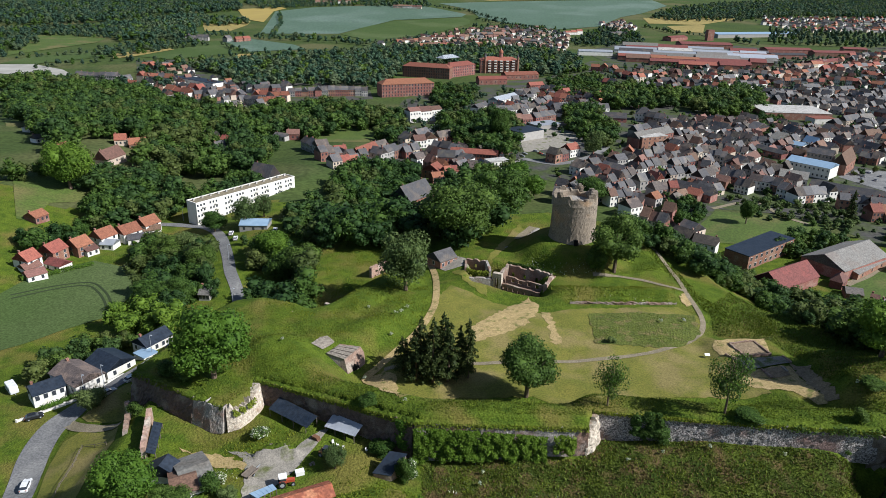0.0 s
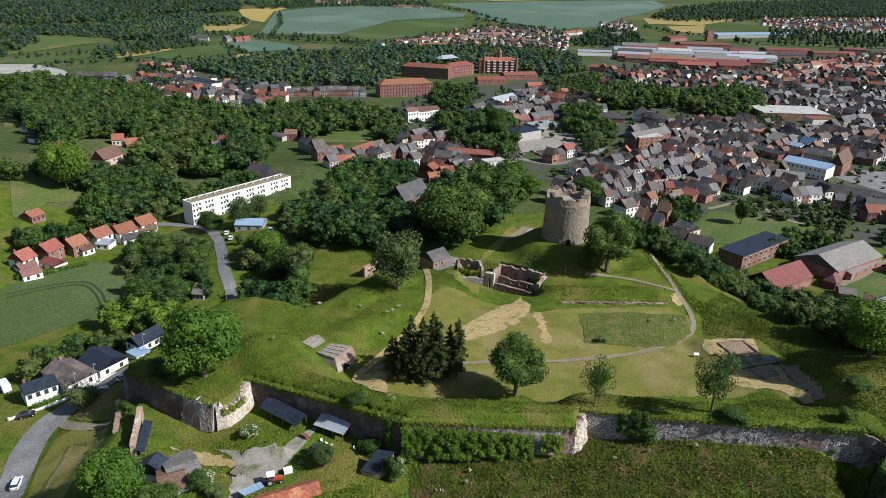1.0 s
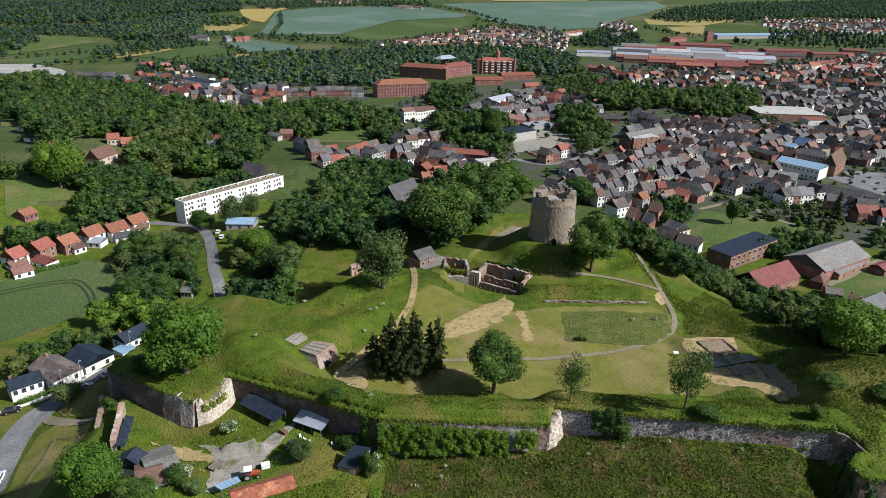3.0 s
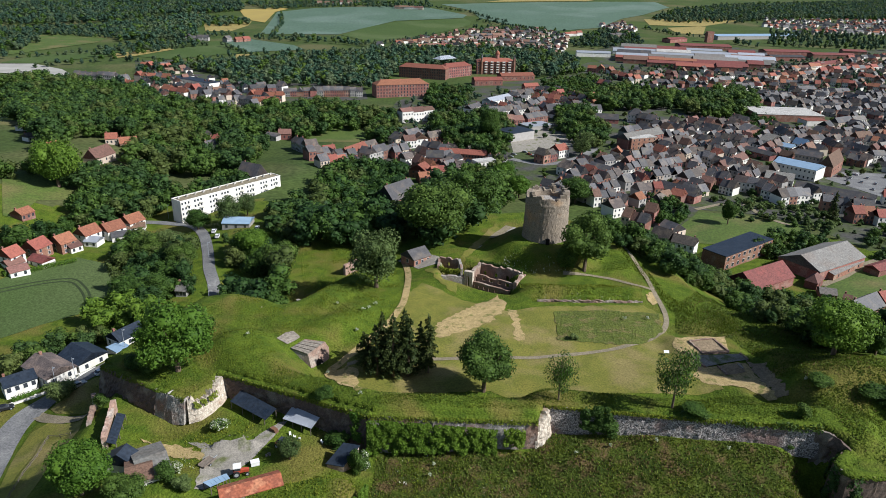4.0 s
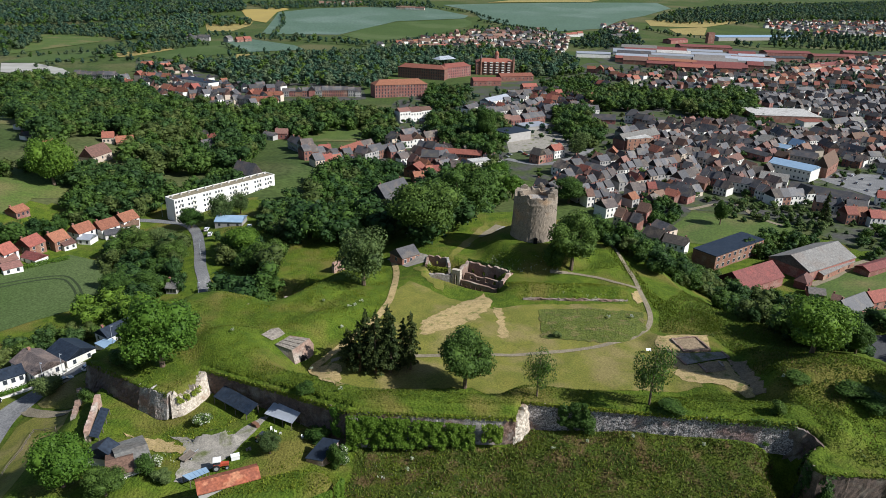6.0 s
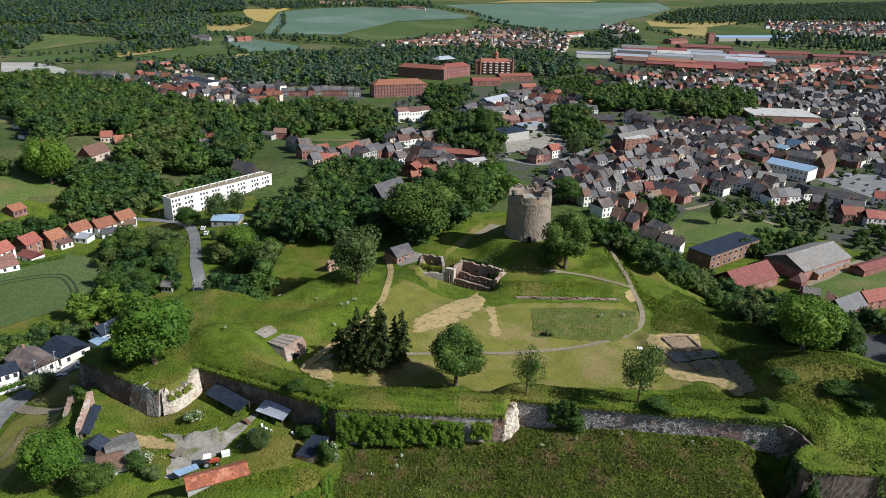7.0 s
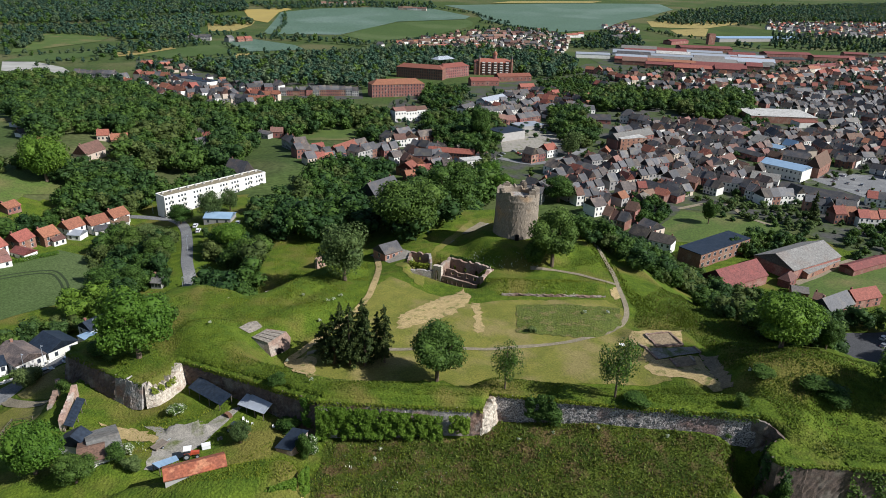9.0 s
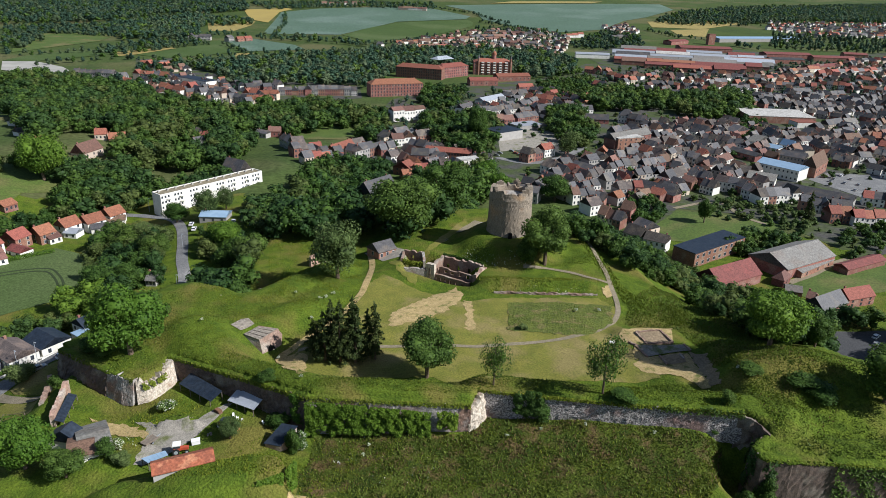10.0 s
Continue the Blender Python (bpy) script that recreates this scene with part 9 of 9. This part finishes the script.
far.row(1045.9, 1817.3, 1110.6, 1810.9, 4, "we", "sr", 8.5, 5.6, 9, seed=171, cross=0.25)
far.row(862.5, 1647.6, 1000.2, 1639.0, 7, "w", "sr", 8.5, 5.6, 9, seed=172, cross=0.25)
far.row(-435.2, 1215.0, -396.9, 1216.1, 4, "ge", "s", 8.5, 5.6, 9, seed=173, cross=0.25)
far.row(-366.4, 1195.7, -358.4, 1217.1, 1, "g", "s", 8.5, 5.6, 9, seed=174, cross=0.25)
far.row(-348.7, 1200.6, -329.6, 1225.1, 2, "b", "r", 8.5, 5.6, 9, seed=175, cross=0.25)
far.row(-130.3, 1923.5, -54.6, 1910.1, 6, "we", "o", 8.5, 5.6, 9, seed=176, cross=0.25)
far.row(-353.2, 1992.1, -233.8, 2034.5, 6, "we", "o", 8.5, 5.6, 9, seed=177, cross=0.25)
far.row(-106.9, 1174.3, -94.7, 1195.4, 1, "w", "s", 8.5, 5.6, 9, seed=178, cross=0.25)
house(166.9, 537.1, 38, 44.5, 11.0, 8, 12, "b", "f", "long brick hall with a pale cement roof", cols=8, floors=2, chimneys=0)
house(164.1, 527.4, 22, 23.3, 10.0, 9, 9.5, "b", "c", "square brick block with flat roof", style='flat', cols=5, floors=3, chimneys=0)
house(153.5, 625.4, -6, 31.5, 10.0, 4, 8, "b", "s", "long dark slate-roofed barn", cols=4, floors=1, chimneys=0, name='barn', category='barn')
house(119.3, 445.1, -49, 23.2, 9.0, 4, 7, "b", "s", "long low slate-roofed workshop", cols=4, floors=1, chimneys=0)
house(187.3, 632.4, -14, 14.1, 11.0, 7, 12, "w", "s", "white mansion with steep slate roof", style='hip', cols=5, floors=2)
house(153.1, 397.5, -47, 27.1, 9.0, 5, 8.5, "b", "s", "long brick building with slate roof", cols=8, floors=1, chimneys=0)
house(339.8, 670.0, -2, 62.3, 42.0, 6.5, 7, "b", "c", "large supermarket hall with pale flat roof", style='flat', cols=0, floors=0, chimneys=0, name='supermarket', category='shop')
house(354.6, 638.7, 8, 21.1, 14.0, 5, 5.5, "w", "r", "flat shop building with bright red roof", style='flat', cols=0, floors=0, chimneys=0, name='shop', category='shop')
house(249.1, 506.4, -59, 23.4, 9.0, 4.5, 6.5, "b", "s", "long brick shed with dark roof", cols=6, floors=1, chimneys=0, name='shed', category='shed')
house(278.7, 530.2, -48, 14.1, 9.0, 4.5, 6.5, "w", "u", "white shed with pale blue roof", cols=3, floors=1, chimneys=0, name='shed', category='shed')
house(254.6, 457.1, -47, 28.6, 16.0, 8, 10.5, "w", "u", "large white market hall with pale blue metal roof", cols=10, floors=2, chimneys=0, name='hall', category='hall')
house(273.6, 482.1, -39, 16.5, 11.0, 9, 12, "e", "s", "old beige town building with slate roof", cols=7, floors=3)
house(231.8, 434.7, -29, 17.0, 16.0, 5, 8, "w", "f", "white-walled garage with cement roof", cols=5, floors=1, chimneys=0, name='garage', category='garage')
house(249.9, 401.0, -38, 43.4, 15.0, 5, 8, "g", "s", "very long low building with slate roof", cols=16, floors=1, chimneys=0)
house(281.7, 466.8, 49, 29.0, 9.0, 8, 15, "b", "o", "brick chapel with steep brown tiled roof", cols=4, floors=1, chimneys=0, name='chapel', category='chapel')
house(24.7, 473.2, -11, 33.3, 8.0, 6, 8.5, "b", "r", "long brick building with red tile roof", cols=16, floors=2, chimneys=2)
house(38.2, 441.2, 25, 14.3, 9.0, 9, 9.5, "w", "c", "white town block with flat roof", style='flat', cols=5, floors=3, chimneys=0)
house(64.1, 700.4, 53, 38.4, 12.0, 6, 9, "w", "t", "long white school building with metal roof", cols=9, floors=2, chimneys=0, name='school', category='school')
house(67.4, 550.2, 38, 25.1, 22.0, 7, 7.5, "g", "d", "grey flat-roofed sports hall", style='flat', cols=0, floors=0, chimneys=0, name='sports_hall', category='hall')
house(89.7, 589.6, 30, 24.8, 16.0, 4, 4.6, "g", "t", "open-sided hall with ribbed pale canopy roof", style='flat', cols=0, floors=0, chimneys=0, name='canopy_hall', category='hall')
house(-13.8, 357.7, 53, 20.8, 13.0, 10, 17, "b", "s", "tall brick building with steep grey slate roof among trees", cols=5, floors=2, chimneys=2, gable=2)
house(-267.1, 771.5, -35, 68.8, 16.0, 6, 7, "w", "d", "long white warehouse with dark flat roof", style='flat', cols=10, floors=1, chimneys=0, name='warehouse', category='warehouse')
house(-262.9, 654.2, 33, 23.5, 12.0, 6, 8, "g", "s", "modern grey building with glazed front", cols=12, floors=2, chimneys=0)
house(-271.4, 451.5, 76, 5.5, 6.0, 3, 3.4, "w", "c", "white flat-roofed garden building", cols=3, floors=1)
house(-213.2, 382.7, 69, 6.6, 8.0, 5, 9, "w", "r", "white villa with red tile roof", cols=3, floors=1)
house(-210.2, 366.9, 59, 5.6, 7.0, 3, 6, "e", "r", "low cream house with red roof", cols=3, floors=1)
house(-191.6, 391.8, 78, 16.5, 9.0, 4, 9, "e", "o", "long cream house with brown tiled roof", cols=3, floors=1)
house(-202.4, 431.5, 20, 7.1, 8.0, 4, 7, "e", "r", "low house with red tile roof", cols=3, floors=1)
house(-192.3, 431.8, 28, 10.4, 8.0, 4, 7, "b", "r", "brick house with red tile roof", cols=3, floors=1)
house(-167.5, 498.7, -18, 10.2, 7.0, 4, 7, "b", "s", "small brick house among trees", cols=3, floors=1)
house(-148.3, 488.0, -28, 20.0, 8.0, 4, 7, "b", "r", "brick house with red tile roof", cols=3, floors=1)
house(-147.2, 455.3, 54, 9.8, 9.0, 5, 10, "b", "s", "brick house with slate gables", cols=3, floors=1)
house(-137.6, 529.7, 62, 9.4, 7.0, 4, 8, "g", "o", "grey house among trees", cols=3, floors=1)
house(-120.4, 517.4, -21, 10.2, 7.0, 4, 6, "g", "s", "grey house among trees", cols=3, floors=1)
house(-112.2, 522.0, 5, 9.5, 7.0, 5, 8, "b", "o", "brick house among trees", cols=3, floors=1)
house(-100.9, 386.7, -27, 14.0, 10.0, 3, 9, "w", "s", "house with a steep dark slate roof and white gable", cols=3, floors=1)
house(-82.0, 224.0, -5, 4.2, 5.0, 2.5, 4.5, "g", "f", "small grey-roofed garden shed", cols=3, floors=1)
house(-83.1, 296.9, 1, 12.6, 9.0, 3, 4.5, "g", "u", "shed with grey and blue roof", cols=3, floors=1)
house(-182.4, 296.7, 71, 7.2, 7.0, 3, 5, "b", "r", "low brick outbuilding with red roof", cols=3, floors=1)
house(-245.9, 417.6, 64, 7.3, 6.0, 3, 5, "w", "s", "small white garden outbuilding", cols=3, floors=1)
house(-16.5, 866.0, -16, 60.0, 15.0, 13, 17, "b", "r", "long four-storey red brick workers' palace wing", style='hip', cols=20, floors=4, chimneys=3, name='mill_wing', category='apartment building', pane=(1.1, 1.9))
house(22.0, 886.0, 45, 46.0, 15.0, 13, 17, "b", "r", "red brick palace wing with glass-roofed court", style='hip', cols=14, floors=4, chimneys=2, name='mill_wing', category='apartment building', pane=(1.1, 1.9))
house(75.5, 920.0, 2, 50.0, 20.0, 16, 20, "b", "r", "tall red brick central pavilion with balconies", style='hip', cols=12, floors=5, chimneys=2, name='mill_pavilion', category='apartment building', pane=(1.2, 2.0))
house(-37.0, 738.0, 22, 58.0, 17.0, 13, 17.5, "b", "r", "massive four-storey red brick block with tile roof", style='hip', cols=18, floors=4, chimneys=3, name='mill_block', category='apartment building', pane=(1.1, 1.9))
house(60.0, 828.0, 12, 34.0, 16.0, 6, 9, "b", "r", "brick hall with red tile roof", cols=6, floors=1, chimneys=0, name='mill_hall', category='hall')
house(98.0, 870.0, 18, 44.0, 16.0, 6, 9, "b", "r", "brick hall with red tile roof", cols=8, floors=1, chimneys=0, name='mill_hall', category='hall')
house(108.1, 796.9, 23, 18.4, 8.0, 5, 8, "b", "r", "house with bright red roof", cols=3, floors=2)
mill_dome(77.5, 920.0, -1.0, 2, 46.0)
glass_court(8.5, 940.6, 13.8, 47, 30.8)
sheet("factory_ground", [(250, 1000), (370, 945), (500, 1020), (640, 1230), (560, 1330), (330, 1330), (235, 1180)], 16, 0.3, TOWN, "grey paved yards of the old factory", "yard")
# parallel sheds of the factory, each row cut into several halls
factory_dice = random.Random(12)
for k, (long, shift, wall, roofs) in enumerate(((90, 10, "b", "rx"), (150, 2, "b", "xr"), (200, -6, "b", "rxo"), (226, -4, "b", "ofr"), (236, 2, "g", "fft"), (240, 6, "g", "fts"), (236, 10, "b", "ffo"), (240, 0, "w", "fct"),
                                                (230, 14, "g", "fsx"), (170, -20, "g", "txf"))):
    at = -long / 2
    while at < long / 2 - 15:
        run = min(factory_dice.uniform(34, 78), long / 2 - at)
        x, y = 372 + 5 * k + shift + (at + run / 2) * 0.98, 1000 + 24 * k - 0.19 * (shift + at + run / 2)
        high = factory_dice.choice((5.5, 6.5, 6.5, 8.0))
        house(x, y, -11, run - 1, factory_dice.choice((18, 22, 23)), high, high + factory_dice.choice((2.5, 3.5, 4.5)), wall, factory_dice.choice(roofs), "long parallel shed of the old brick factory", cols=0, floors=0, chimneys=0,
              name='factory_hall', category='factory', group="factory sheds")
        at += run
house(478.6, 1298.3, -3, 91.4, 40.0, 6.5, 9, "b", "x", "wide factory hall with shallow roof", cols=0, floors=0, chimneys=0, name='factory_hall', category='factory')
house(601.2, 1238.4, 2, 79.8, 30.0, 6.5, 9, "b", "x", "wide factory hall with shallow roof", cols=0, floors=0, chimneys=0, name='factory_hall', category='factory')
house(665.4, 1205.3, 1, 72.5, 22.0, 6.5, 9, "b", "x", "wide factory hall with shallow roof", cols=0, floors=0, chimneys=0, name='factory_hall', category='factory')
house(737.2, 1269.5, -11, 39.0, 22.0, 6.5, 9, "b", "x", "wide factory hall with shallow roof", cols=0, floors=0, chimneys=0, name='factory_hall', category='factory')
house(650.3, 1502.1, 19, 203.2, 40.0, 6.5, 9, "g", "u", "wide factory hall with shallow roof", cols=0, floors=0, chimneys=0, name='factory_hall', category='factory')
house(457.3, 1398.1, 35, 51.1, 20.0, 6.5, 9, "b", "x", "wide factory hall with shallow roof", cols=0, floors=0, chimneys=0, name='factory_hall', category='factory')
house(246.7, 1138.2, -3, 54.1, 14.0, 6.5, 9, "w", "t", "wide factory hall with shallow roof", cols=0, floors=0, chimneys=0, name='factory_hall', category='factory')
house(584.2, 1076.4, 33, 76.1, 20.0, 6.5, 9, "b", "x", "wide factory hall with shallow roof", cols=0, floors=0, chimneys=0, name='factory_hall', category='factory')
house(563.5, 1155.1, 6, 58.2, 20.0, 6.5, 9, "b", "s", "wide factory hall with shallow roof", cols=0, floors=0, chimneys=0, name='factory_hall', category='factory')
house(527.6, 1407.3, 14, 13.8, 9.0, 20, 20.5, "b", "x", "tall dark red factory tower", style='flat', cols=0, floors=0, chimneys=0, name='factory_tower', category='factory')
far.infill([(-90, 1139), (-63, 1297), (93, 1539), (215, 1547), (251, 1424), (203, 1147), (115, 1190)], 23, (), "wwe", "oos", 30)
far.infill([(-333, 770), (-355, 927), (-235, 779), (-165, 752), (-144, 658), (-177, 622), (-253, 660)], 21, (), "wbe", "sso", 31)
far.infill([(832, 1884), (1211, 1982), (1371, 1916), (1187, 1647), (816, 1577), (777, 1719)], 24, (), "wwe", "sr", 32)
far.infill([(369, 1472), (359, 1658), (431, 1744), (428, 1567)], 20, (), "we", "so", 33)
far.done("far_houses", "distant terraces and villas with slate and red tile roofs")
fill_in = Bulk()
taken_0 = [(81, 474), (87, 479), (96, 493), (138, 491), (94, 445), (104, 453), (102, 411), (107, 414), (112, 418), (117, 422), (121, 425), (94, 387), (99, 390), (104, 393), (109, 396), (114, 399), (130, 443), (135, 446), (140, 449), (145, 452), (150, 455), (125, 412), (130, 415), (136, 418), (142, 421), (149, 431), (154, 434), (160, 436), (165, 439), (160, 456), (165, 459), (171, 462), (166, 424), (173, 430), (141, 400), (150, 388), (170, 494), (177, 485), (187, 490), (194, 495), (199, 495), (183, 526), (198, 536), (192, 624), (198, 618)]
taken_1 = [(199, 602), (203, 595), (206, 589), (210, 583), (224, 589), (106, 361), (110, 343), (113, 340), (117, 338), (125, 353), (126, 324), (129, 308), (120, 316), (74, 396), (79, 393), (70, 381), (76, 379), (99, 378), (104, 380), (108, 382), (124, 465), (132, 470), (141, 476), (147, 478), (159, 490), (181, 453), (185, 450), (158, 397), (161, 394), (216, 547), (220, 542), (112, 374), (115, 372), (196, 483), (199, 481), (203, 480), (129, 396), (134, 399), (206, 517), (211, 516), (162, 561), (169, 569), (253, 618), (258, 610), (271, 612)]
taken_2 = [(231, 556), (235, 552), (239, 549), (243, 545), (247, 541), (251, 538), (255, 534), (258, 531), (271, 581), (277, 550), (296, 576), (297, 569), (297, 562), (305, 569), (311, 572), (317, 575), (310, 550), (316, 553), (293, 534), (298, 526), (300, 518), (212, 506), (215, 504), (219, 502), (222, 500), (225, 498), (206, 463), (220, 476), (207, 447), (212, 442), (216, 438), (200, 418), (206, 413), (218, 448), (225, 445), (208, 406), (211, 402), (213, 399), (212, 391), (218, 393), (223, 395), (229, 396), (235, 398), (234, 380), (239, 379)]
taken_3 = [(245, 377), (250, 375), (255, 374), (310, 491), (313, 489), (316, 486), (331, 524), (334, 517), (336, 504), (357, 567), (365, 572), (360, 590), (370, 595), (374, 627), (351, 609), (399, 645), (398, 616), (403, 614), (408, 611), (413, 609), (417, 607), (358, 553), (361, 550), (364, 547), (368, 543), (371, 540), (374, 537), (316, 535), (316, 527), (204, 469), (208, 462), (187, 411), (190, 407), (241, 361), (247, 362), (252, 357), (258, 357), (264, 357), (340, 568), (186, 432), (189, 429), (192, 425), (387, 577), (393, 575), (400, 573)]
taken_4 = [(406, 572), (413, 570), (352, 511), (356, 508), (360, 505), (365, 502), (369, 498), (373, 495), (330, 462), (335, 458), (339, 454), (344, 450), (348, 446), (450, 666), (457, 664), (465, 662), (473, 660), (480, 659), (333, 583), (281, 397), (286, 395), (291, 392), (296, 390), (-24, 603), (-15, 609), (-5, 615), (-24, 520), (-15, 530), (-16, 509), (-7, 513), (3, 526), (-28, 481), (-23, 475), (-18, 478), (-1, 490), (5, 486), (12, 482), (5, 460), (19, 459), (22, 437), (28, 439), (45, 460), (51, 457), (-3, 430), (5, 425)]
taken_5 = [(9, 427), (14, 439), (-0, 418), (48, 635), (56, 638), (63, 642), (71, 645), (78, 649), (86, 652), (66, 597), (75, 601), (84, 606), (91, 611), (98, 617), (93, 675), (99, 687), (106, 698), (122, 717), (127, 713), (133, 710), (133, 677), (139, 680), (145, 683), (147, 654), (155, 656), (108, 664), (111, 650), (38, 655), (-41, 459), (-37, 466), (-33, 472), (-75, 426), (-71, 429), (-66, 432), (-62, 435), (-58, 438), (-64, 411), (-59, 415), (-54, 419), (-51, 463), (-92, 474), (-85, 463), (-79, 451), (-42, 482), (-153, 716)]
taken_6 = [(-147, 717), (-140, 718), (-133, 719), (-211, 693), (-200, 692), (-182, 692), (-175, 690), (-168, 689), (-161, 687), (-153, 686), (-168, 655), (-160, 654), (-151, 653), (-273, 709), (-263, 701), (-252, 693), (-247, 714), (-217, 691), (-147, 429), (-190, 671), (-182, 665), (-174, 659), (-235, 696), (-225, 685), (467, 716), (534, 717), (539, 713), (153, 526), (160, 532), (167, 537), (174, 543), (181, 548), (159, 525), (169, 530), (143, 627), (154, 625), (164, 624), (115, 449), (123, 441), (187, 632), (147, 404), (153, 397), (159, 391), (313, 671), (322, 671)]
taken_7 = [(331, 670), (340, 670), (349, 670), (358, 669), (366, 669), (349, 638), (360, 639), (246, 511), (252, 501), (279, 530), (248, 464), (255, 457), (261, 450), (270, 485), (277, 480), (228, 437), (236, 433), (236, 412), (243, 406), (250, 401), (257, 396), (264, 390), (275, 460), (282, 467), (288, 474), (12, 476), (21, 474), (29, 472), (37, 471), (38, 441), (55, 689), (61, 697), (67, 704), (73, 712), (61, 545), (67, 550), (74, 555), (83, 585), (90, 590), (97, 594), (-17, 354), (-11, 362), (-268, 651), (-258, 657), (-271, 452)]
taken_8 = [(-213, 383), (-210, 367), (-192, 388), (-191, 396), (-202, 431), (-192, 432), (-168, 499), (-153, 490), (-144, 486), (-147, 455), (-138, 530), (-120, 517), (-112, 522), (-101, 387), (-79, 215), (-83, 297), (-182, 297), (-61, 239), (-246, 418), (-56, 712), (-48, 715), (-39, 718)]
taken = [*taken_0, *taken_1, *taken_2, *taken_3, *taken_4, *taken_5, *taken_6, *taken_7, *taken_8]
fill_in.infill([(125, 495), (148, 498), (189, 480), (215, 505), (191, 402), (166, 388), (133, 380), (101, 369), (85, 386), (72, 391)], 9.5, taken, "bbwge", "ssnnnoor", 1)
fill_in.infill([(166, 581), (260, 636), (277, 639), (332, 589), (437, 661), (482, 654), (353, 459), (315, 455), (316, 521), (257, 488), (214, 505), (191, 489), (156, 511)], 10.5, taken, "bwweg", "ssnnso", 2)
fill_in.infill([(222, 492), (239, 447), (241, 420), (264, 384), (237, 371), (214, 393), (186, 408)], 10.5, taken, "bwwg", "snno", 3)
fill_in.infill([(-26, 476), (18, 495), (54, 473), (49, 448), (18, 438), (-12, 442)], 11, taken, "bbwg", "snro", 4)
fill_in.infill([(47, 677), (123, 796), (174, 730), (156, 669), (102, 627), (49, 607)], 13, taken, "bbwg", "snsr", 5)
fill_in.infill([(370, 798), (534, 825), (604, 798), (517, 673), (405, 671), (346, 740)], 13, taken, "bgw", "sns", 6)
fill_in.infill([(219, 954), (414, 982), (778, 1239), (906, 1236), (649, 865), (395, 843), (247, 778)], 22, taken, "wbe", "nosr", 7)
fill_in.infill([(-101, 482), (-73, 449), (-44, 464), (-41, 435), (-65, 404)], 12, taken, "bbg", "sr", 8)
fill_in.done("town_houses", "crowded brick and rendered town houses with slate roofs")
rng_town = np.random.default_rng(77)
join_trees("garden_trees", inside([(105, 648), (310, 708), (502, 770), (569, 746), (351, 431), (299, 426), (169, 396), (101, 382), (72, 444)], 17, rng_town), MID_WOOD, LEAF, "small garden trees between the town houses", tall=(3, 6), seed=60)
join_trees("garden_trees", inside([(217, 983), (801, 1276), (933, 1274), (595, 784), (380, 804), (209, 777)], 13, rng_town), FAR_WOOD, LEAF, "small garden trees between the town houses", tall=(4, 8), seed=61)
join_trees("garden_trees", inside([(-38, 686), (126, 821), (95, 573), (-20, 449)], 13, rng_town), FAR_WOOD, LEAF, "small garden trees between the town houses", tall=(4, 8), seed=62)
join_trees("garden_trees", inside([(-92, 1167), (-64, 1325), (94, 1567), (219, 1575), (256, 1452), (207, 1174), (117, 1218)], 16, rng_town), FAR_WOOD, LEAF, "small garden trees between the town houses", tall=(5, 9), seed=63)
join_trees("garden_trees", inside([(169, 396), (277, 389), (309, 371), (270, 316), (221, 328), (175, 359)], 12, rng_town), MID_WOOD, LEAF, "small garden trees between the town houses", tall=(3, 6), seed=64)
